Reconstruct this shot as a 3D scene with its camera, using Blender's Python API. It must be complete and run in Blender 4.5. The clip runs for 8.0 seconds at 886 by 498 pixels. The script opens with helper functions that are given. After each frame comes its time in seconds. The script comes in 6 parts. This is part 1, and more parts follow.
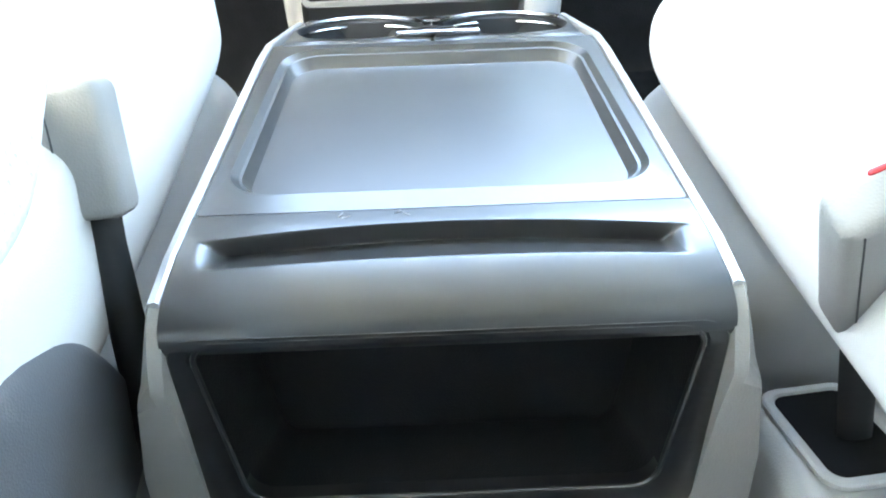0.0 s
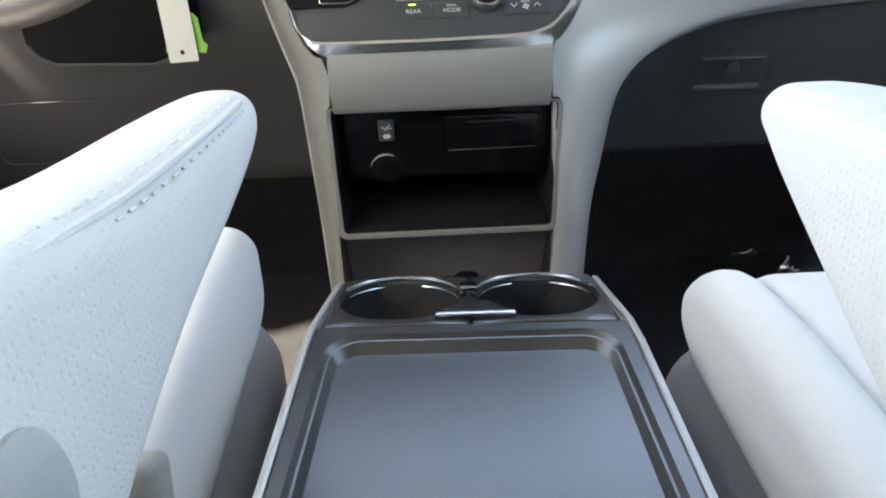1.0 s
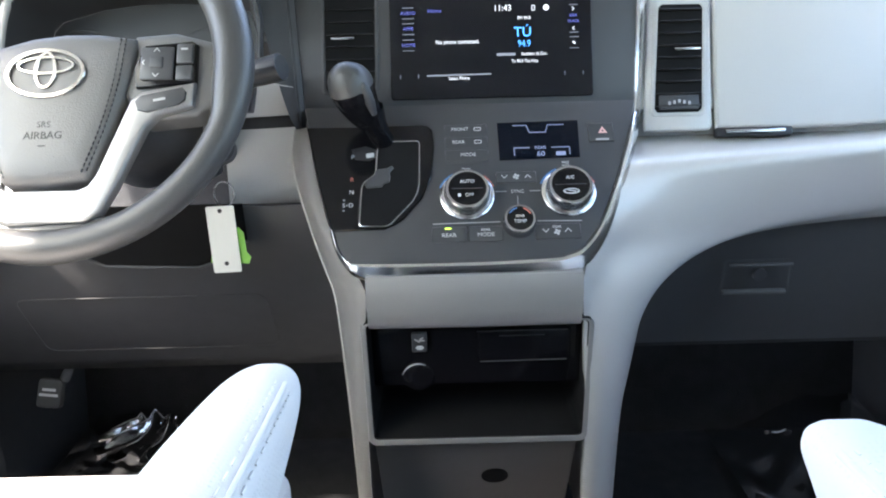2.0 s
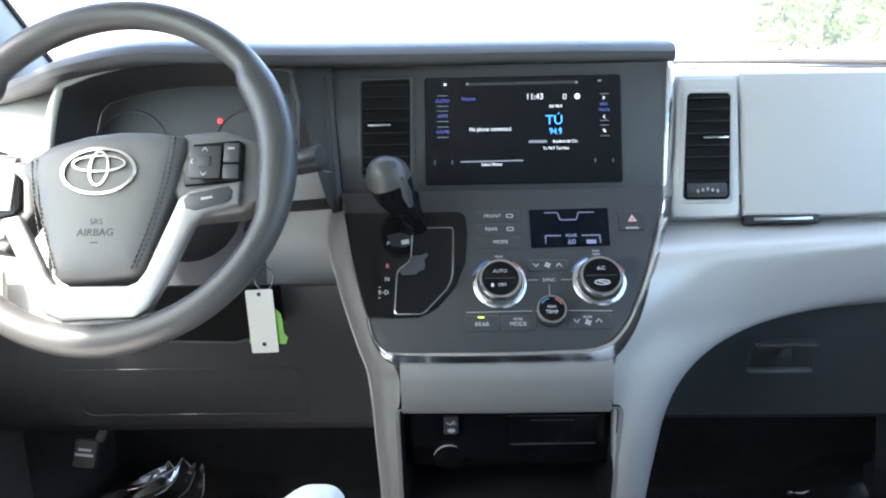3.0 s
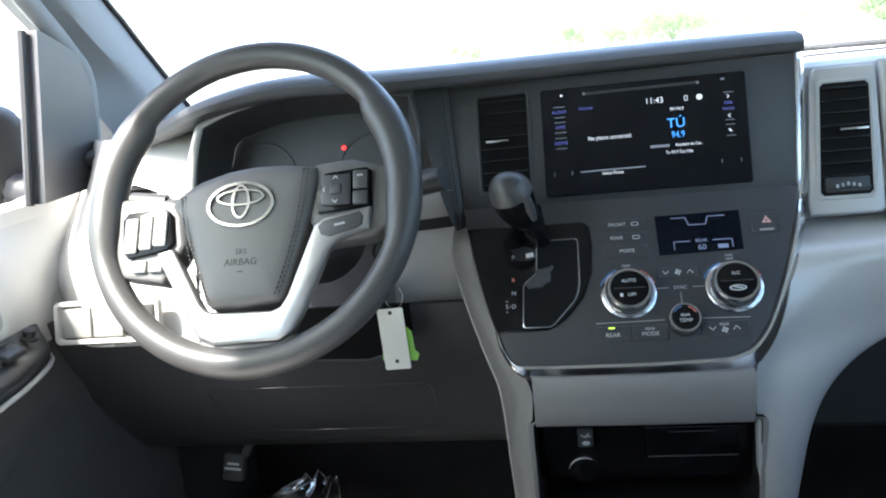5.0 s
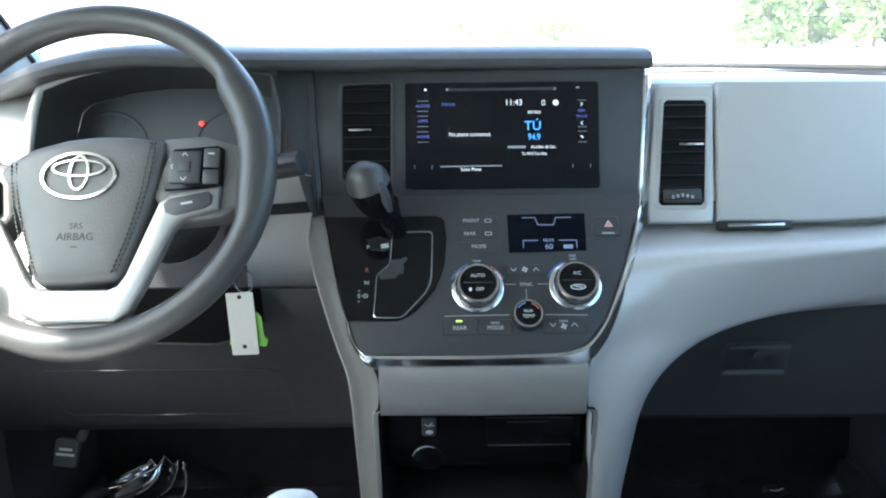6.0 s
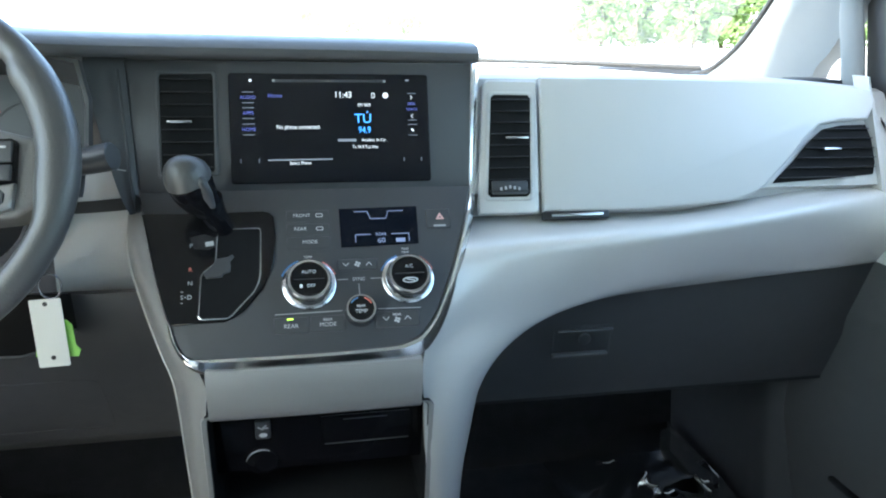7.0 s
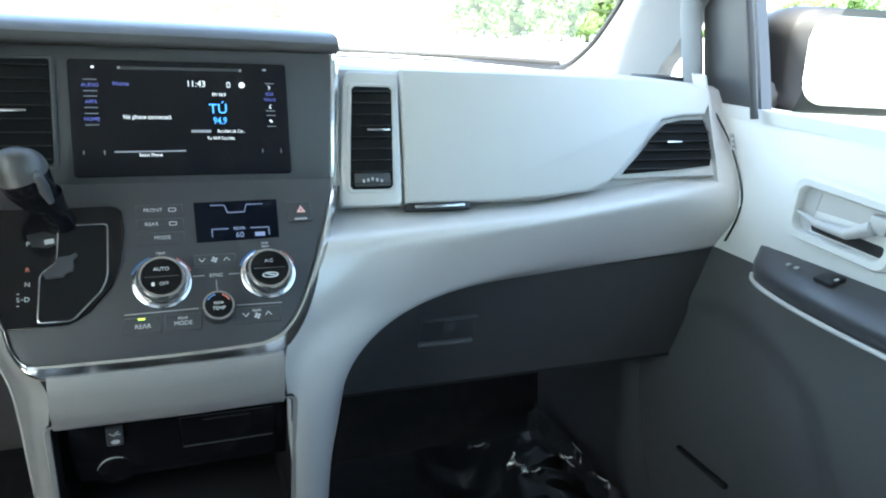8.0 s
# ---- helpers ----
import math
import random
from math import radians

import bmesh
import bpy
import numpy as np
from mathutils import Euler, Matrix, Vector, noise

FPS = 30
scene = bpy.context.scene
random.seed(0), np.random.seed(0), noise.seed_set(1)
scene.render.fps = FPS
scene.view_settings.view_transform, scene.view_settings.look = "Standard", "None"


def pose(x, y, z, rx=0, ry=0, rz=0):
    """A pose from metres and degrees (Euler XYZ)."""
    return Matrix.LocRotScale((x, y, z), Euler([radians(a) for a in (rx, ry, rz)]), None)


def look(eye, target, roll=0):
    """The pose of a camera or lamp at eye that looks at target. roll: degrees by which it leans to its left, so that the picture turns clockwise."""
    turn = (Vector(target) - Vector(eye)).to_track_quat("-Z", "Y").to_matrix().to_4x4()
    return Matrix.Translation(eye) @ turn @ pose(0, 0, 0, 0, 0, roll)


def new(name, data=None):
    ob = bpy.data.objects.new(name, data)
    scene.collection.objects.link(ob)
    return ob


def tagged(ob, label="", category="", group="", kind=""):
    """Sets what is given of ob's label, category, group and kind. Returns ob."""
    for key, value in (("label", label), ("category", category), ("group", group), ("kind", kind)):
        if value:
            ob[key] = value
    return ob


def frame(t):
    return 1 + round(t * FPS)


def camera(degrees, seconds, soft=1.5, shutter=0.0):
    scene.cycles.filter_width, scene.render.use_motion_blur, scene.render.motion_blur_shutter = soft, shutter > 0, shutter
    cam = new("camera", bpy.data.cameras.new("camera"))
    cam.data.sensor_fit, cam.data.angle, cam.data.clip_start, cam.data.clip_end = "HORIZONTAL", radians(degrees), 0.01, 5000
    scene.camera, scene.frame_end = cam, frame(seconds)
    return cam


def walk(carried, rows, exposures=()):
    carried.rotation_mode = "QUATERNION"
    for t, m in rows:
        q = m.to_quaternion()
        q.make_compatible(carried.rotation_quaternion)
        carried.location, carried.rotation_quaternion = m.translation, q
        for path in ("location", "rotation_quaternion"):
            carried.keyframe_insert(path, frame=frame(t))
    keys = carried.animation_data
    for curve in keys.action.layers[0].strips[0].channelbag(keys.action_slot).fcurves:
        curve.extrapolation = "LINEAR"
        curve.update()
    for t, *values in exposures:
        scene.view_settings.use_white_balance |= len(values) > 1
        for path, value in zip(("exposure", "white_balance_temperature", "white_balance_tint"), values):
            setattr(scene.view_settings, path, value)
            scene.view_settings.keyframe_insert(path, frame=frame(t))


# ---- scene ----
cam = camera(62.7, 8.0, soft=2.0)
PATH = [
    (0, (-0.017, 0.012, 0.615), (0.065, 1.623, -0.568), -1.8),
    (0.5, (-0.018, 0.038, 0.667), (0.04, 1.741, -0.381), -2.3),
    (1, (-0.023, 0.067, 0.719), (0.02, 1.861, -0.164), -2.1),
    (1.5, (-0.026, 0.09, 0.78), (-0.003, 1.949, 0.045), -1.9),
    (2, (-0.031, 0.097, 0.828), (-0.036, 2.007, 0.236), -1.5),
    (2.2, (-0.037, 0.101, 0.858), (-0.039, 2.017, 0.285), -1.2),
    (3.3, (-0.054, 0.099, 0.916), (-0.15, 2.022, 0.375), -1.5),
    (3.5, (-0.057, 0.093, 0.916), (-0.221, 2.015, 0.387), -2.6),
    (3.8, (-0.066, 0.091, 0.922), (-0.356, 2.001, 0.404), -5.6),
    (4, (-0.071, 0.0905, 0.926), (-0.457, 1.987, 0.4262), -6.2),
    (4.1, (-0.074, 0.09, 0.928), (-0.504, 1.979, 0.432), -6.9),
    (4.2, (-0.077, 0.088, 0.929), (-0.544, 1.97, 0.439), -7.3),
    (5.3, (-0.064, 0.094, 0.925), (-0.305, 2.006, 0.39), -5.0),
    (5.5, (-0.06, 0.093, 0.927), (-0.231, 2.009, 0.376), -3.7),
    (6, (-0.041, 0.093, 0.928), (-0.049, 2.01, 0.36), -0.6),
    (6.5, (-0.024, 0.096, 0.93), (0.167, 2.001, 0.354), 1.9),
    (7, (-0.013, 0.099, 0.928), (0.372, 1.972, 0.342), 1.3),
    (7.5, (0.002, 0.096, 0.93), (0.542, 1.926, 0.331), 1.6),
    (8, (0.006, 0.092, 0.933), (0.707, 1.866, 0.331), 3.2),
]
EXPOSURES = [(0.0, 6.3, 7300, 4), (0.5, 4.97, 7650, 8), (1.0, 4.34, 7850, 11), (1.5, 4.27, 7450, 12), (2.0, 4.42, 6900, 12), (3.5, 4.04, 6600, 9), (4.0, 3.78, 6550, 10), (5.5, 3.58, 6450, 6), (6.0, 3.92, 6400, 4), (8.0, 4.18, 6550, 1)]
walk(cam, [(t, look(eye, target, roll)) for t, eye, target, roll in PATH], EXPOSURES)
SKY_POWER, SUN_POWER = 0.15, 2.0

# ---------- light ----------
world = bpy.data.worlds.new("sky")
scene.world = world
world.use_nodes = True
wn = world.node_tree
sky = wn.nodes.new("ShaderNodeTexSky")
sky.sky_type = "NISHITA"
sky.sun_disc = False
SUN_EL, SUN_AZ = 55.0, 225.0          # degrees; azimuth clockwise from ahead
sky.sun_elevation, sky.sun_rotation = radians(SUN_EL), radians(SUN_AZ)
sky.air_density, sky.dust_density, sky.ozone_density = 1.0, 2.5, 1.0
wn.links.new(sky.outputs[0], wn.nodes["Background"].inputs[0])
wn.nodes["Background"].inputs[1].default_value = SKY_POWER
sun = new("sun", bpy.data.lights.new("sun", "SUN"))
sun.data.energy, sun.data.angle, sun.data.color = SUN_POWER, radians(3), (1.0, 0.95, 0.88)
sun_from = Vector((math.sin(radians(SUN_AZ)) * math.cos(radians(SUN_EL)), math.cos(radians(SUN_AZ)) * math.cos(radians(SUN_EL)), math.sin(radians(SUN_EL))))
sun.matrix_world = look(sun_from * 40, (0, 0, 0))

# ---------- materials ----------


def material(name, color, rough=0.5, metal=0.0, grain=0.0, grain_size=900.0, mottle=0.1, mottle_size=9.0, coat=0.0, spec=0.5, gloss_vary=0.08):
    """A surface with fine relief, soft stains and uneven gloss."""
    m = bpy.data.materials.new(name)
    m.use_nodes = True
    t = m.node_tree
    b = t.nodes["Principled BSDF"]
    co = t.nodes.new("ShaderNodeTexCoord")
    big = t.nodes.new("ShaderNodeTexNoise")
    big.inputs["Scale"].default_value, big.inputs["Detail"].default_value = mottle_size, 5
    t.links.new(co.outputs["Object"], big.inputs["Vector"])
    mix = t.nodes.new("ShaderNodeMix")
    mix.data_type = "RGBA"
    mix.inputs["A"].default_value = (*[c * (1 - mottle) for c in color], 1)
    mix.inputs["B"].default_value = (*[min(1, c * (1 + mottle)) for c in color], 1)
    t.links.new(big.outputs["Fac"], mix.inputs["Factor"])
    t.links.new(mix.outputs["Result"], b.inputs["Base Color"])
    ramp = t.nodes.new("ShaderNodeMapRange")
    ramp.inputs["To Min"].default_value, ramp.inputs["To Max"].default_value = max(0, rough - gloss_vary), min(1, rough + gloss_vary)
    fine = t.nodes.new("ShaderNodeTexNoise")
    fine.inputs["Scale"].default_value, fine.inputs["Detail"].default_value = mottle_size * 6, 6
    t.links.new(co.outputs["Object"], fine.inputs["Vector"])
    t.links.new(fine.outputs["Fac"], ramp.inputs["Value"])
    t.links.new(ramp.outputs["Result"], b.inputs["Roughness"])
    b.inputs["Metallic"].default_value = metal
    b.inputs["Coat Weight"].default_value = coat
    b.inputs["Coat Roughness"].default_value = 0.05
    b.inputs["Specular IOR Level"].default_value = spec
    if grain:
        v = t.nodes.new("ShaderNodeTexVoronoi")
        v.inputs["Scale"].default_value = grain_size
        t.links.new(co.outputs["Object"], v.inputs["Vector"])
        bump = t.nodes.new("ShaderNodeBump")
        bump.inputs["Strength"].default_value, bump.inputs["Distance"].default_value = grain, 0.0006
        t.links.new(v.outputs["Distance"], bump.inputs["Height"])
        t.links.new(bump.outputs["Normal"], b.inputs["Normal"])
    return m


def glow(name, color, power):
    m = bpy.data.materials.new(name)
    m.use_nodes = True
    b = m.node_tree.nodes["Principled BSDF"]
    b.inputs["Base Color"].default_value = (*[c * 0.3 for c in color], 1)
    b.inputs["Emission Color"].default_value, b.inputs["Emission Strength"].default_value = (*color, 1), power
    b.inputs["Roughness"].default_value = 0.3
    return m


def clear(name, tint, gloss, rough=0.0, least=0.0):
    """Thin clear sheet: mostly see-through, with a little mirror gloss."""
    m = bpy.data.materials.new(name)
    m.use_nodes = True
    t = m.node_tree
    t.nodes.remove(t.nodes["Principled BSDF"])
    a, g, mix = t.nodes.new("ShaderNodeBsdfTransparent"), t.nodes.new("ShaderNodeBsdfGlossy"), t.nodes.new("ShaderNodeMixShader")
    a.inputs[0].default_value = (*tint, 1)
    g.inputs["Roughness"].default_value = rough
    fr = t.nodes.new("ShaderNodeLayerWeight")
    fr.inputs["Blend"].default_value = 0.2
    mul = t.nodes.new("ShaderNodeMath")
    mul.operation = "MULTIPLY_ADD"
    mul.inputs[1].default_value, mul.inputs[2].default_value = gloss, least
    t.links.new(fr.outputs["Facing"], mul.inputs[0])
    t.links.new(mul.outputs[0], mix.inputs[0])
    t.links.new(a.outputs[0], mix.inputs[1])
    t.links.new(g.outputs[0], mix.inputs[2])
    t.links.new(mix.outputs[0], t.nodes["Material Output"].inputs[0])
    return m


def fabric(name, color, dimple, cell):
    """Knitted seat cloth with rows of small dimples."""
    m = material(name, color, 0.9, mottle=0.05, mottle_size=6, spec=0.2)
    t = m.node_tree
    co = t.nodes.new("ShaderNodeTexCoord")
    v = t.nodes.new("ShaderNodeTexVoronoi")
    v.inputs["Scale"].default_value, v.inputs["Randomness"].default_value = cell, 0.25
    t.links.new(co.outputs["Object"], v.inputs["Vector"])
    cut = t.nodes.new("ShaderNodeMapRange")
    cut.inputs["From Min"].default_value, cut.inputs["From Max"].default_value = 0.12, 0.34
    t.links.new(v.outputs["Distance"], cut.inputs["Value"])
    hole = t.nodes.new("ShaderNodeMix")
    hole.data_type = "RGBA"
    hole.inputs["A"].default_value = (*[c * 0.96 for c in color], 1)
    base = t.nodes["Principled BSDF"].inputs["Base Color"]
    t.links.new(base.links[0].from_socket, hole.inputs["B"])
    t.links.new(cut.outputs[0], hole.inputs["Factor"])
    t.links.new(hole.outputs["Result"], base)
    n = t.nodes.new("ShaderNodeTexNoise")
    n.inputs["Scale"].default_value, n.inputs["Detail"].default_value = 900, 3
    t.links.new(co.outputs["Object"], n.inputs["Vector"])
    add = t.nodes.new("ShaderNodeMath")
    add.operation = "ADD"
    t.links.new(cut.outputs[0], add.inputs[0])
    t.links.new(n.outputs["Fac"], add.inputs[1])
    bump = t.nodes.new("ShaderNodeBump")
    bump.inputs["Strength"].default_value, bump.inputs["Distance"].default_value = dimple, 0.0012
    t.links.new(add.outputs[0], bump.inputs["Height"])
    t.links.new(bump.outputs["Normal"], t.nodes["Principled BSDF"].inputs["Normal"])
    return m


PAD = material("dark_soft_pad", (0.066, 0.068, 0.071), 0.5, grain=0.35, grain_size=700)
DARK = material("dark_grey_plastic", (0.04, 0.041, 0.044), 0.5, grain=0.3, grain_size=900)
DOORLOW = material("charcoal_door_plastic", (0.08, 0.08, 0.08), 0.55, grain=0.3, grain_size=900)
KNEE = material("charcoal_plastic", (0.05, 0.05, 0.052), 0.55, grain=0.3, grain_size=900)
STACK = material("satin_dark_panel", (0.045, 0.046, 0.049), 0.38, spec=0.4, grain=0.12, grain_size=1200)
PIANO = material("gloss_black", (0.005, 0.005, 0.006), 0.14, gloss_vary=0.04, spec=0.22)
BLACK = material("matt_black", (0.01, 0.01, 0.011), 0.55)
LIGHT = material("light_grey_plastic", (0.46, 0.45, 0.43), 0.26, spec=1.0, grain=0.15, grain_size=900, mottle=0.02, gloss_vary=0.015)
TAUPE = material("warm_grey_plastic", (0.212, 0.205, 0.2), 0.4, grain=0.2, grain_size=900, mottle=0.03)
LIDM = material("pale_grey_lid", (0.42, 0.415, 0.40), 0.5, grain=0.3, grain_size=900, mottle=0.03)
DOORL = material("pale_door_plastic", (0.60, 0.60, 0.58), 0.55, grain=0.3, grain_size=900, mottle=0.03)
TRIM = material("satin_silver_trim", (0.50, 0.50, 0.50), 0.35, metal=0.4, mottle=0.02)
SILVER = material("silver_paint", (0.33, 0.33, 0.33), 0.32, metal=0.85, mottle=0.03)
CHROME = material("satin_chrome", (0.46, 0.46, 0.47), 0.2, metal=1.0, mottle=0.03)
BRUSHED = material("brushed_metal_band", (0.68, 0.68, 0.68), 0.17, metal=1.0, mottle=0.03)
LID = material("console_lid_plastic", (0.013, 0.0133, 0.014), 0.34, spec=0.7, coat=0.75, gloss_vary=0.02)
LID.node_tree.nodes["Principled BSDF"].inputs["Coat Roughness"].default_value = 0.31
LID.node_tree.nodes["Principled BSDF"].inputs["Coat IOR"].default_value = 1.56
BIN = material("dark_bin_plastic", (0.018, 0.018, 0.0195), 0.42, grain=0.3, grain_size=900)
# seat plastic darkened for the shade on the driver's side
SHADED_SHIELD = material("shaded_seat_shield", (0.12, 0.124, 0.13), 0.4, grain=0.2)
SHELL = material("console_shell", (0.30, 0.29, 0.275), 0.45, grain=0.2, mottle=0.04)
CLOTH = fabric("pale_grey_cloth", (0.66, 0.655, 0.645), 0.28, 240)
SMOOTH = material("pale_grey_plain_cloth", (0.68, 0.67, 0.655), 0.9, grain=0.35, grain_size=1300, mottle=0.03, mottle_size=5, spec=0.2)
WEAVE = fabric("dimpled_side_cloth", (0.62, 0.6, 0.58), 1.0, 150)
THREAD = material("pale_thread", (0.72, 0.715, 0.70), 0.9)
SEATBASE = material("grey_seat_plastic", (0.40, 0.40, 0.395), 0.5, grain=0.25, mottle=0.05)
RIM = material("grained_wheel_rim", (0.05, 0.049, 0.049), 0.4, gloss_vary=0.02, grain=0.25, grain_size=650)
AIRBAG = material("dark_airbag_cover", (0.10, 0.098, 0.097), 0.42, grain=0.35, grain_size=700)
BUTTON = material("grey_buttons", (0.24, 0.237, 0.23), 0.4)
CARPET = material("dark_carpet", (0.028, 0.029, 0.031), 0.95, spec=0.08, grain=1.0, grain_size=420, mottle=0.35, mottle_size=30)
PILLAR = material("pillar_cloth", (0.14, 0.148, 0.148), 0.75, grain=0.3, grain_size=800, mottle=0.04)
TAG = material("paper_tag", (0.72, 0.72, 0.66), 0.6, mottle=0.05)
GREEN = material("green_tag", (0.22, 0.55, 0.06), 0.4)
INK = material("white_print", (0.5, 0.5, 0.5), 0.5)
INKDIM = material("grey_print", (0.35, 0.35, 0.35), 0.5)
RED_INK = material("red_print", (0.6, 0.16, 0.12), 0.5)
RED_PLASTIC = material("red_button", (0.6, 0.05, 0.06), 0.4)
BLUE_INK = material("blue_print", (0.06, 0.19, 0.42), 0.5)
SCREEN = material("black_screen_glass", (0.004, 0.005, 0.008), 0.1, spec=0.3, coat=0.1, gloss_vary=0.03)
LCD = material("dark_blue_display", (0.003, 0.0045, 0.009), 0.15, gloss_vary=0.03, spec=0.12)
SLAT = material("black_slats", (0.018, 0.018, 0.02), 0.5, spec=0.3)
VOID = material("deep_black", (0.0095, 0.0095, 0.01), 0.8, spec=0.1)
LCDSEG = glow("display_segments", (0.35, 0.45, 0.75), 0.03)
UIWHITE = glow("screen_white", (0.8, 0.88, 1.0), 0.085)
UIBLUE = glow("screen_blue", (0.06, 0.32, 0.9), 0.16)
UIDIM = glow("screen_dim", (0.35, 0.4, 0.5), 0.035)
UIVIOLET = glow("screen_violet", (0.16, 0.2, 0.75), 0.04)
LED_RED = glow("red_warning_lamp", (1.0, 0.02, 0.02), 0.3)
LED_GREEN = glow("green_lamp", (0.5, 0.9, 0.1), 0.2)
FILM = clear("plastic_film", (0.97, 0.97, 0.97), 0.5, 0.12, 0.3)
# opaque pale colour for the glints along the film's folds
CREASE_GLINT = material("film_crease_glint", (0.75, 0.77, 0.78), 0.18, coat=0.5)
SIDEGLASS = clear("green_tinted_side_glass", (0.68, 0.72, 0.70), 0.06)
# Windscreen glass with a pale flare haze mixed in to wash out the view.
HAZY = clear("veiled_windscreen_glass", (0.97, 0.985, 0.98), 0.06)
HAZY_T = HAZY.node_tree
flare_haze, veil = HAZY_T.nodes.new("ShaderNodeBsdfTranslucent"), HAZY_T.nodes.new("ShaderNodeMixShader")
flare_haze.inputs[0].default_value, veil.inputs[0].default_value = (0.9, 0.9, 0.88, 1), 0.02
HAZY_T.links.new(HAZY_T.nodes["Material Output"].inputs[0].links[0].from_socket, veil.inputs[1])
HAZY_T.links.new(flare_haze.outputs[0], veil.inputs[2])
HAZY_T.links.new(veil.outputs[0], HAZY_T.nodes["Material Output"].inputs[0])
# nearly opaque tint that holds back light from the unseen rear of the cabin
REARBLOCK = clear("light_blocking_rear_glass", (0.035, 0.037, 0.037), 0.06)
MIRROR = material("mirror", (0.9, 0.9, 0.9), 0.01, metal=1.0, mottle=0.0, gloss_vary=0.0)
ASPHALT = material("pale_concrete", (0.45, 0.44, 0.41), 0.9, grain=0.4, grain_size=60, mottle=0.15, mottle_size=0.4)
BARK = material("bark", (0.13, 0.10, 0.07), 0.9)
LEAF = material("leaf", (0.12, 0.19, 0.07), 0.6, mottle=0.4, mottle_size=0.8)
LEAF_T = LEAF.node_tree
thin, blend = LEAF_T.nodes.new("ShaderNodeBsdfTranslucent"), LEAF_T.nodes.new("ShaderNodeMixShader")
thin.inputs[0].default_value, blend.inputs[0].default_value = (0.3, 0.42, 0.14, 1), 0.45
LEAF_T.links.new(LEAF_T.nodes["Principled BSDF"].outputs[0], blend.inputs[1])
LEAF_T.links.new(thin.outputs[0], blend.inputs[2])
LEAF_T.links.new(blend.outputs[0], LEAF_T.nodes["Material Output"].inputs[0])
BADGE = material("brushed_badge", (0.42, 0.42, 0.425), 0.16, metal=1.0, mottle=0.05, mottle_size=60)
POLE = material("grey_pole", (0.4, 0.38, 0.36), 0.8)
CARBLUE = material("blue_car_paint", (0.03, 0.14, 0.5), 0.25, coat=0.8)
RUBBER = material("rubber", (0.05, 0.05, 0.05), 0.7)
HEADLINER = material("grey_headliner", (0.36, 0.36, 0.35), 0.95, grain=0.3)

# ---------- mesh helpers ----------


def thing(name, origin, label, category, group="", kind=""):
    ob = new(name)
    ob.empty_display_size = 0.05
    ob.location = origin
    return tagged(ob, label, category, group, kind)


def base_of(ob):
    """Where the parts' own origin lies: at the thing's place for an Empty, else at the world's."""
    return ob.location.copy() if ob.data is None else Vector((0, 0, 0))


def part(name, bm, mat, parent=None, label="", smooth=40, kind=""):
    """Links a bmesh, given in world places, as one mesh under a thing or part."""
    bmesh.ops.recalc_face_normals(bm, faces=bm.faces)
    lim = radians(smooth)
    for e in bm.edges:
        if len(e.link_faces) == 2:
            e.smooth = e.calc_face_angle(0) < lim
    for f in bm.faces:
        f.smooth = smooth > 0
    me = bpy.data.meshes.new(name)
    bm.to_mesh(me)
    bm.free()
    me.materials.append(mat)
    ob = new(name, me)
    if parent is not None:
        ob.parent = parent
        ob.matrix_parent_inverse = Matrix.Translation(-base_of(parent))
    if label or kind:
        tagged(ob, label, kind=kind)
    return ob


def rounded(bm, width, seg=2, angle=30):
    edges = [e for e in bm.edges if len(e.link_faces) == 2 and e.calc_face_angle(0) > radians(angle)]
    if width > 0 and edges:
        bmesh.ops.bevel(bm, geom=edges, offset=width, segments=seg, affect="EDGES", profile=0.5, clamp_overlap=True)
    return bm


def box(c, s, bev=0.002, m=None, seg=2):
    """A box with rounded edges: centre, size, edge radius, pose."""
    bm = bmesh.new()
    bmesh.ops.create_cube(bm, size=1)
    bmesh.ops.scale(bm, vec=s, verts=bm.verts)
    rounded(bm, bev, seg)
    bmesh.ops.translate(bm, vec=c, verts=bm.verts)
    if m is not None:
        bm.transform(m)
    return bm


def prism(outline, depth, m, bev=0.0, seg=2, z0=0.0):
    """A flat outline (u, v) made thick along +w, in the frame m."""
    bm = bmesh.new()
    f = bm.faces.new([bm.verts.new((u, v, z0)) for u, v in outline])
    up = [v for v in bmesh.ops.extrude_face_region(bm, geom=[f])["geom"] if isinstance(v, bmesh.types.BMVert)]
    bmesh.ops.translate(bm, vec=(0, 0, depth), verts=up)
    if bev:
        tops = [e for e in bm.edges if all(abs(v.co.z - z0 - depth) < 1e-6 for v in e.verts)]
        bmesh.ops.bevel(bm, geom=tops, offset=bev, segments=seg, affect="EDGES", profile=0.5, clamp_overlap=True)
    bm.transform(m)
    return bm


def frame_of(outer, inner, depth, m, z0=0.0):
    """A flat ring between two outlines of equal count, made thick."""
    bm = bmesh.new()
    n = len(outer)
    rows = [[bm.verts.new((u, v, z)) for u, v in ring] for ring, z in ((outer, z0), (outer, z0 + depth * 0.7), ([(o[0] * .8 + i[0] * .2, o[1] * .8 + i[1] * .2) for o, i in zip(outer, inner)], z0 + depth), ([(o[0] * .2 + i[0] * .8, o[1] * .2 + i[1] * .8) for o, i in zip(outer, inner)], z0 + depth), (inner, z0 + depth * 0.7), (inner, z0))]
    for a in range(6):
        for k in range(n):
            bm.faces.new((rows[a][k], rows[a][(k + 1) % n], rows[(a + 1) % 6][(k + 1) % n], rows[(a + 1) % 6][k]))
    bm.transform(m)
    return bm


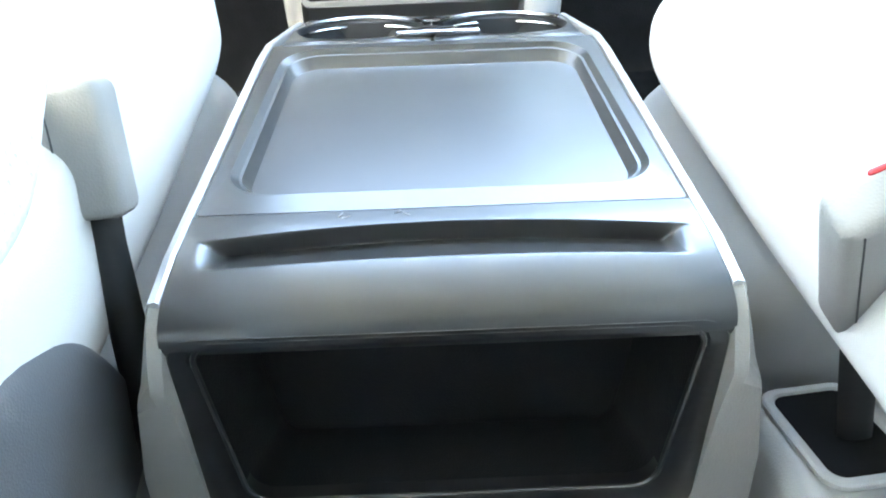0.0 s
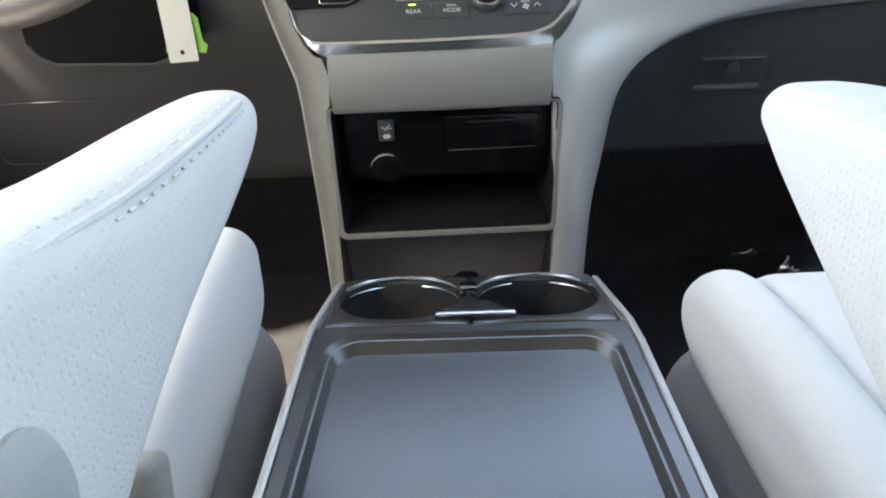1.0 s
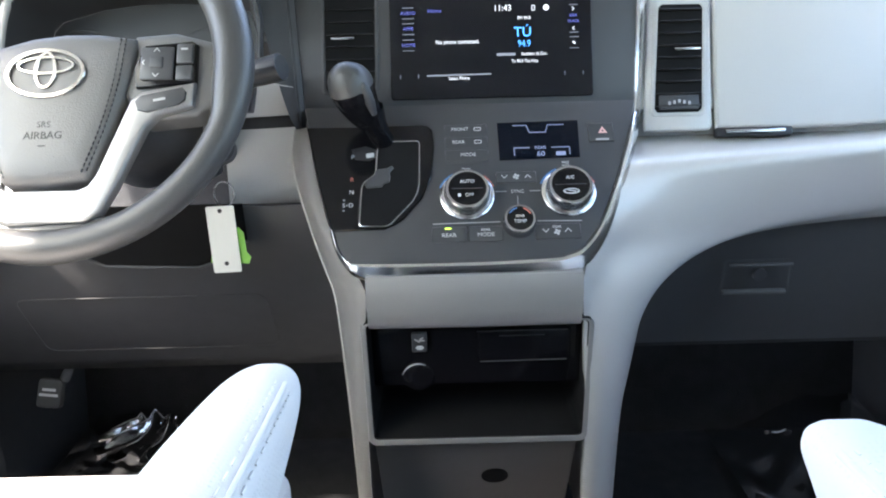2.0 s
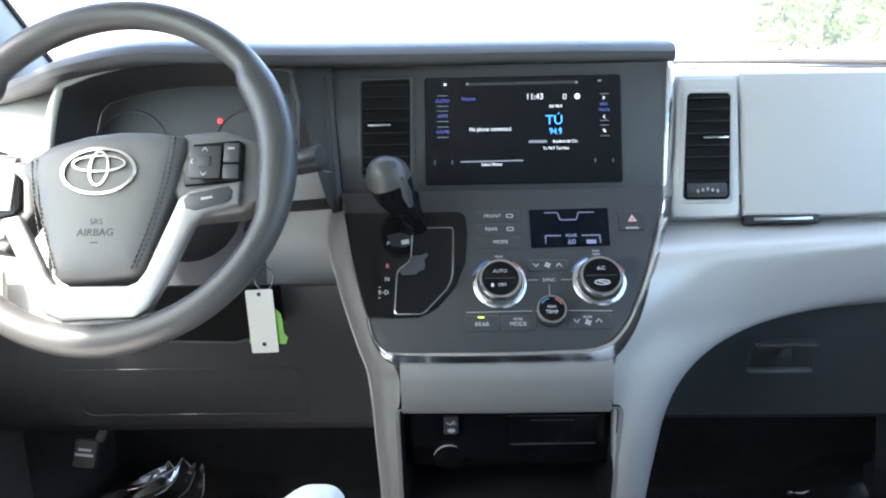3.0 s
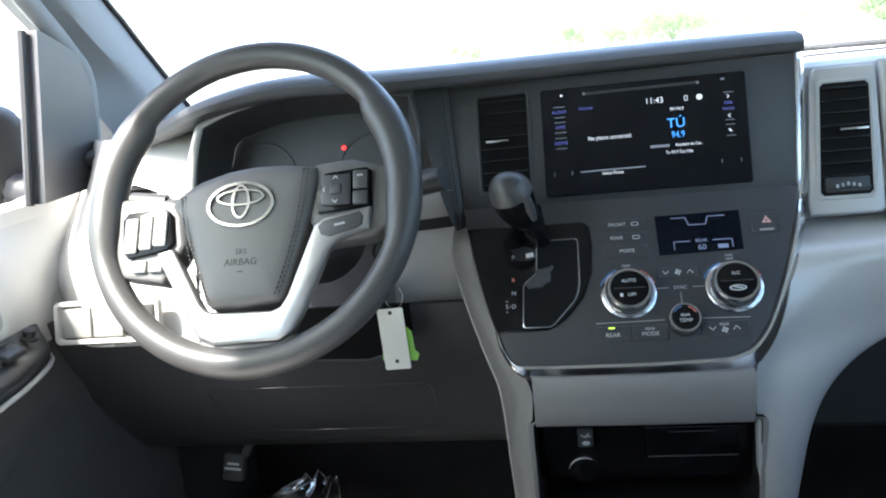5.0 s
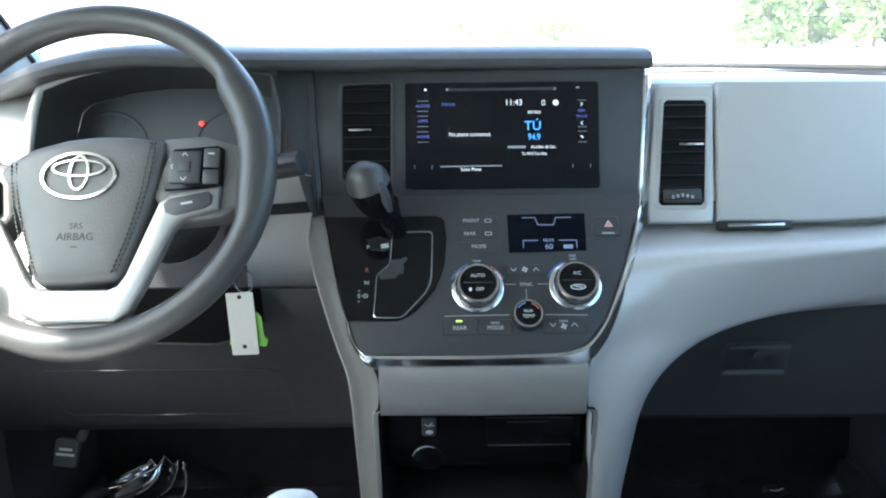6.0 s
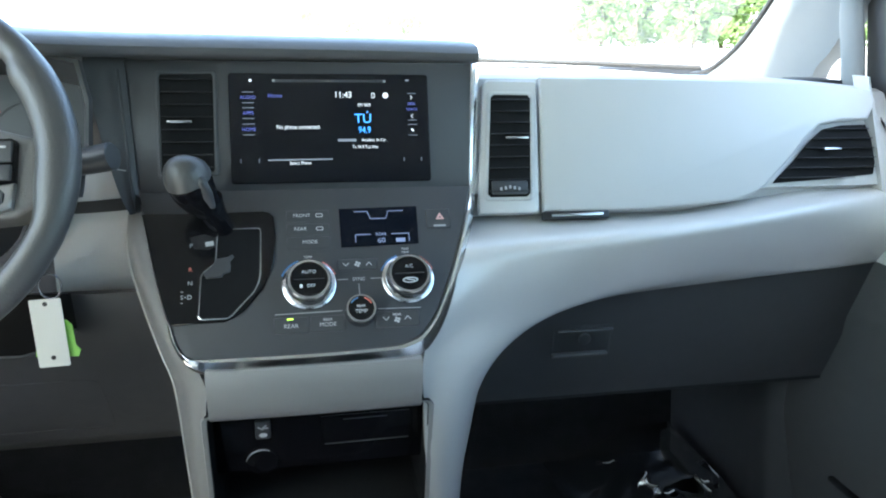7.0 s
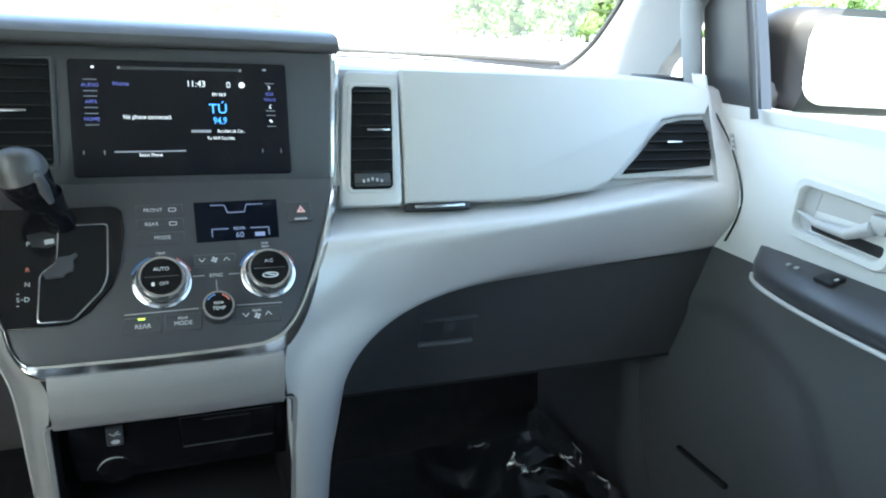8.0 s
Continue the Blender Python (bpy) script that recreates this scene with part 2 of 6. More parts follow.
def loft(rings, closed=True, caps=True):
    """A skin through rings of equal count."""
    bm = bmesh.new()
    rows = [[bm.verts.new(p) for p in r] for r in rings]
    n = len(rows[0])
    for a, b in zip(rows, rows[1:]):
        for k in range(n if closed else n - 1):
            bm.faces.new((a[k], a[(k + 1) % n], b[(k + 1) % n], b[k]))
    if caps and closed:
        bm.faces.new(rows[0][::-1])
        bm.faces.new(rows[-1])
    return bm


def sheet(fn, nu, nv, thick=0.004, away=(0, 1, 0)):
    """A curved panel fn(u, v), u and v from 0 to 1, with thickness along away."""
    bm = bmesh.new()
    d = Vector(away).normalized() * thick
    f = [[bm.verts.new(Vector(fn(a / nu, b / nv))) for b in range(nv + 1)] for a in range(nu + 1)]
    g = [[bm.verts.new(v.co + d) for v in r] for r in f]
    for a in range(nu):
        for b in range(nv):
            bm.faces.new((f[a][b], f[a + 1][b], f[a + 1][b + 1], f[a][b + 1]))
            bm.faces.new((g[a][b], g[a][b + 1], g[a + 1][b + 1], g[a + 1][b]))
    rim = [(a, 0) for a in range(nu)] + [(nu, b) for b in range(nv)] + [(a, nv) for a in range(nu, 0, -1)] + [(0, b) for b in range(nv, 0, -1)]
    for (a, b), (c, e) in zip(rim, rim[1:] + rim[:1]):
        bm.faces.new((f[a][b], g[a][b], g[c][e], f[c][e]))
    return bm


def spline(keys, n):
    """n + 1 points smoothly through the keys (tuples of any length)."""
    k = [np.array(p, float) for p in keys]
    k = [2 * k[0] - k[1]] + k + [2 * k[-1] - k[-2]]
    out = []
    m = len(keys) - 1
    for i in range(n + 1):
        s = min(i / n * m, m - 1e-9)
        j, t = int(s), s - int(s)
        p0, p1, p2, p3 = k[j:j + 4]
        out.append(0.5 * (2 * p1 + (p2 - p0) * t + (2 * p0 - 5 * p1 + 4 * p2 - p3) * t * t + (3 * p1 - p0 - 3 * p2 + p3) * t ** 3))
    return out


CURVES = {}


def along(keys, s):
    """The point at share s of the way along the keys."""
    k = tuple(keys)
    if k not in CURVES:
        CURVES[k] = spline(keys, 200)
    return CURVES[k][int(round(max(0, min(1, s)) * 200))].copy()


def tube(path, radius, n=10, closed=False, flat=1.0, up=(0, 0, 1)):
    """A round bar along a path; radius a number or one for each point; flat squeezes it along up."""
    p = [Vector(q) for q in path]
    r = radius if isinstance(radius, (list, tuple)) else [radius] * len(p)
    rings = []
    for i, q in enumerate(p):
        a = p[i - 1] if i or closed else q
        b = p[(i + 1) % len(p)] if i < len(p) - 1 or closed else q
        d = (b - a).normalized()
        side = d.cross(Vector(up))
        side = side.normalized() if side.length > 1e-4 else d.orthogonal().normalized()
        top = side.cross(d).normalized()
        rings.append([q + side * r[i] * math.cos(t) + top * r[i] * flat * math.sin(t) for t in (2 * math.pi * k / n for k in range(n))])
    if closed:
        rings.append(rings[0])
        bm = loft(rings, caps=False)
        bmesh.ops.remove_doubles(bm, verts=bm.verts, dist=1e-6)
        return bm
    return loft(rings)


def lathe(profile, m, n=32, caps=True):
    """Turned on the w axis of m: (radius, height) pairs."""
    rings = [[(r * math.cos(2 * math.pi * k / n), r * math.sin(2 * math.pi * k / n), h) for k in range(n)] for r, h in profile]
    bm = loft(rings, caps=caps)
    bm.transform(m)
    return bm


def rrect(w, h, r, n=5, c=(0, 0)):
    out = []
    for sx, sy, a0 in ((1, 1, 0), (-1, 1, 90), (-1, -1, 180), (1, -1, 270)):
        for k in range(n + 1):
            a = radians(a0 + 90 * k / n)
            out.append((c[0] + sx * (w / 2 - r) + r * math.cos(a), c[1] + sy * (h / 2 - r) + r * math.sin(a)))
    return out


def frame_at(o, u, v):
    """A pose whose x is u, y near v and z their normal."""
    u = Vector(u).normalized()
    w = u.cross(Vector(v)).normalized()
    v = w.cross(u)
    m = Matrix((u, v, w)).transposed().to_4x4()
    m.translation = Vector(o)
    return m


def lettering(name, text, size, m, mat, parent, at=(0, 0), lift=0.0006, label="", squeeze=1.0):
    c = bpy.data.curves.new(name, "FONT")
    c.body, c.size, c.align_x, c.align_y, c.extrude, c.resolution_u = text, size, "CENTER", "CENTER", 0.0002, 3
    tmp = bpy.data.objects.new("tmp", c)
    me = bpy.data.meshes.new_from_object(tmp)
    bpy.data.objects.remove(tmp)
    bpy.data.curves.remove(c)
    bm = bmesh.new()
    bm.from_mesh(me)
    bpy.data.meshes.remove(me)
    bmesh.ops.scale(bm, vec=(squeeze, 1, 1), verts=bm.verts)
    bmesh.ops.translate(bm, vec=(at[0], at[1], lift), verts=bm.verts)
    bm.transform(m)
    return part(name, bm, mat, parent, label, smooth=0)


def bar(name, u0, v0, u1, v1, width, m, mat, parent, lift=0.0005, thick=0.0004):
    """A thin raised line from one point of a panel to another."""
    a, b = Vector((u0, v0, 0)), Vector((u1, v1, 0))
    d = (b - a).normalized()
    s = Vector((-d.y, d.x, 0)) * width / 2
    return part(name, prism([tuple((a - s).xy), tuple((b - s).xy), tuple((b + s).xy), tuple((a + s).xy)], thick, m, z0=lift), mat, parent, smooth=0)


def joined(*bms):
    out = bmesh.new()
    for b in bms:
        me = bpy.data.meshes.new("tmp")
        b.to_mesh(me)
        b.free()
        out.from_mesh(me)
        bpy.data.meshes.remove(me)
    return out
# ---------- dashboard ----------
M1 = frame_at((0, 0.990, 0.739), (1, 0, 0), (0, 0.3134, 0.9496))   # screen face
M2 = frame_at((0, 0.843, 0.585), (1, 0, 0), (0, 0.669, 0.743))     # climate face
M3 = frame_at((0, 0.985, 0.705), (1, 0, 0), (0, 0.403, 0.915))     # passenger face

dash = thing("dashboard", (0, 1.2, 0.6), "two-tone dashboard, dark soft top pad over pale grey plastic", "dashboard")

LIP = [(0.222, 1.042, 0.882), (0.1, 1.032, 0.884), (-0.05, 1.02, 0.885), (-0.2, 1.0, 0.886), (-0.3, 0.985, 0.888), (-0.42, 0.968, 0.893), (-0.52, 0.975, 0.878), (-0.6, 1.01, 0.855), (-0.7, 1.06, 0.832), (-0.82, 1.10, 0.812)]


def pad_row(s):
    x, y, z = along(LIP, s)
    return [(x, y + 0.05, z - 0.002), (x, y + 0.008, z), (x, y - 0.002, z + 0.005), (x, y - 0.004, z + 0.013), (x, y + 0.004, z + 0.021), (x, y + 0.03, z + 0.026),
            (x, y + 0.12, z + 0.027), (x, 1.3, z + 0.012), (x, 1.62, 0.862), (x, 1.62, 0.80), (x, 1.3, z - 0.03)]


part("top_pad", loft([pad_row(k / 40) for k in range(41)]), PAD, dash, "dark grey soft-grained top pad", 50)


# pale skin that runs from the ledge down beside the stack to the floor
INNER = [(0.186, 0.915, 0.672), (0.180, 0.908, 0.660), (0.168, 0.896, 0.643), (0.15, 0.872, 0.612), (0.124, 0.845, 0.578), (0.1195, 0.842, 0.55), (0.1215, 0.843, 0.51), (0.1255, 0.85, 0.44), (0.131, 0.862, 0.355), (0.134, 0.885, 0.2), (0.136, 0.9, 0.03)]
OUTER = [(0.862, 0.955, 0.718), (0.864, 0.963, 0.655), (0.866, 1.0, 0.603), (0.6, 1.0, 0.5815), (0.42, 0.99, 0.571), (0.32, 0.975, 0.5556), (0.249, 0.95, 0.529), (0.2208, 0.95, 0.4876), (0.205, 0.95, 0.4007), (0.194, 0.95, 0.3025), (0.188, 0.95, 0.03)]
LEDGE = [(0.186, 0.915, 0.672), (0.3, 0.915, 0.677), (0.465, 0.914, 0.686), (0.62, 0.927, 0.70), (0.74, 0.948, 0.711), (0.815, 0.962, 0.721), (0.862, 0.955, 0.718)]


def wing(u, v):
    """From the crease under the lid down to the glovebox edge and the floor."""
    a, b = along(INNER, u), along(OUTER, u)
    low = max(0.0, min(1.0, (u - 0.38) / 0.25))
    t = v ** 1.15
    p = a + (b - a) * t
    p[1] = a[1] + (b[1] - a[1]) * v ** (0.75 + 1.3 * low)
    a0, b0 = along(INNER, 0), along(OUTER, 0)
    k = max(0.0, 1 - u / 0.3)
    p += (along(LEDGE, v) - (a0 + (b0 - a0) * v ** 1.15)) * k * (2 - k) * k
    p[1] -= 0.012 * math.sin(math.pi * v) * low
    return p


def ledge_back(x):
    return 0.688 + 0.026 * max(0.0, min(1.0, (x - 0.5) / 0.2))


def wing_skin(u, v):
    """The shallow ledge under the lid, its soft front edge and the face below it, as one skin."""
    c = np.array(wing(0.0, v), float)
    back = np.array((c[0] + 0.004 * (1 - v), 1.004, ledge_back(c[0])))
    reach = 0.026 + 0.03 * max(0.0, (c[0] - 0.74) / 0.12)
    low = 0.004
    while low < 0.25 and np.linalg.norm(np.array(wing(low, v), float) - c) < reach:
        low += 0.004
    a = c + (back - c) * min(0.95, reach / np.linalg.norm(back - c))
    d = np.array(wing(low, v), float)
    if u < 0.15:
        return back + (a - back) * (u / 0.15)
    if u < 0.4:
        t = (u - 0.15) / 0.25
        return a * (1 - t) ** 2 + c * 2 * t * (1 - t) + d * t * t
    return wing(low + (1 - low) * (u - 0.4) / 0.6, v)


def right_row(s):
    x = wing(0.0, s)[0] + 0.008 * (1 - s)
    drop = 0.017 * max(0.0, (x - 0.62) / 0.25) ** 1.5
    zb = ledge_back(x)
    keys = [(1.62, 0.846 - drop), (1.3, 0.856 - drop), (1.12, 0.866 - drop), (1.085, 0.867 - drop), (1.068, 0.862 - drop), (1.056, 0.846 - drop), (1.02, 0.775), (0.996, 0.735), (0.992, 0.722), (1.004, 0.716), (1.004, zb + 0.001), (1.004, zb - 0.03), (1.1, zb - 0.05), (1.62, 0.7)]
    return [(x, y, z) for y, z in keys]


part("passenger_upper_panel", loft([right_row(k / 40) for k in range(41)]), LIDM, dash, "pale grey upper panel under the windscreen", 35)
skin = np.array([[wing_skin(i / 72, j / 32) for j in range(33)] for i in range(73)], float)
for _ in range(30):
    skin[6:-1, 1:-6] += 0.5 * ((skin[5:-2, 1:-6] + skin[7:, 1:-6] + skin[6:-1, :-7] + skin[6:-1, 2:-5]) / 4 - skin[6:-1, 1:-6])
part("passenger_wing", sheet(lambda u, v: skin[round(u * 72), round(v * 32)], 72, 32, 0.012), LIGHT, dash, "pale grey wing that curves down beside the centre stack", 60)

INNER_L = [(-0.196, 0.99, 0.722), (-0.178, 0.925, 0.668), (-0.157, 0.872, 0.613), (-0.133, 0.845, 0.58), (-0.1195, 0.842, 0.55), (-0.1215, 0.843, 0.51), (-0.1255, 0.85, 0.44), (-0.128, 0.862, 0.355), (-0.131, 0.885, 0.2), (-0.134, 0.9, 0.03)]
OUTER_L = [(-0.222, 1.02, 0.70), (-0.208, 0.96, 0.655), (-0.188, 0.925, 0.60), (-0.172, 0.905, 0.56), (-0.162, 0.90, 0.53), (-0.158, 0.90, 0.49), (-0.156, 0.905, 0.43), (-0.154, 0.915, 0.35), (-0.152, 0.93, 0.2), (-0.15, 0.945, 0.03)]


def wing_l(u, v):
    a, b = along(INNER_L, u), along(OUTER_L, u)
    p = a + (b - a) * v
    p[1] -= 0.012 * math.sin(math.pi * v)
    return p


part("driver_wing", sheet(wing_l, 40, 10, 0.012), TAUPE, dash, "narrow warm grey leg beside the centre stack", 60)
part("driver_wing_side", sheet(lambda u, v: along(OUTER_L, u) + np.array((0.004 * v - 0.002, 0.30 * v, 0.0)), 30, 4, 0.006, (1, 0, 0)), LIGHT, dash, smooth=60)
part("passenger_wing_side", sheet(lambda u, v: along(OUTER[6:], u) + np.array((0.0, 0.02 + 0.3 * v, 0.0)), 20, 4, 0.006, (-1, 0, 0)), LIGHT, dash, smooth=60)

# pale strip over the cubby, with fine joints at its ends
STRIP = [(0.844, 0.572), (0.834, 0.5695), (0.8305, 0.562), (0.8295, 0.55), (0.832, 0.528), (0.836, 0.512), (0.843, 0.506), (0.87, 0.515), (0.87, 0.57)]
part("strip_over_cubby", loft([[(x, y - 0.002 * (1 - abs(x) / 0.118), z) for y, z in STRIP] for x in (-0.1175, -0.06, 0, 0.06, 0.1175)]), TAUPE, dash, "smooth warm grey strip over the cubby")

# cubby
MB = frame_at((0.003, 0.851, 0.433), (1, 0, 0), (0, -0.12, 0.993))
cub_out, cub_in = rrect(0.262, 0.17, 0.01, c=(0, -0.004)), rrect(0.246, 0.156, 0.005, c=(0, 0.0005))
part("cubby_bezel", frame_of(cub_out, cub_in, 0.012, MB, -0.011), TAUPE, dash, "warm grey frame round the cubby", 40)


def hollow(w, h, d, m, c=(0, 0), wall=0.004, r=0.006):
    """An open tray seen from its front."""
    o, i = rrect(w + 2 * wall, h + 2 * wall, r, c=c), rrect(w, h, r, c=c)
    i2 = rrect(w * 0.96, h * 0.94, r, c=c)
    bm = bmesh.new()
    rows = [[bm.verts.new((u, v, z)) for u, v in ring] for ring, z in ((o, -d - wall), (o, 0), (i, 0), (i2, -d))]
    n = len(o)
    for a, b in zip(rows, rows[1:]):
        for k in range(n):
            bm.faces.new((a[k], a[(k + 1) % n], b[(k + 1) % n], b[k]))
    bm.faces.new(rows[0])
    bm.faces.new(rows[-1])
    bm.transform(m)
    return bm


cubby = part("cubby", hollow(0.246, 0.156, 0.12, MB, (0, 0.0005)), VOID, dash, "deep black open cubby")
MBK = MB @ Matrix.Translation((-0.008, 0.004, -0.022))
part("cubby_shelf_front", box((0.008, 0.026, -0.006), (0.243, 0.096, 0.012), 0.003, MBK), PIANO, cubby)
part("socket_plate", box((-0.058, 0.040, 0.003), (0.0175, 0.0255, 0.006), 0.002, MBK), STACK, cubby)
part("usb_port", prism([(-0.0625, 0.034), (-0.060, 0.0315), (-0.055, 0.0315), (-0.0528, 0.034), (-0.055, 0.0365), (-0.060, 0.0365)], 0.001, MBK, z0=0.006), INK, cubby)
for a, b, c, d in ((-0.0635, 0.0455, -0.0575, 0.0415), (-0.0585, 0.0435, -0.0515, 0.0435), (-0.0575, 0.0445, -0.0535, 0.0475)):
    bar("usb_mark", a, b, c, d, 0.0018, MBK, INKDIM, cubby, 0.0062)
part("power_socket_cap", lathe([(0.019, -0.004), (0.019, 0.001), (0.0165, 0.0025), (0.006, 0.003), (0.001, 0.003)], MBK @ Matrix.Translation((-0.0605, -0.0095, 0.0))), PIANO, cubby)
# pale tapering arc: the highlight on the socket's upper rim, modelled as a bar
part("socket_rim_glint", tube([MBK @ Vector((-0.0605 + 0.0190 * math.cos(a), -0.0095 + 0.0190 * math.sin(a), 0.0022)) for a in (radians(62 + 5 * k) for k in range(22))], [0.0003 + 0.0007 * math.sin(math.pi * k / 21) for k in range(22)], 6), SEATBASE, cubby)
part("drawer", box((0.062, 0.0325, 0.001), (0.106, 0.042, 0.008), 0.003, MBK), PIANO, cubby)
bar("drawer_edge", 0.008, 0.0533, 0.112, 0.0535, 0.0010, MBK, DARK, cubby, 0.005)
bar("drawer_grip", 0.034, 0.0468, 0.086, 0.047, 0.0012, MBK, DARK, cubby, 0.005)
bar("drawer_edge", 0.012, 0.0128, 0.112, 0.0138, 0.0013, MBK, DOORLOW, cubby, 0.005)

# lower plate under the cubby
part("lower_plate", sheet(lambda u, v: ((-0.128 + 0.262 * u), 0.905 + 0.17 * v, 0.352 - 0.34 * v), 6, 10, 0.01), TAUPE, dash, "plain grey lower plate", 60)
part("plate_hole", lathe([(0.0185, -0.002), (0.0185, 0.0015), (0.0005, 0.0016)], frame_at((0.03, 0.967, 0.2285), (1, 0, 0), (0, -0.45, 0.89))), BLACK, dash)

# ---- passenger lid, vents ----
lid_line = [(0.2995, -0.0085), (0.38, -0.0100), (0.444, -0.0091), (0.521, -0.0055), (0.58, -0.0005), (0.61, 0.010), (0.628, 0.021), (0.645, 0.037), (0.670, 0.058), (0.698, 0.088), (0.722, 0.106), (0.757, 0.1125), (0.803, 0.114), (0.82, 0.14), (0.815, 0.158), (0.70, 0.168), (0.5, 0.172), (0.3075, 0.173)]
part("airbag_lid", prism(lid_line, 0.009, M3, 0.004, 3, z0=0.0), LIDM, dash, "large plain pale grey lid", 35)


def vent(name, outline, m, slats, tab, parent, label, depth=0.022, lean=12):
    """A black air outlet set into a panel: housing, slats, slider tab."""
    us, vs = [p[0] for p in outline], [p[1] for p in outline]
    house = part(name, prism(outline, 0.0012, m, z0=0.0004), VOID, parent, label)
    for k in range(slats):
        v = min(vs) + (max(vs) - min(vs)) * (k + 0.5) / slats
        cross = []
        for (u0, v0), (u1, v1) in zip(outline, outline[1:] + outline[:1]):
            if (v0 - v) * (v1 - v) < 0:
                cross.append(u0 + (u1 - u0) * (v - v0) / (v1 - v0))
        if len(cross) < 2:
            continue
        a, b = min(cross) + 0.002, max(cross) - 0.002
        mm = m @ Matrix.Translation(((a + b) / 2, v, 0.004)) @ pose(0, 0, 0, lean)
        part("slat", box((0, 0, 0), (b - a, 0.0012, 0.009), 0.0005, mm, 1), SLAT, house)
    tu, tv, tw = tab
    part("slider_tab", box((tu, tv, 0.0095), (tw, 0.0035, 0.004), 0.0012, m), CHROME, house, "bright slider tab")
    return house


V2 = [(0.230, 0.0115), (0.279, 0.0115), (0.2835, 0.016), (0.2925, 0.143), (0.289, 0.1475), (0.243, 0.148), (0.2385, 0.144), (0.2265, 0.016)]
part("vent_surround", prism([(0.214, -0.010), (0.291, -0.010), (0.2955, -0.005), (0.3035, 0.164), (0.300, 0.169), (0.236, 0.169), (0.229, 0.162), (0.213, 0.0)], 0.006, M3, 0.003, 3), LIGHT, dash, "pale grey vent surround")
M3V = M3 @ Matrix.Translation((0, 0, 0.006))
part("vent_rim", frame_of([(u + (0.0045 if u > 0.26 else -0.0045), v + (0.0045 if v > 0.07 else -0.0045)) for u, v in V2], V2, 0.003, M3V, -0.0005), LIDM, dash, "fine raised rim round the outlet")
v2 = vent("air_vent", V2, M3V, 9, (0.268, 0.088, 0.032), dash, "tall black air outlet with slats")
part("vent_wheel", box((0.2555, 0.0235, 0.004), (0.048, 0.018, 0.006), 0.002, M3V), DARK, v2)
for k in range(5):
    part("wheel_rib", box((0.243 + k * 0.006, 0.0235 - 0.0012 * abs(k - 2), 0.008), (0.003, 0.0042, 0.002), 0.0005, M3V, 1), INKDIM, v2)
V3 = [(0.6393, 0.0227), (0.6473, 0.0302), (0.6743, 0.0522), (0.704, 0.0816), (0.7273, 0.0992), (0.7589, 0.1056), (0.8003, 0.1066), (0.807, 0.0857), (0.8085, 0.0504), (0.803, 0.033), (0.7212, 0.0269)]
vent("air_vent", V3, M3 @ Matrix.Translation((0, 0, 0.003)), 6, (0.735, 0.069, 0.028), dash, "wedge-shaped black air outlet with slats")


def end_panel(u, v):
    z = 0.70 + 0.17 * v
    face = 0.985 + 0.4404 * (z - 0.705) - 0.0092
    joint = float(along([(0.962, 0.70), (0.978, 0.73), (0.999, 0.763), (1.028, 0.795), (1.06, 0.823), (1.10, 0.85), (1.12, 0.87)], v)[0])
    s = u * u * (3 - 2 * u)
    return (0.812 + 0.046 * u, face + (joint - face) * s, z)


part("end_panel", sheet(end_panel, 12, 20, 0.03), LIDM, dash, "pale grey end panel beside the door", 60)
part("end_joint", tube([Vector(p) for p in spline([(0.8425, 1.068, 0.832), (0.842, 0.998, 0.767), (0.841, 0.957, 0.700), (0.841, 0.958, 0.66), (0.842, 0.976, 0.617)], 24)], 0.0017, 6), BLACK, dash)
MEP = frame_at((0.8375, 0.996, 0.772), (1, -0.05, 0), (0, 0.45, 0.9))
part("end_mark", frame_of(rrect(0.008, 0.026, 0.002, 3), rrect(0.005, 0.022, 0.001, 3), 0.003, MEP, 0.004), INKDIM, dash)
for k in range(3):
    bar("end_mark_bar", -0.003, -0.008 + 0.008 * k, 0.003, -0.007 + 0.008 * k, 0.0015, MEP, DARK, dash, 0.006)
part("chrome_catch", box((0.344, -0.0148, 0.0115), (0.072, 0.0045, 0.006), 0.0015, M3), CHROME, dash, "bright catch under the lid")
part("catch_shadow_gap", box((0.344, -0.0145, 0.005), (0.092, 0.011, 0.010), 0.002, M3), BLACK, dash)
part("defroster_grille", box((0.80, 1.15, 0.855), (0.07, 0.06, 0.012), 0.002), BLACK, dash)

# ---- glovebox ----
glove = thing("glovebox", (0.5, 1.0, 0.5), "closed charcoal plastic glovebox under the dashboard", "glovebox")


def knee(u, v):
    x = 0.16 + 0.72 * u
    return (x, 1.002 + 0.012 * math.sin(3 * v) + 0.06 * v * v, 0.62 - 0.246 * v)


part("door", sheet(knee, 20, 12, 0.02), KNEE, glove, smooth=60)
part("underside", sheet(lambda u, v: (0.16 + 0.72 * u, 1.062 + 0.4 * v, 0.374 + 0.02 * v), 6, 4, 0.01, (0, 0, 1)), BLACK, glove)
MG = frame_at((0.384, 1.0125, 0.493), (1, 0, 0), (0, -0.12, 1))
part("handle_recess", frame_of(rrect(0.092, 0.054, 0.006), rrect(0.086, 0.048, 0.005), 0.0006, MG, -0.0002), KNEE, glove)
part("handle", box((-0.003, -0.018, 0.005), (0.086, 0.007, 0.009), 0.003, MG), DOORLOW, glove)
part("handle_brow", box((0.003, 0.0205, 0.003), (0.084, 0.004, 0.006), 0.0015, MG), DOORLOW, glove)
part("lock", lathe([(0.009, 0), (0.009, 0.004), (0.007, 0.005), (0.001, 0.005)], MG @ Matrix.Translation((0.003, 0.006, 0)), 20), DARK, glove)

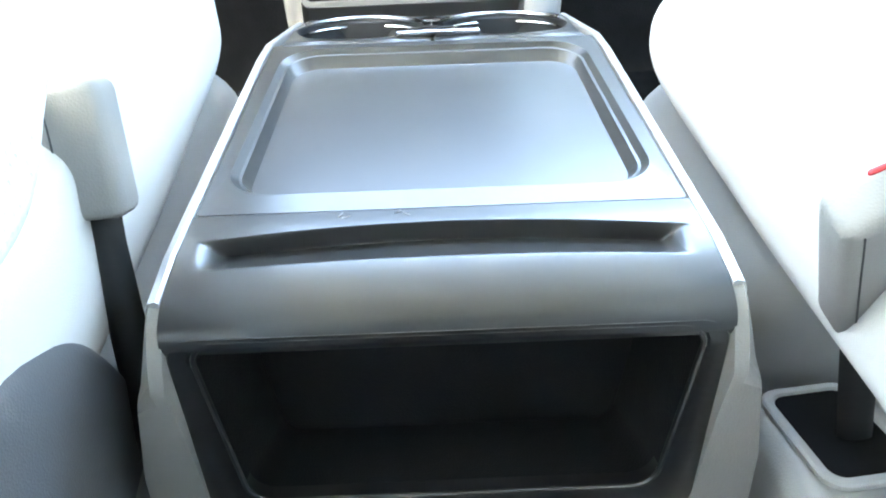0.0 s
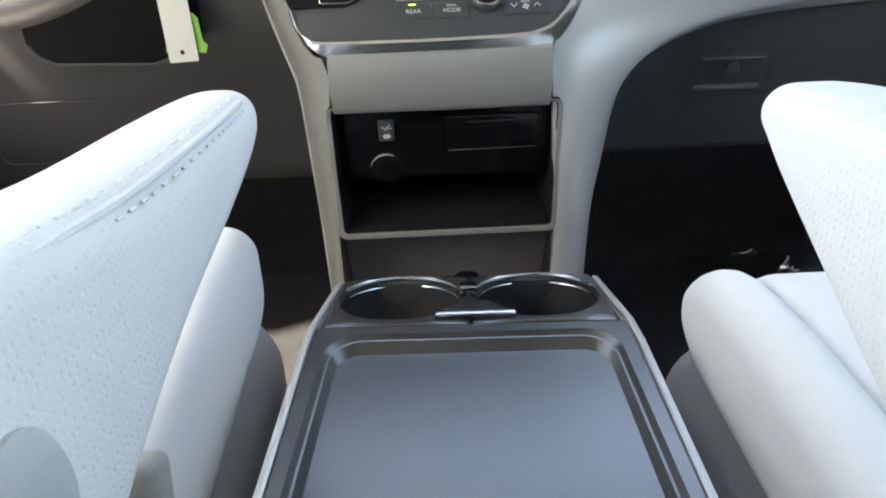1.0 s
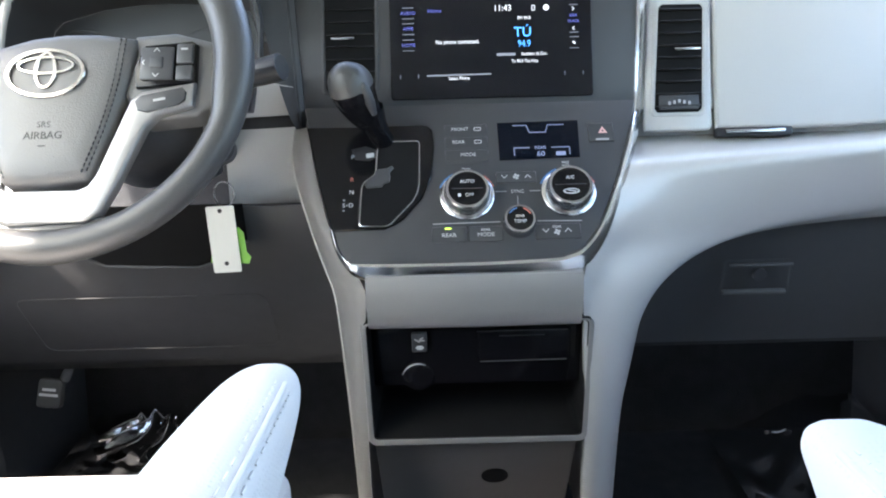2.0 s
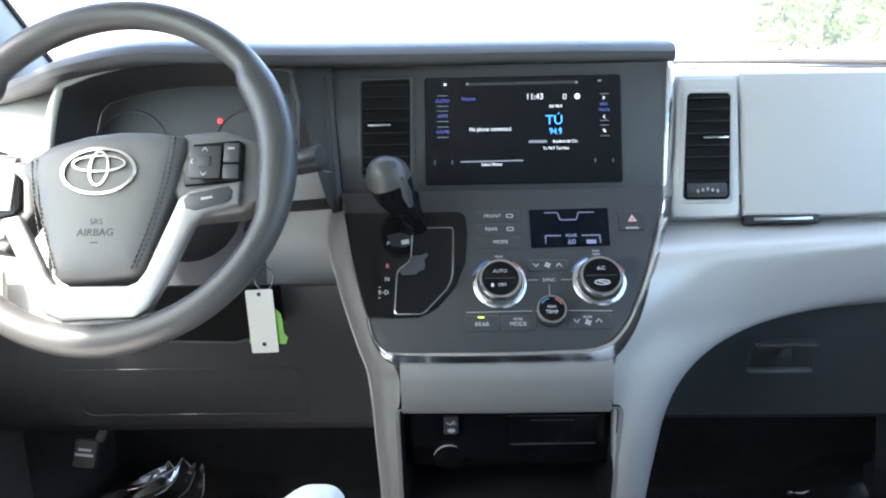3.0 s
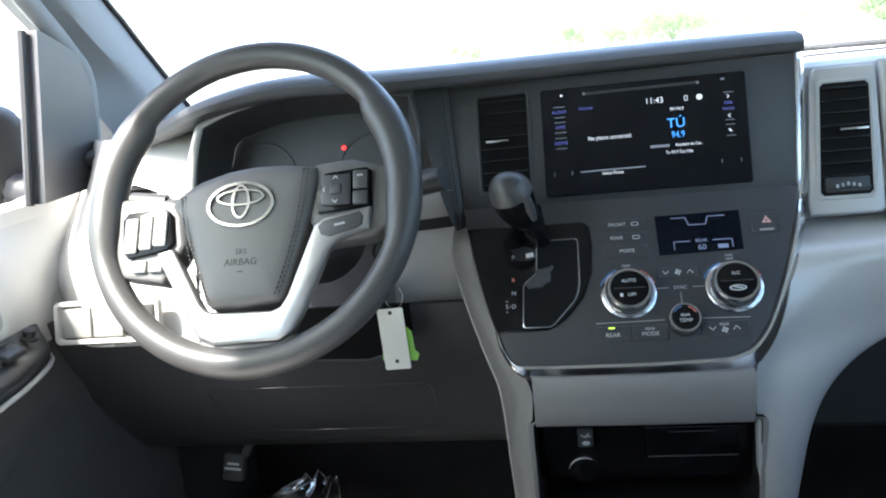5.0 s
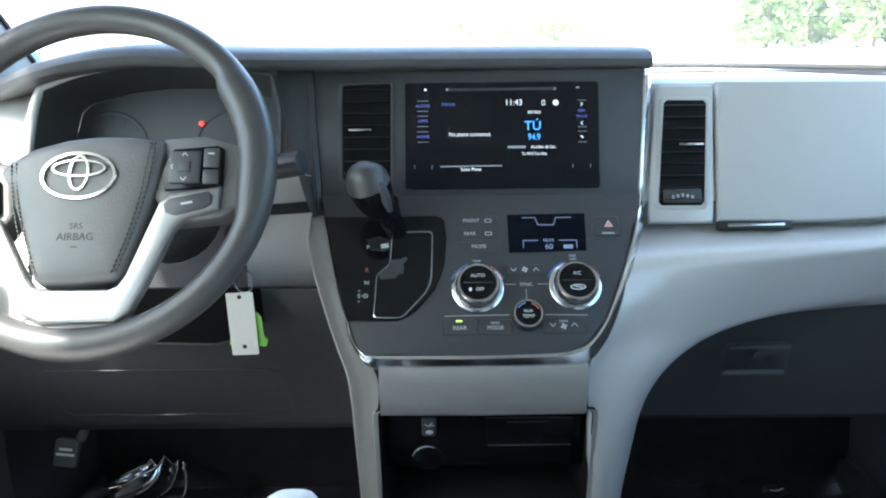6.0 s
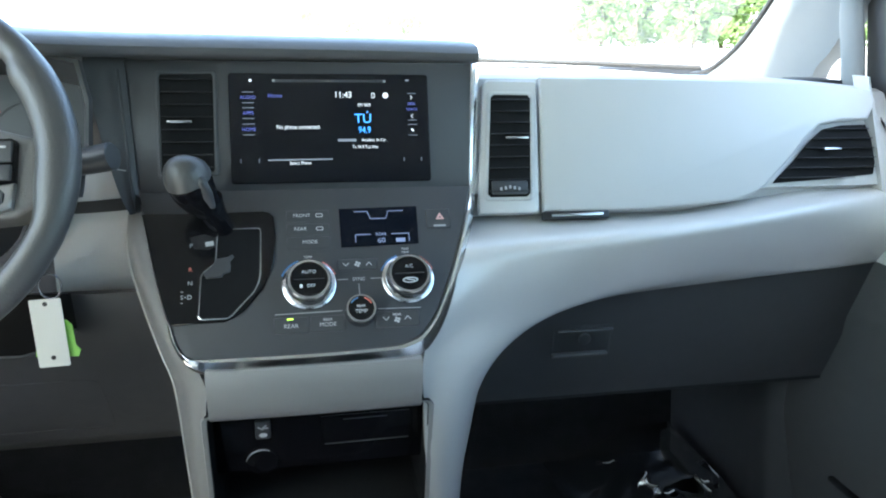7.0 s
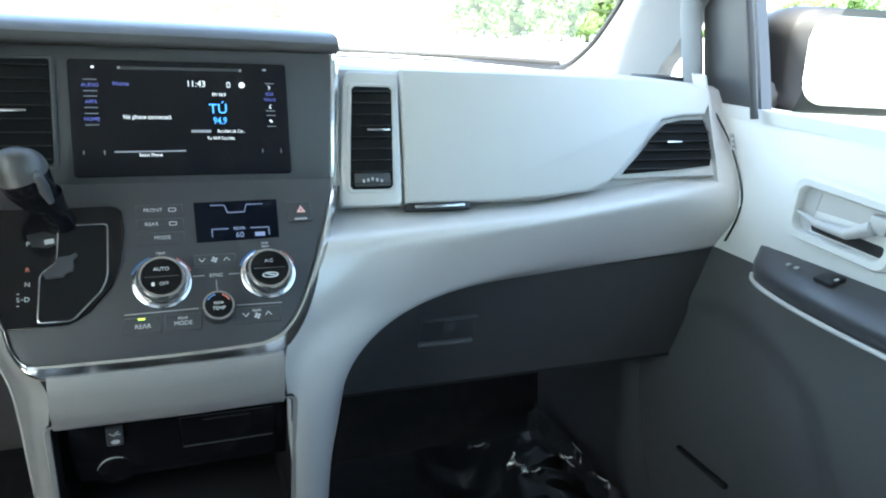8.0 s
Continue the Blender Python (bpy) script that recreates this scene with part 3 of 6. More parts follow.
# ---- driver side of the dashboard ----
def face_l(u, v):
    x = -0.80 + 0.242 * u
    z = 0.592 + 0.265 * v
    y = 0.945 + 0.5 * (z - 0.62) - 0.02 * math.sin(math.pi * v)
    s = max(0.0, min(1.0, (-0.70 - x) / 0.09))
    end = float(along([(1.012, 0.592), (0.992, 0.63), (0.994, 0.675), (1.03, 0.73), (1.085, 0.775), (1.135, 0.81), (1.15, 0.857)], v)[0])
    return (x, y + (end - y) * s * s, z)


part("driver_side_panel", sheet(face_l, 20, 20, 0.01), LIGHT, dash, "pale grey panel outboard of the instruments", 60)
vent("air_vent", [(-0.70, 0.006), (-0.62, 0.0), (-0.615, 0.095), (-0.65, 0.108), (-0.695, 0.09)], frame_at((0, 0.965, 0.70), (1, 0, 0), (0, 0.45, 0.9)) @ Matrix.Translation((0, 0, 0.004)), 6, (-0.66, 0.05, 0.028), dash, "black air outlet with slats")
MS = frame_at((-0.675, 0.923, 0.632), (1, 0, 0), (0, 0.25, 0.97))
part("switch_bay", frame_of(rrect(0.155, 0.058, 0.008), rrect(0.14, 0.044, 0.005), 0.008, MS, 0.0), LIGHT, dash)
for k in range(3):
    part("blank_switch", box((-0.046 + 0.046 * k, 0, 0.002), (0.043, 0.04, 0.006), 0.002, MS), BUTTON if k < 2 else BLACK, dash)
part("driver_knee_panel", sheet(lambda u, v: (-0.85 + 0.70 * u, 0.945 + 0.10 * v + 0.05 * v * v - 0.01 * math.sin(3 * v), 0.625 - 0.28 * v), 16, 12, 0.012), KNEE, dash, "charcoal lower panel over the driver's footwell", 60)
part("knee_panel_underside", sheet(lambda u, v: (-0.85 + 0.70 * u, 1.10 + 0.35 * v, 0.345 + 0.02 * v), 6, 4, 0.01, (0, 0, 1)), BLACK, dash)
MK = frame_at((-0.43, 1.0135, 0.45), (1, 0, 0), (0, -0.5, 0.865))
part("hatch_line", frame_of(rrect(0.33, 0.115, 0.015), rrect(0.327, 0.112, 0.013), 0.0008, MK, 0.002), KNEE, dash)
part("column_knee_cover", sheet(lambda u, v: (-0.295 + 0.105 * u, 0.972 + 0.012 * (1 - v) + 0.022 * u * u, 0.715 - (0.10 + 0.095 * u ** 0.8) * v), 16, 10, 0.012), LIGHT, dash, "pale grey cover beside the steering column", 60)


def filler(u, v):
    z = 0.712 + 0.182 * v
    left, right = -0.2035 - 0.046 * min(1.0, 1.15 * v) ** 0.75, -0.1945 - 0.0145 * v
    return (left + (right - left) * u, 0.988 + 0.33 * (z - 0.739) - 0.014 * (1 - u) ** 2 - 0.004 * math.sin(math.pi * u), z)


part("centre_filler", sheet(filler, 12, 16, 0.02), DARK, dash, "dark panel between instruments and centre stack", 60)
part("filler_joint", tube([(-0.1985, 0.9705, 0.715), (-0.204, 0.9885, 0.77), (-0.2085, 1.0045, 0.82), (-0.213, 1.0205, 0.872)], 0.0016, 8), BLACK, dash)
# the column's shade, put in as a flat black sheet with a lip
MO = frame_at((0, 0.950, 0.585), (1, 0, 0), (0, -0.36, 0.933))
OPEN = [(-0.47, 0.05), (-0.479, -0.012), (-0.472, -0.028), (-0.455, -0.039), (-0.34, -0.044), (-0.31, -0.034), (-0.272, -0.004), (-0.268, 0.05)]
part("shaded_column_opening", prism(OPEN, 0.002, MO), VOID, dash, "flat black sheet for the shaded opening under the steering column")
part("opening_lip", tube([MO @ Vector((u, v, 0.002)) for u, v in OPEN[1:7]], 0.0025, 8), KNEE, dash)
part("column_side_cover", sheet(lambda u, v: (-0.292 + 0.084 * u, 0.968 + 0.02 * u * u + 0.008 * v, 0.772 - 0.047 * v - 0.012 * (1 - v) * u * u), 10, 6, 0.02), LIGHT, dash, smooth=60)
part("cover_gap", sheet(lambda u, v: (-0.30 + 0.10 * u, 0.975 + 0.02 * u * u, 0.726 - 0.014 * v), 8, 2, 0.02), BLACK, dash)

# ---- instrument cluster ----
cl = thing("instrument_cluster", (-0.42, 1.05, 0.75), "dark instrument cluster in a pale bezel with one red lamp lit", "instrument cluster")
MC = frame_at((-0.41, 0.992, 0.80), (1, 0, 0), (0, 0.28, 0.96))
CO = [(-0.152, -0.06), (-0.146, 0.01), (-0.134, 0.062), (-0.12, 0.076), (-0.06, 0.093), (0.0, 0.10), (0.06, 0.10), (0.12, 0.095), (0.16, 0.085), (0.17, 0.04), (0.168, -0.02), (0.155, -0.07), (0.0, -0.075)]
CI = [(u * 0.955 + 0.001, v * 0.93) for u, v in CO]
part("bezel", frame_of(CO, CI, 0.012, MC, -0.004), DARK, cl, "dark lens frame", 40)
pale = [MC @ Vector(((a[0] + b[0]) / 2, (a[1] + b[1]) / 2, 0.007)) for a, b in zip(CO[:8], CI[:8])]
part("pale_bezel", tube([Vector(p) for p in spline([tuple(p) for p in pale], 30)], [0.0085 - 0.0065 * min(1, k / 20) for k in range(31)], 8), LIGHT, cl, "pale grey bezel edge", 60)
rows = [[(*p, z) for p in ring] for ring, z in ((CI, 0.0), ([(u * 0.9, v * 0.9) for u, v in CI], -0.07))]
bw = loft(rows, caps=False)
bw.transform(MC)
part("hood_wall", bw, STACK, cl)
dial_plate = part("dial_plate", prism([(u * 0.9, v * 0.9) for u, v in CI], 0.004, MC, z0=-0.075), STACK, cl)
MD = MC @ Matrix.Translation((0, 0, -0.071))
for u in (-0.075, 0.085):
    part("dial", frame_of([(u + 0.05 * math.cos(a), 0.005 + 0.05 * math.sin(a)) for a in (2 * math.pi * k / 32 for k in range(32))], [(u + 0.046 * math.cos(a), 0.005 + 0.046 * math.sin(a)) for a in (2 * math.pi * k / 32 for k in range(32))], 0.0012, MD), STACK, dial_plate)
    for k in range(11):
        a = radians(-40 + 26 * k)
        bar("dial_mark", u + 0.038 * math.cos(a), 0.005 + 0.038 * math.sin(a), u + 0.044 * math.cos(a), 0.005 + 0.044 * math.sin(a), 0.0012, MD, DARK, dial_plate)
part("warning_lamp", lathe([(0.0032, 0), (0.0032, 0.001), (0.0005, 0.0012)], MD @ Matrix.Translation((0.045, 0.037, 0.001)), 12), LED_RED, cl, "small red lamp, lit")

# ---------- centre stack ----------
stack = thing("centre_stack", (0, 0.95, 0.6), "satin dark centre stack with a bright metal edge", "centre stack")
P2 = [(-0.195, 0.2035), (-0.186, 0.165), (-0.176, 0.12), (-0.166, 0.08), (-0.1545, 0.0375), (-0.1475, 0.0145), (-0.1385, 0.001), (-0.126, -0.0035), (-0.0724, -0.004), (0.0097, -0.004), (0.0853, -0.0015), (0.102, 0.002), (0.1195, 0.0105), (0.1405, 0.037), (0.162, 0.083), (0.176, 0.12), (0.189, 0.159), (0.201, 0.2035)]
part("climate_panel", prism(P2, 0.016, M2, 0.003, 2, z0=-0.016), STACK, stack, "satin dark grey panel", 35)
P1 = [(-0.1955, -0.0085), (0.2015, -0.0085), (0.2085, 0.06), (0.2125, 0.12), (0.2135, 0.152), (-0.2155, 0.152), (-0.2055, 0.08)]
part("screen_panel", prism(P1, 0.014, M1, 0.0025, 2, z0=-0.014), STACK, stack, "satin dark grey panel round the screen", 35)
part("panel_joint", box((0.003, -0.0065, -0.001), (0.40, 0.0014, 0.0022), 0.0004, M1, 1), BLACK, stack)


def on1(u, v, w=0.0):
    return M1 @ Vector((u, v, w))


def on2(u, v, w=0.0):
    return M2 @ Vector((u, v, w))


# metal band: narrow beside the panel, broad and sloping below it (inner and outer lines)
BAND_IN = [on2(-0.1537, 0.0375), on2(-0.1471, 0.0151), on2(-0.1383, 0.0012), on2(-0.126, -0.003), on2(-0.0724, -0.0035), on2(0.0097, -0.0035), on2(0.0853, -0.001), on2(0.102, 0.0025), on2(0.1192, 0.0109), on2(0.14, 0.037), on2(0.1616, 0.083), on2(0.1755, 0.12), on2(0.1885, 0.159), on1(0.2005, -0.008), on1(0.2050, 0.06), on1(0.2085, 0.12), on1(0.2095, 0.1505)]
BAND_OUT = [on2(-0.1575, 0.0385), on2(-0.152, 0.0175), on2(-0.1415, -0.0015), on2(-0.128, -0.0135), on2(-0.1, -0.0187), on2(-0.0, -0.0201), on2(0.0742, -0.0182), on2(0.1103, -0.0145), on2(0.1277, -0.0029), on2(0.1490, 0.0272), on2(0.1715, 0.0782), on2(0.1858, 0.1157), on2(0.1995, 0.1562), on1(0.2115, -0.008), on1(0.217, 0.06), on1(0.221, 0.12), on1(0.22, 0.1505)]
rings = []
for k, (a, b) in enumerate(zip(spline([tuple(p) for p in BAND_IN], 96), spline([tuple(p) for p in BAND_OUT], 96))):
    a, b = Vector(a), Vector(b)
    up2 = M2.to_3x3().col[2].lerp(M1.to_3x3().col[2], max(0.0, min(1.0, (k - 68) / 10))).normalized()
    broad = max(0.0, min(1.0, ((b - a).length - 0.008) / 0.008))
    fall = 0.002 + 0.006 * broad
    rings.append([a - up2 * 0.008, a + up2 * 0.0012, a.lerp(b, 0.14) + up2 * 0.0034, a.lerp(b, 0.34) + up2 * 0.0030, a.lerp(b, 0.9) - up2 * (fall - 0.002), b - up2 * (fall + 0.001), b - up2 * 0.016])
part("bright_edge", loft(rings), BRUSHED, stack, "brushed metal edge band", 30)

# climate controls
for u, v, r, h, top, low in ((-0.0045, 0.0765, 0.0245, 0.019, "AUTO", "OFF"), (0.1095, 0.0785, 0.0245, 0.019, "A/C", "")):
    mk = M2 @ Matrix.Translation((u, v, 0))
    knob = part("temperature_knob", lathe([(0.0305, 0), (0.0305, 0.003), (0.028, 0.0045), (0.0262, 0.005), (0.0256, 0.014), (0.0245, h - 0.001), (0.0235, h), (0.021, h), (0.0205, h - 0.0015), (0.001, h - 0.0015)], mk, 48), CHROME, stack, "bright-edged dark turning knob")
    part("knob_face", lathe([(0.0207, h - 0.0014), (0.0205, h - 0.0006), (0.001, h - 0.0004)], mk, 40), PIANO, knob)
    mt = mk @ Matrix.Translation((0, 0, h - 0.0004))
    bar("knob_joint", -0.017, 0, 0.017, 0, 0.0007, mt, DARK, knob, 0.0001)
    lettering("knob_text", top, 0.0058, mt, INK, knob, (0, 0.0085))
    if low:
        lettering("knob_text", low, 0.0054, mt, INK, knob, (0.002, -0.0085))
        bar("fan_mark", -0.0105, -0.0085, -0.0075, -0.0085, 0.004, mt, INK, knob)
    else:
        part("recirculation_mark", frame_of([(0.009 * math.cos(a), -0.0085 + 0.0035 * math.sin(a)) for a in (2 * math.pi * k / 20 for k in range(20))], [(0.0072 * math.cos(a), -0.0085 + 0.0022 * math.sin(a)) for a in (2 * math.pi * k / 20 for k in range(20))], 0.0004, mt), INK, knob)
        bar("recirculation_arrow", -0.004, -0.0075, 0.005, -0.0095, 0.0013, mt, INK, knob)
    for k in range(7):
        a0, a1 = radians(158 - 7 * k), radians(152 - 7 * k)
        bar("cold_mark", u + 0.0325 * math.cos(a0), v + 0.0325 * math.sin(a0), u + 0.0325 * math.cos(a1), v + 0.0325 * math.sin(a1), 0.0018, M2, BLUE_INK, stack, 0.0001)
    for k in range(5):
        a0, a1 = radians(60 - 8 * k), radians(54 - 8 * k)
        bar("warm_mark", u + 0.0325 * math.cos(a0), v + 0.0325 * math.sin(a0), u + 0.0325 * math.cos(a1), v + 0.0325 * math.sin(a1), 0.0014, M2, RED_INK, stack, 0.0001)
lettering("label", "TEMP", 0.0042, M2, INK, stack, (-0.0045, 0.1115))
lettering("label", "PASS", 0.004, M2, INK, stack, (0.1095, 0.1175))
lettering("label", "TEMP", 0.0038, M2, INK, stack, (0.1095, 0.113))
mk = M2 @ Matrix.Translation((0.0517, 0.041, 0))
knob = part("rear_temperature_knob", lathe([(0.018, 0), (0.018, 0.006), (0.0172, 0.0125), (0.0165, 0.0135), (0.0145, 0.0135), (0.014, 0.0125), (0.001, 0.0125)], mk, 40), CHROME, stack, "small bright-edged turning knob")
part("knob_face", lathe([(0.0143, 0.0126), (0.0141, 0.0131), (0.001, 0.0133)], mk, 36), PIANO, knob)
mt = mk @ Matrix.Translation((0, 0, 0.0133))
lettering("knob_text", "REAR", 0.0042, mt, INK, knob, (0, 0.0022))
lettering("knob_text", "TEMP", 0.0058, mt, INK, knob, (0, -0.004))
for k in range(4):
    a0, a1 = radians(150 - 12 * k), radians(140 - 12 * k)
    bar("cold_mark", 0.0125 * math.cos(a0), 0.0125 * math.sin(a0), 0.0125 * math.cos(a1), 0.0125 * math.sin(a1), 0.0014, mt, BLUE_INK, knob)
    a0, a1 = radians(70 - 12 * k), radians(60 - 12 * k)
    bar("warm_mark", 0.0125 * math.cos(a0), 0.0125 * math.sin(a0), 0.0125 * math.cos(a1), 0.0125 * math.sin(a1), 0.0014, mt, RED_INK, knob)

for name, u, v in (("FRONT", -0.0100, 0.1651), ("REAR", -0.0120, 0.1475), ("MODE", -0.0015, 0.1302)):
    btn = part("button", box((-0.003, v, -0.0002), (0.05, 0.0155, 0.0016), 0.0007, M2, 1), STACK, stack)
    mb = M2 @ Matrix.Translation((0, 0, 0.0016))
    lettering("button_text", name, 0.0062, mb, INK, btn, (u, v))
    if name != "MODE":
        part("demist_mark", frame_of(rrect(0.0085, 0.005, 0.0015, 3, (0.0105, v)), rrect(0.0066, 0.0032, 0.001, 3, (0.0105, v)), 0.0003, mb, 0.0004), INK, btn)
bar("panel_line", -0.028, 0.1205, 0.022, 0.1205, 0.0008, M2, DARK, stack)
fanb = part("fan_button", box((0.0518, 0.0995, 0.0004), (0.046, 0.0145, 0.0026), 0.0009, M2, 1), STACK, stack)
mb = M2 @ Matrix.Translation((0, 0, 0.0018))


def chevron(u, v, s, m, parent, up=1):
    bar("arrow_mark", u - s, v - s * 0.6 * up, u, v + s * 0.6 * up, 0.0009, m, INK, parent)
    bar("arrow_mark", u, v + s * 0.6 * up, u + s, v - s * 0.6 * up, 0.0009, m, INK, parent)


def fan_mark(u, v, s, m, parent):
    for a in (20, 110, 200, 290):
        d = Vector((math.cos(radians(a)), math.sin(radians(a))))
        bar("fan_blade", u + d.x * s * 0.2, v + d.y * s * 0.2, u + d.x * s, v + d.y * s, s * 0.7, m, INK, parent)


chevron(0.0385, 0.0995, 0.0033, mb, fanb, -1)
fan_mark(0.0518, 0.0995, 0.0036, mb, fanb)
chevron(0.0650, 0.0995, 0.0033, mb, fanb, 1)
lettering("label", "SYNC", 0.0058, M2, INK, stack, (0.0525, 0.0812))
bar("panel_line", 0.0275, 0.0815, 0.040, 0.0815, 0.0009, M2, INKDIM, stack)
bar("panel_line", 0.066, 0.0815, 0.0785, 0.0815, 0.0009, M2, INKDIM, stack)
bar("panel_line", 0.0520, 0.0755, 0.0520, 0.0605, 0.0008, M2, INKDIM, stack)
bar("panel_line", -0.0435, 0.0425, 0.0310, 0.0435, 0.0009, M2, INKDIM, stack)
bar("panel_line", 0.0720, 0.0435, 0.1210, 0.0425, 0.0009, M2, INKDIM, stack)
for name, u, size in (("REAR", -0.0259, 0.0068), ("MODE", 0.0144, 0.0066)):
    btn = part("button", box((u, 0.029, 0.0004), (0.038, 0.019, 0.0022), 0.0009, M2, 1), STACK, stack)
    mb = M2 @ Matrix.Translation((0, 0, 0.0016))
    lettering("button_text", name, size, mb, INK, btn, (u, 0.0275))
    if name == "MODE":
        lettering("button_text", "REAR", 0.0044, mb, INK, btn, (u, 0.0333))
    else:
        part("indicator", box((u - 0.001, 0.036, 0.0018), (0.007, 0.0016, 0.0008), 0.0003, M2, 1), LED_GREEN, btn, "lit green indicator")
rf = part("rear_fan_button", box((0.0935, 0.030, 0.0004), (0.05, 0.019, 0.0026), 0.0009, M2, 1), STACK, stack)
mb = M2 @ Matrix.Translation((0, 0, 0.0018))
chevron(0.0800, 0.0305, 0.0035, mb, rf, -1)
chevron(0.1045, 0.0305, 0.0035, mb, rf, 1)
fan_mark(0.0924, 0.0285, 0.0036, mb, rf)
lettering("button_text", "REAR", 0.0042, mb, INK, rf, (0.0924, 0.0348))
lcd = part("climate_display", prism([(0.0345, 0.1222), (0.1270, 0.1243), (0.1289, 0.1748), (0.0340, 0.1735)], 0.0006, M2, z0=0.0003), LCD, stack, "dark blue climate display")
ML = M2 @ Matrix.Translation((0, 0, 0.0006))
for a, b, c, d in ((0.052, 0.169, 0.068, 0.169), (0.068, 0.169, 0.071, 0.159), (0.071, 0.159, 0.090, 0.159), (0.090, 0.159, 0.093, 0.169), (0.093, 0.169, 0.112, 0.169), (0.052, 0.138, 0.070, 0.138), (0.052, 0.138, 0.052, 0.128), (0.095, 0.138, 0.116, 0.138), (0.116, 0.138, 0.116, 0.128)):
    bar("segment_line", a, b, c, d, 0.0009, ML, LCDSEG, lcd)
lettering("segment_text", "REAR", 0.0055, ML, LCDSEG, lcd, (0.0825, 0.138))
lettering("segment_text", "60", 0.0095, ML, LCDSEG, lcd, (0.0825, 0.1295))
bar("segment_line", 0.100, 0.1295, 0.111, 0.1295, 0.005, ML, LCDSEG, lcd)
hz = part("hazard_button", box((0.1545, 0.157, 0.0004), (0.03, 0.026, 0.0024), 0.001, M2, 1), STACK, stack)
mb = M2 @ Matrix.Translation((0, 0, 0.0017))
part("hazard_triangle", frame_of([(0.1565 + 0.0062 * math.cos(a), 0.1585 + 0.0062 * math.sin(a)) for a in (radians(90 + 120 * k) for k in range(3))], [(0.1565 + 0.002 * math.cos(a), 0.1585 + 0.002 * math.sin(a)) for a in (radians(90 + 120 * k) for k in range(3))], 0.0004, mb), material("hazard_print", (0.75, 0.42, 0.38), 0.5), hz)
bar("hazard_text_bar", 0.1475, 0.1465, 0.1625, 0.1465, 0.0026, mb, INKDIM, hz)

# ---------- touchscreen radio ----------
radio = thing("touchscreen_radio", tuple(on1(0.03, 0.07)), "gloss black touchscreen radio showing a phone page", "car radio")
MR = M1 @ Matrix.Translation((0.031, 0.0685, 0))
part("glass_front", prism(rrect(0.2435, 0.1345, 0.004), 0.003, MR, 0.0008, 1), SCREEN, radio, "gloss black glass front")
MT = M1 @ Matrix.Translation((0, 0, 0.0031))
bar("disc_slot", -0.0357, 0.1262, 0.0965, 0.1268, 0.0032, MT, DARK, radio)
for u in (-0.0375, 0.0975):
    bar("slot_end", u - 0.0015, 0.1265, u + 0.0015, 0.1265, 0.003, MT, INKDIM, radio)
for txt, v in (("AUDIO", 0.1059), ("APPS", 0.0868), ("HOME", 0.067)):
    lettering("side_key_text", txt, 0.0058, MT, UIVIOLET, radio, (-0.0685, v))
    for dv in (0.0065, -0.0065):
        bar("side_key_line", -0.0755, v + dv, -0.0615, v + dv, 0.0006, MT, UIDIM, radio)
lettering("screen_text", "Home", 0.0068, MT, UIVIOLET, radio, (-0.0363, 0.108))
lettering("screen_text", "11:43", 0.0105, MT, UIWHITE, radio, (0.0458, 0.1092), squeeze=0.95)
lettering("screen_text", "No phone connected.", 0.0071, MT, UIWHITE, radio, (-0.0094, 0.0696), squeeze=0.84)
lettering("screen_text", "FM 94.9", 0.0058, MT, UIWHITE, radio, (0.0715, 0.0967), squeeze=0.85)
lettering("screen_text", "TÚ", 0.0165, MT, UIBLUE, radio, (0.0695, 0.0795))
lettering("screen_text", "94.9", 0.0115, MT, UIBLUE, radio, (0.071, 0.0655), squeeze=0.8)
bar("screen_text_bar", 0.0375, 0.0532, 0.060, 0.0532, 0.0032, MT, UIDIM, radio)
lettering("screen_text", "Accident de Car..", 0.0055, MT, UIWHITE, radio, (0.083, 0.0532), squeeze=0.82)
lettering("screen_text", "Tu 94.9 Tus Hits", 0.0055, MT, UIWHITE, radio, (0.071, 0.0446), squeeze=0.85)
bar("screen_line", -0.0472, 0.0295, 0.0303, 0.0300, 0.0016, MT, UIDIM, radio)
lettering("screen_text", "Select Phone", 0.0058, MT, UIWHITE, radio, (-0.0086, 0.0256), squeeze=0.85)
part("battery_mark", frame_of(rrect(0.004, 0.0065, 0.0008, 2, (0.083, 0.109)), rrect(0.0026, 0.005, 0.0005, 2, (0.083, 0.109)), 0.0003, MT), UIWHITE, radio)
part("round_mark", lathe([(0.0036, 0), (0.0036, 0.0004), (0.0004, 0.0004)], MT @ Matrix.Translation((0.0985, 0.109, 0)), 16), UIWHITE, radio)
for v, up in ((0.1065, 1), (0.083, -1)):
    bar("arrow_mark", 0.131 - 0.0012 * up, v + 0.0022, 0.131 + 0.0012 * up, v, 0.0008, MT, UIWHITE, radio)
    bar("arrow_mark", 0.131 - 0.0012 * up, v - 0.0022, 0.131 + 0.0012 * up, v, 0.0008, MT, UIWHITE, radio)
for v in (0.1115, 0.078, 0.0725, 0.059):
    bar("side_key_line", 0.126, v, 0.137, v, 0.0006, MT, UIDIM, radio)
lettering("side_key_text", "SEEK", 0.0048, MT, UIVIOLET, radio, (0.131, 0.0985))
lettering("side_key_text", "TRACK", 0.0046, MT, UIVIOLET, radio, (0.131, 0.0915))
bar("phone_key_mark", 0.1295, 0.067, 0.1325, 0.064, 0.0018, MT, UIWHITE, radio)
for u in (-0.079, -0.0575, 0.119, 0.141):
    bar("corner_tick", u, 0.0265, u, 0.0315, 0.0008, MT, UIDIM, radio)
bar("eject_mark", -0.0665, 0.1265, -0.0635, 0.1265, 0.0025, MT, UIWHITE, radio)
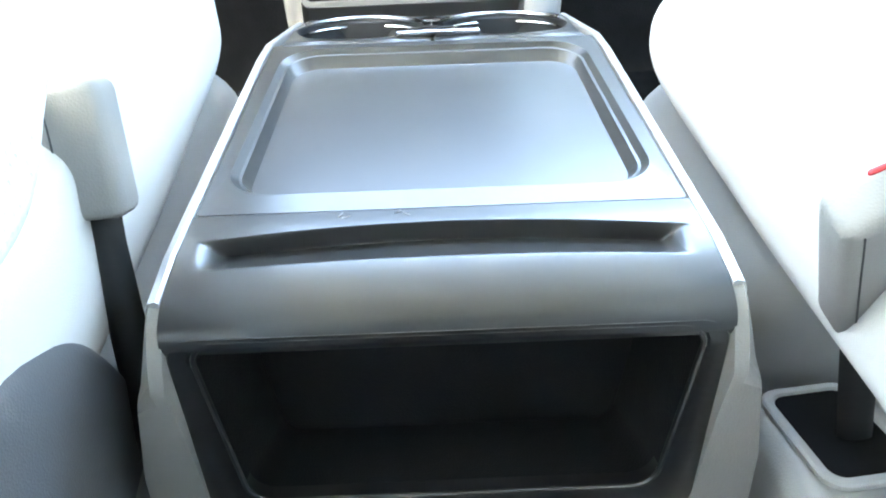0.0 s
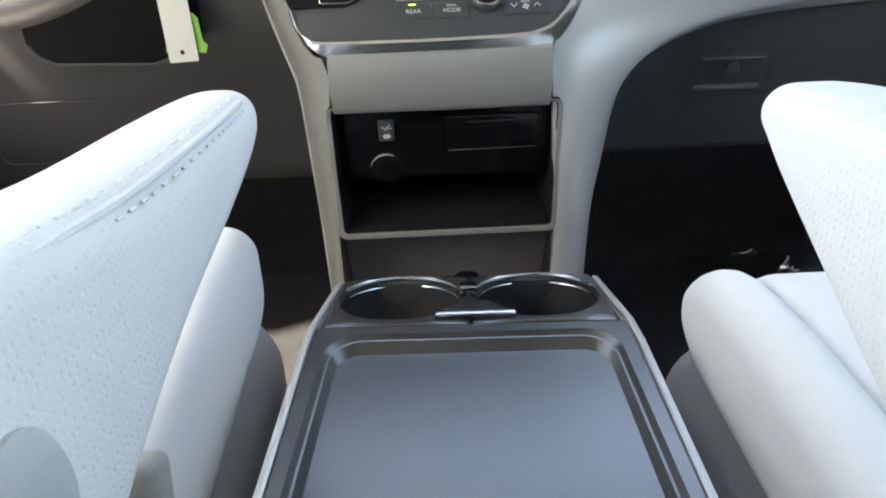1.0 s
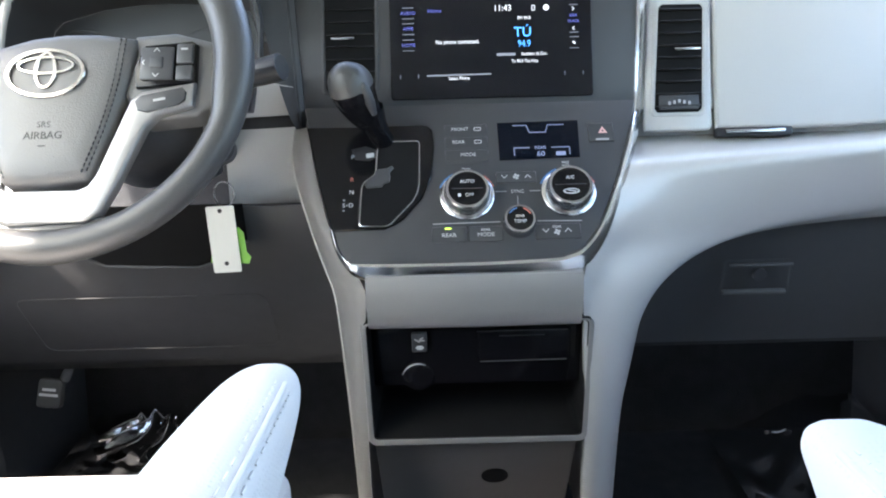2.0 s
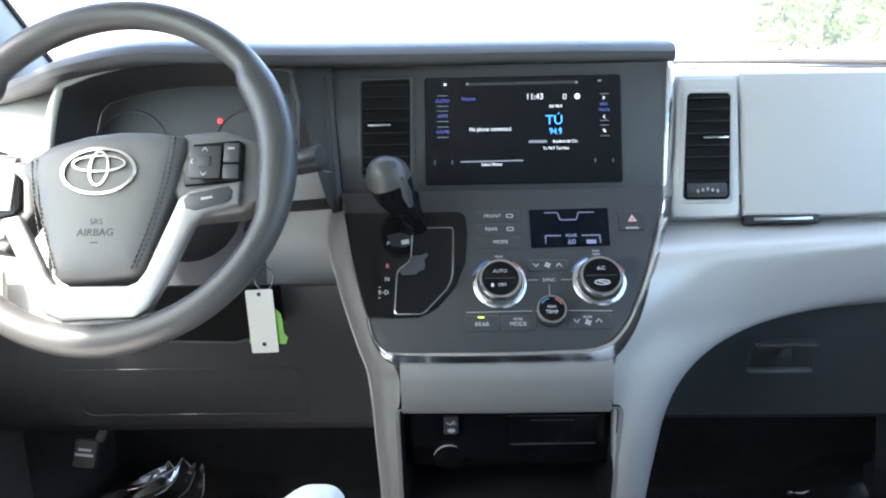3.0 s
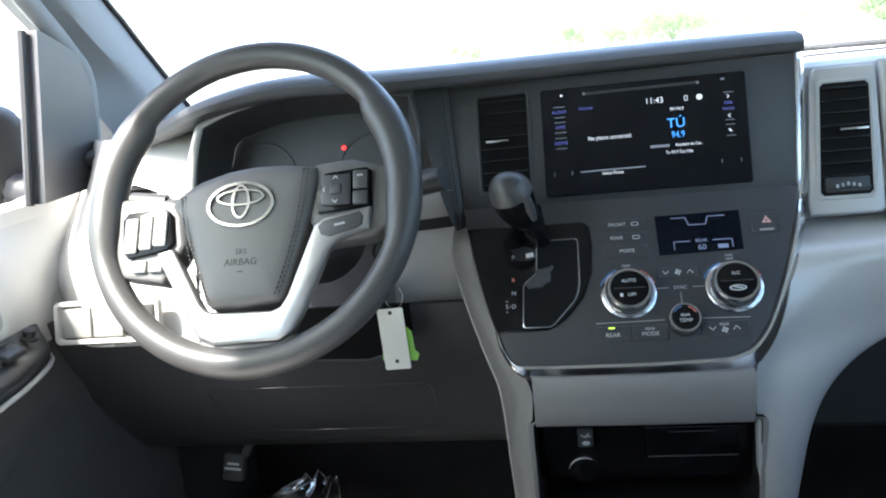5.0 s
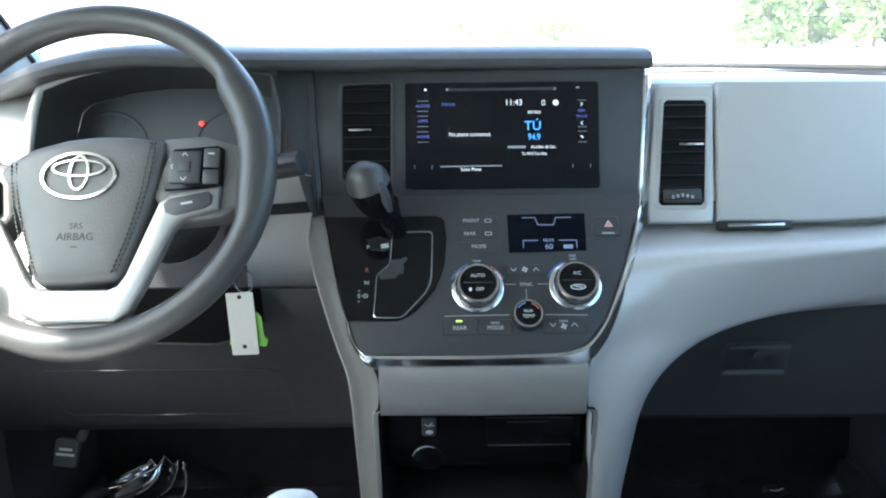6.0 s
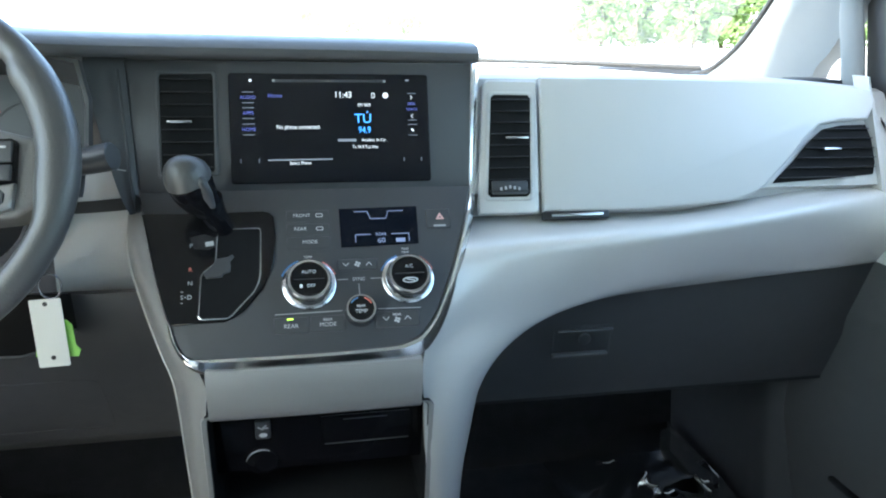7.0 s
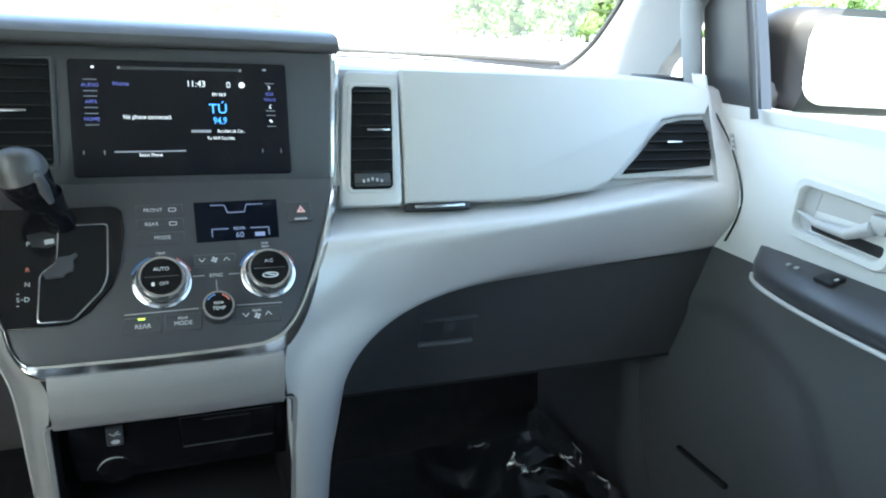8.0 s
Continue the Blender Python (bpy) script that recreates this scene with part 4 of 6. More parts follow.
bar("power_mark", 0.124, 0.128, 0.1285, 0.128, 0.002, MT, UIDIM, radio)
V1 = [(-0.1675, 0.0145), (-0.1115, 0.0165), (-0.1095, 0.0195), (-0.1085, 0.132), (-0.1105, 0.1350), (-0.168, 0.1335), (-0.170, 0.130), (-0.1695, 0.018)]
part("vent_surround", frame_of([(u + (0.0045 if u > -0.14 else -0.0045), v + (0.004 if v > 0.07 else -0.004)) for u, v in V1], V1, 0.003, M1), DARK, stack)
vent("air_vent", V1, M1, 8, (-0.147, 0.0755, 0.029), stack, "tall black air outlet with slats")

# ---------- gear selector ----------
gear = thing("gear_selector", tuple(on2(-0.09, 0.1)), "dark leather gear lever in a gloss black gate with bright edge", "gear lever")
part("gate_panel", prism([(-0.1895, 0.1725), (-0.1815, 0.1385), (-0.172, 0.098), (-0.1615, 0.058), (-0.1545, 0.0385), (-0.1524, 0.0360), (-0.097, 0.0371), (-0.0865, 0.0415), (-0.0756, 0.0493), (-0.0547, 0.075), (-0.0433, 0.1045), (-0.0405, 0.1411), (-0.0425, 0.165), (-0.0475, 0.1705), (-0.0539, 0.1725), (-0.13, 0.1715)], 0.0022, M2, 0.0008, 1, z0=0.0003), PIANO, gear, "gloss black gate panel")
GATE = [(-0.102, 0.147), (-0.0948, 0.1496), (-0.0612, 0.1498), (-0.0585, 0.1485), (-0.0576, 0.1445), (-0.0584, 0.0914), (-0.0605, 0.081), (-0.0655, 0.0705), (-0.0889, 0.0435), (-0.0935, 0.041), (-0.0968, 0.0404), (-0.1205, 0.0407), (-0.1235, 0.042), (-0.1244, 0.0458), (-0.1230, 0.089), (-0.122, 0.093), (-0.1195, 0.0968), (-0.109, 0.1055), (-0.1073, 0.109), (-0.1058, 0.142)]
part("gate_floor", prism(GATE, 0.0008, M2, z0=0.0022), VOID, gear)
part("gate_edge", tube([on2(u, v, 0.0030) for u, v in GATE], 0.0011, 8, True, up=(0, -0.743, 0.669)), CHROME, gear, "bright gate edge")
part("gate_tooth", prism([(-0.1205, 0.0945), (-0.1085, 0.1055), (-0.1065, 0.112), (-0.0945, 0.1135), (-0.0885, 0.1165), (-0.087, 0.1135), (-0.0915, 0.1085), (-0.0905, 0.103), (-0.0915, 0.0955), (-0.0985, 0.093), (-0.1005, 0.0895), (-0.1167, 0.0884)], 0.003, M2, 0.0008, 1, z0=0.0022), DARK, gear)
part("lever_plate", prism([(-0.136, 0.140), (-0.131, 0.1265), (-0.115, 0.1245), (-0.108, 0.128), (-0.108, 0.139), (-0.120, 0.144)], 0.0018, M2, 0.0006, 1, z0=0.0024), BLACK, gear)
bar("position_mark", -0.1185, 0.1303, -0.1095, 0.1317, 0.0055, M2, INK, gear, 0.0042, 0.0006)
for txt, u, v, mat in (("P", -0.1340, 0.1292, INK), ("R", -0.1343, 0.1004, RED_INK), ("N", -0.1342, 0.0839, INK), ("D", -0.1344, 0.0673, INK), ("S", -0.1424, 0.0674, INK)):
    lettering("gate_letter", txt, 0.0072, M2, mat, gear, (u, v), 0.0042 if txt == "P" else 0.0027)
bar("shift_mark", -0.1395, 0.0674, -0.1378, 0.0674, 0.001, M2, INK, gear, 0.0027)
bar("shift_mark", -0.1435, 0.0740, -0.1413, 0.0740, 0.0009, M2, INK, gear, 0.0027)
bar("shift_mark", -0.1435, 0.0608, -0.1413, 0.0608, 0.0009, M2, INK, gear, 0.0027)
part("lever", tube([(-0.094, 0.962, 0.678), (-0.1, 0.945, 0.700), (-0.108, 0.93, 0.72), (-0.113, 0.922, 0.738)], [0.013, 0.013, 0.015, 0.018], 14), PIANO, gear)
KN = [((-0.108, 0.929, 0.722), 0.016), ((-0.113, 0.921, 0.735), 0.0215), ((-0.119, 0.912, 0.75), 0.0255), ((-0.123, 0.907, 0.763), 0.0262), ((-0.1255, 0.906, 0.774), 0.0235), ((-0.127, 0.907, 0.782), 0.0165), ((-0.1275, 0.908, 0.786), 0.006)]
KN = [(Vector(q[:3]) + Vector((-0.006, 0, 0.004)), q[3] * 0.94) for q in spline([(*p, r) for p, r in KN], 18)]
part("knob_skirt", tube([p for p, r in KN[:9]], [r * 0.985 for p, r in KN[:9]], 20, up=(0, 1, 0.4), flat=1.15), PIANO, gear, "gloss black lower half of the knob", 70)
part("knob", tube([p for p, r in KN[8:]], [r for p, r in KN[8:]], 20, up=(0, 1, 0.4), flat=1.15), RIM, gear, "smooth dark grey knob cap", 70)
part("knob_inlay", tube([(-0.104, 0.899, 0.735), (-0.108, 0.893, 0.75), (-0.113, 0.889, 0.765), (-0.119, 0.891, 0.776)], [0.003, 0.006, 0.006, 0.003], 10), STACK, gear)

# ---------- steering wheel ----------
wheel = thing("steering_wheel", (-0.42, 0.85, 0.79), "dark grained steering wheel with silver spokes", "steering wheel")
MW = frame_at((-0.4165, 0.85, 0.784), (1, 0, 0), (0, 0.5, 0.866)) @ Matrix.Diagonal((0.98, 0.98, 0.98, 1))
pts, rad = [], []
for k in range(120):
    deg = 3.0 * k
    side = deg if deg < 90 else (180 - deg if deg < 270 else deg - 360)
    grip = max(0.0, min(1.0, (40 - side) / 7)) * max(0.0, min(1.0, (side + 22) / 18))
    grip = grip * grip * (3 - 2 * grip)
    bot = math.exp(-((deg - 270) / 14) ** 2)
    r0 = 0.185 - 0.004 * grip
    pts.append(MW @ Vector((r0 * math.cos(radians(deg)), 0.007 + r0 * math.sin(radians(deg)), 0.0)))
    rad.append(0.0158 + 0.0045 * grip + 0.0015 * bot)
part("rim", tube(pts, rad, 20, True, up=(0, -0.866, 0.5)), RIM, wheel, "grained dark grey rim", 80)
PADL = [(-0.094, 0.006), (-0.085, 0.019), (-0.06, 0.033), (-0.025, 0.043), (0.01, 0.047), (0.045, 0.046), (0.082, 0.04), (0.084, 0.025), (0.078, -0.005), (0.066, -0.05), (0.048, -0.108), (0.042, -0.1135), (0.0, -0.118), (-0.038, -0.117), (-0.044, -0.112), (-0.064, -0.055), (-0.083, -0.01)]
hub_rings = []
for s, z in ((1.02, -0.03), (1.0, 0.0), (0.985, 0.006), (0.95, 0.010), (0.86, 0.0135), (0.7, 0.0155), (0.45, 0.017), (0.2, 0.0175)):
    hub_rings.append([(u * s - 0.003 * (1 - s), v * s - 0.03 * (1 - s), z) for u, v in PADL])
hb = loft(hub_rings)
hb.transform(MW)
pad = part("airbag_cover", hb, AIRBAG, wheel, "dark grained airbag cover with stitched edges", 50)
for a, b in (((-0.078, 0.012), (-0.041, -0.112)), ((-0.073, 0.014), (-0.036, -0.112)), ((0.0735, 0.037), (0.0435, -0.107)), ((0.0685, 0.037), (0.0385, -0.108))):
    for k in range(26):
        s0, s1 = k / 26, (k + 0.6) / 26
        p0 = (a[0] + (b[0] - a[0]) * s0 - 0.006 * math.sin(math.pi * s0) * (1 if a[0] < 0 else -1), a[1] + (b[1] - a[1]) * s0)
        p1 = (a[0] + (b[0] - a[0]) * s1 - 0.006 * math.sin(math.pi * s1) * (1 if a[0] < 0 else -1), a[1] + (b[1] - a[1]) * s1)
        bar("stitch", *p0, *p1, 0.0008, MW, DARK, pad, 0.0124, 0.0025)
lettering("cover_text", "SRS", 0.009, MW, BLACK, pad, (0.0, -0.057), 0.0173)
lettering("cover_text", "AIRBAG", 0.011, MW, BLACK, pad, (0.0, -0.0685), 0.0172)
bar("cover_line", -0.004, -0.079, 0.003, -0.079, 0.001, MW, BLACK, pad, 0.0165, 0.0006)


def oval(cx, cy, rx, ry, n=32):
    return [(cx + rx * math.cos(2 * math.pi * k / n), cy + ry * math.sin(2 * math.pi * k / n)) for k in range(n)]


ME = MW @ Matrix.Translation((-0.003, -0.002, 0.0155))
emblem = part("badge", frame_of(oval(0, 0, 0.041, 0.0275), oval(0, 0, 0.0355, 0.0225), 0.0045, ME), BADGE, wheel, "bright oval badge")
part("badge_ring", frame_of(oval(0, 0.003, 0.012, 0.0205), oval(0, 0.003, 0.0075, 0.0165), 0.004, ME), BADGE, emblem)
part("badge_ring", frame_of(oval(0, 0.008, 0.0295, 0.0105), oval(0, 0.008, 0.0255, 0.0068), 0.0045, ME), BADGE, emblem)
part("badge_back", lathe([(0.0355, 0), (0.0355, 0.001), (0.001, 0.0012)], ME @ Matrix.Diagonal((1, 0.64, 1, 1)), 32), AIRBAG, emblem)
SPK = [(-0.106, -0.050), (-0.098, -0.068), (-0.060, -0.132), (-0.048, -0.150), (-0.03, -0.158), (0.045, -0.156), (0.060, -0.146), (0.0725, -0.122), (0.098, -0.06), (0.108, -0.048), (0.144, -0.038), (0.1455, -0.012), (0.092, -0.021), (0.081, -0.030), (0.052, -0.108), (0.045, -0.119), (0.036, -0.1225), (-0.032, -0.1225), (-0.042, -0.119), (-0.049, -0.110), (-0.086, -0.046)]
part("silver_spokes", prism(SPK, 0.012, MW, 0.004, 3, z0=0.0), SILVER, wheel, "silver-painted spoke trim", 35)
part("spoke", prism([(0.078, 0.045), (0.12, 0.048), (0.165, 0.035), (0.168, -0.03), (0.145, -0.045), (0.09, -0.05), (0.07, -0.02)], 0.03, MW, 0.006, 3, z0=-0.026), AIRBAG, wheel)
part("spoke", prism([(-0.085, 0.015), (-0.168, 0.022), (-0.172, -0.03), (-0.155, -0.075), (-0.10, -0.085), (-0.075, -0.04)], 0.03, MW, 0.006, 3, z0=-0.026), AIRBAG, wheel)
part("lower_spoke", prism([(-0.052, -0.150), (0.064, -0.148), (0.05, -0.178), (-0.045, -0.178)], 0.02, MW, 0.005, 3, z0=-0.014), RIM, wheel)
pod = part("switch_pod", prism([(0.085, -0.016), (0.082, 0.006), (0.092, 0.030), (0.140, 0.034), (0.146, 0.03), (0.146, -0.012)], 0.006, MW, 0.002, 2, z0=0.004), PIANO, wheel, "black switch pod")
part("switch", box((0.1065, 0.0085, 0.012), (0.034, 0.036, 0.005), 0.004, MW), STACK, pod)
part("switch_centre", box((0.1065, 0.0085, 0.0145), (0.014, 0.013, 0.004), 0.002, MW), DARK, pod)
part("switch", box((0.1345, 0.0185, 0.012), (0.017, 0.022, 0.005), 0.002, MW), STACK, pod)
part("switch", box((0.1345, -0.0025, 0.012), (0.017, 0.016, 0.005), 0.002, MW), STACK, pod)
ms = MW @ Matrix.Translation((0, 0, 0.0145))
chevron(0.1065, 0.022, 0.003, ms, pod, 1)
chevron(0.1065, -0.0055, 0.003, ms, pod, -1)
bar("arrow_mark", 0.0925, 0.0085, 0.0945, 0.0110, 0.0009, ms, INK, pod)
bar("arrow_mark", 0.0925, 0.0085, 0.0945, 0.0060, 0.0009, ms, INK, pod)
bar("switch_text_bar", 0.131, 0.0225, 0.138, 0.0225, 0.002, ms, INKDIM, pod)
part("pill_switch", prism([(0.090, -0.042), (0.087, -0.033), (0.093, -0.027), (0.134, -0.019), (0.138, -0.024), (0.137, -0.033), (0.131, -0.037), (0.1, -0.045)], 0.003, MW, 0.001, 2, z0=0.0115), STACK, wheel)
bar("switch_text_bar", 0.106, -0.033, 0.118, -0.031, 0.0025, MW, INKDIM, wheel, 0.0147)
podl = part("switch_pod", prism([(-0.153, -0.008), (-0.146, 0.001), (-0.100, 0.003), (-0.092, -0.004), (-0.087, -0.038), (-0.093, -0.046), (-0.142, -0.054), (-0.149, -0.047)], 0.006, MW, 0.002, 2, z0=0.004), PIANO, wheel, "switch pod with grey buttons")
for u, w in ((-0.1385, 0.0165), (-0.1205, 0.0155), (-0.103, 0.0165)):
    part("button", box((u, -0.0245 + 0.004 * (u + 0.12) / 0.02, 0.0115), (w, 0.042, 0.005), 0.003, MW), BUTTON, podl)
for u in (-0.1385, -0.103):
    bar("button_line", u - 0.006, -0.025, u + 0.006, -0.024, 0.0012, MW, DARK, podl, 0.0142)
for u in (-0.128, -0.108):
    part("lower_button", box((u, -0.064, 0.006), (0.018, 0.015, 0.008), 0.003, MW), BUTTON, wheel)

# ---------- column, stalks, key ----------
col = thing("steering_column", (-0.42, 1.0, 0.7), "dark plastic steering column shroud with two stalks", "steering column")
part("shroud", loft([[Vector((-0.42, 0, 0)) + Vector((rx * math.cos(a), y + 0.02 * math.sin(a), z + rz * math.sin(a))) for a in (2 * math.pi * k / 24 for k in range(24))] for y, z, rx, rz in ((0.885, 0.762, 0.052, 0.045), (0.91, 0.755, 0.066, 0.055), (0.97, 0.735, 0.072, 0.062), (1.06, 0.70, 0.075, 0.07))]), DARK, col, smooth=60)
st = part("stalk", tube([(-0.36, 0.955, 0.762), (-0.30, 0.95, 0.768), (-0.25, 0.94, 0.776)], [0.008, 0.009, 0.011], 12), DARK, col)
part("stalk_end", tube([(-0.262, 0.943, 0.774), (-0.232, 0.936, 0.781), (-0.208, 0.931, 0.7865), (-0.2065, 0.9305, 0.7868)], [0.0125, 0.015, 0.0155, 0.0135], 20), STACK, st)
bar("stalk_mark", -0.005, 0, 0.005, 0, 0.005, frame_at((-0.258, 0.926, 0.782), (1, -0.2, 0.2), (0, 0.3, 1)), INKDIM, st, 0.0)
st = part("stalk", tube([(-0.48, 0.955, 0.762), (-0.55, 0.955, 0.772), (-0.585, 0.952, 0.778)], [0.008, 0.009, 0.01], 12), DARK, col)
part("stalk_end", tube([(-0.575, 0.953, 0.777), (-0.62, 0.948, 0.785)], [0.013, 0.012], 14), DARK, st)
bar("stalk_mark", -0.006, 0, 0.006, 0, 0.004, frame_at((-0.595, 0.938, 0.785), (1, 0, -0.1), (0, 0.3, 1)), INK, st, 0.0)
part("ignition_barrel", lathe([(0.018, 0), (0.018, 0.03), (0.014, 0.034), (0.001, 0.034)], frame_at((-0.295, 0.965, 0.69), (1, 0.2, 0), (0, 0.3, 1))), DARK, col)

key = thing("ignition_key", (-0.29, 0.92, 0.66), "ignition key with blank paper tag and green tag on ring", "car key")
part("key_head", box((-0.292, 0.922, 0.684), (0.012, 0.03, 0.034), 0.005), BLACK, key)
part("ring", tube([(-0.282 + 0.0115 * math.cos(a), 0.912, 0.648 + 0.0145 * math.sin(a)) for a in (2 * math.pi * k / 28 for k in range(28))], 0.0011, 8, True, up=(0, 1, 0)), CHROME, key, "steel ring")
MTG = frame_at((-0.2865, 0.906, 0.5955), (1, 0, 0.035), (-0.035, 0.05, 1))
tg = part("paper_tag", prism(rrect(0.0325, 0.079, 0.002, 3), 0.0012, MTG, 0.0003, 1), TAG, key, "blank cream paper tag")
for v in (0.034, -0.0285):
    part("tag_hole", lathe([(0.0026, 0), (0.0026, 0.0004), (0.0003, 0.0004)], MTG @ Matrix.Translation((0, v, 0.0012)), 14), BLACK, tg)
part("green_tag", prism([(0.006, -0.03), (0.024, -0.032), (0.0275, -0.024), (0.023, -0.018), (0.022, 0.006), (0.017, 0.012), (0.006, 0.012)], 0.0015, MTG @ Matrix.Translation((0, 0, -0.006)), 0.0004, 1), GREEN, key, "bright green plastic tag")
part("green_tag_edge", prism([(-0.02, -0.028), (-0.01, -0.03), (-0.01, -0.016), (-0.018, -0.018)], 0.0015, MTG @ Matrix.Translation((0, 0, -0.006))), GREEN, key)
# ---------- centre console ----------
CM = pose(-0.0035, 0.255, 0, 0, 0, -2.2)
console = thing("centre_console", tuple(CM @ Vector((0, 0.2, 0))), "dark centre console with tray lid, silver edges, open rear bin", "centre console")


def hw(y):
    return 0.1235 - 0.004 * max(0.0, y) - 0.055 * max(0.0, y - 0.26)


def put(bm):
    bm.transform(CM)
    return bm


def shell_ring(s, y):
    h = hw(y) + 0.004
    down = 0.0 if y < 0.29 else (y - 0.29) * 0.19
    low = max(0.0, y - 0.36) * 0.2
    back = 0.03 * max(0, -y / 0.028) ** 2
    pts2 = [(h - 0.006, 0.4145 - down - back), (h, 0.4155 - down - back), (h + 0.003, 0.409 - down - back), (h + 0.012, 0.375 - down), (h + 0.021, 0.33 - down), (h + 0.026, 0.27), (h + 0.024, 0.15), (h + 0.018, 0.012), (h - 0.012, 0.012), (h - 0.012, 0.2), (h - 0.008, 0.36 - down)]
    pull = 0.004 * max(0.0, -y / 0.028) ** 3
    return [(s * (x - (pull if x > h else 0)), y, z) for x, z in pts2]


for s in (-1, 1):
    part("side_shell", put(loft([shell_ring(s, y) for y in (-0.028, -0.0265, -0.023, -0.018, -0.012, -0.005, 0.02, 0.05, 0.12, 0.2, 0.28, 0.29, 0.34, 0.385, 0.405)])), SHELL, console, "warm grey side shell", 40)
    part("edge_strip", put(loft([[(s * (hw(y) + dx), y, z - (0 if y < 0.29 else (y - 0.29) * 0.19) - 0.0035 * max(0.0, 1 - (y + 0.004) / 0.03)) for dx, z in ((-0.0005, 0.413), (-0.0005, 0.4195), (0.001, 0.4206), (0.0045, 0.4197), (0.0065, 0.4150), (0.006, 0.408))] for y in (-0.004, 0.01, 0.026, 0.06, 0.12, 0.18, 0.24, 0.26, 0.29, 0.34, 0.395)])), TRIM, console, "bright silver edge strip", 40)


def warp(outline):
    """Squeezes an outline so that its sides follow the console's taper."""
    return [(u * hw(v) / 0.1235, v) for u, v in outline]


def tray(w, y0, y1, r):
    """A rounded tray outline, a little narrower towards the front."""
    return [(u * (1 - 0.2 * (v - 0.1)), v) for u, v in rrect(w, y1 - y0, r, 8, (0.0, (y0 + y1) / 2))]


tray_in, tray_mid, tray_mid2, tray_low = tray(0.2255, 0.0755, 0.275, 0.026), tray(0.2185, 0.079, 0.2715, 0.024), tray(0.2150, 0.0805, 0.270, 0.022), tray(0.2065, 0.085, 0.2615, 0.018)
tray_out = warp(rrect(0.2445, 0.2295, 0.003, 8, (0, 0.1748)))


bm = bmesh.new()
tr = [[bm.verts.new((u, v + (0.006 * (1 - (u / 0.11) ** 2) if v > 0.2 and k else 0), z)) for u, v in ring] for k, (ring, z) in enumerate(((tray_out, 0.405), (tray_out, 0.4185), (tray_in, 0.4197), (tray_mid, 0.4162), (tray_mid2, 0.4160), (tray_low, 0.4095)))]
for a, b in zip(tr, tr[1:]):
    for k in range(len(a)):
        bm.faces.new((a[k], a[(k + 1) % len(a)], b[(k + 1) % len(a)], b[k]))
bm.faces.new(tr[-1])
part("tray_lid", put(bm), LID, console, "dark satin lid with a shallow rounded tray", 25)


def lid_profile(s):
    return along([(0.0585, 0.4190), (0.045, 0.4197), (0.03, 0.4195), (0.016, 0.4187), (0.004, 0.417), (-0.006, 0.4145), (-0.013, 0.4105), (-0.0165, 0.406), (-0.0178, 0.4015)], s)


LIDY, LIDZ = zip(*[lid_profile(k / 100)[:2] for k in range(101)])


def rear_lid(u, v):
    """Top of the rear lid: flat, a steep-backed finger groove, then a rounded edge."""
    def at(y):
        return float(np.interp(-y, [-q for q in LIDY], LIDZ))
    x0 = (2 * u - 1) * 0.1225
    q = max(0.0, 1 - (x0 / 0.11) ** 2)
    near, far = 0.0145 + 0.0045 * q, 0.0365 + 0.0095 * q
    side = max(0.0, min(1.0, (0.1135 - abs(x0)) / 0.011))
    side = side * side * (3 - 2 * side)
    dip = 0.0
    if v < 0.2:
        y = 0.0585 + (far - 0.0585) * v / 0.2
        z = at(y)
    elif v < 0.3:
        f = (v - 0.2) / 0.1
        y = far - 0.0022 * f
        z, dip = at(y), f * f * (3 - 2 * f)
    elif v < 0.5:
        f = (v - 0.3) / 0.2
        y = far - 0.0022 + (near - far + 0.0022) * f
        z, dip = at(y), 1 - f ** 1.3
    else:
        s0 = float(np.interp(-near, [-q2 for q2 in LIDY], [k / 100 for k in range(101)]))
        y, z = lid_profile(s0 + (1 - s0) * (v - 0.5) / 0.5)
    return ((2 * u - 1) * (hw(y) - 0.001), y, z - 0.0095 * dip * side)


part("rear_lid", put(sheet(rear_lid, 80, 80, 0.004, (0, 0.3, -1))), LID, console, "dark rounded rear lid with a finger groove", 40)
for x, y, a in ((-0.050, 0.0545, 60), (-0.047, 0.0525, 20), (-0.022, 0.0555, 40), (-0.018, 0.054, -30)):
    d = Vector((math.cos(radians(a)), math.sin(radians(a)), 0)) * 0.0022
    part("scuff", put(tube([Vector((x, y, 0.4194)) - d, Vector((x, y, 0.4195)), Vector((x, y, 0.4194)) + d], 0.0004, 5)), INKDIM, console)
part("hinge_gap", put(box((0, 0.0592, 0.411), (0.238, 0.006, 0.008), 0.001)), BLACK, console)
MF = frame_at((0, -0.0175, 0.360), (1, 0, 0), (0, 0.10, 0.995))
bo, bi = rrect(0.246, 0.118, 0.012, 5, (0, -0.0125)), rrect(0.212, 0.098, 0.012, 5, (0, -0.0055))
bi = [(u * (1 + 0.05 * v / 0.04), v) for u, v in bi]
f = frame_of(bo, bi, 0.01, MF, -0.006)
part("bin_frame", put(f), LID, console, "dark bin surround", 40)
bm = bmesh.new()
rws = [[bm.verts.new((u, v, z)) for u, v in r] for r, z in ((bi, 0.0), ([(u * 0.955, v * 0.95 - 0.0225) for u, v in bi], -0.066))]
for k in range(len(bi)):
    bm.faces.new((rws[0][k], rws[0][(k + 1) % len(bi)], rws[1][(k + 1) % len(bi)], rws[1][k]))
bm.faces.new(rws[1])
bm.transform(MF)
part("bin_lining", put(bm), BIN, console, "dark open bin", 30)
part("bin_lip", put(tube([MF @ Vector((u, v, 0.003)) for u, v in bi], 0.0014, 6, True, up=(0, -1, 0))), LID, console)
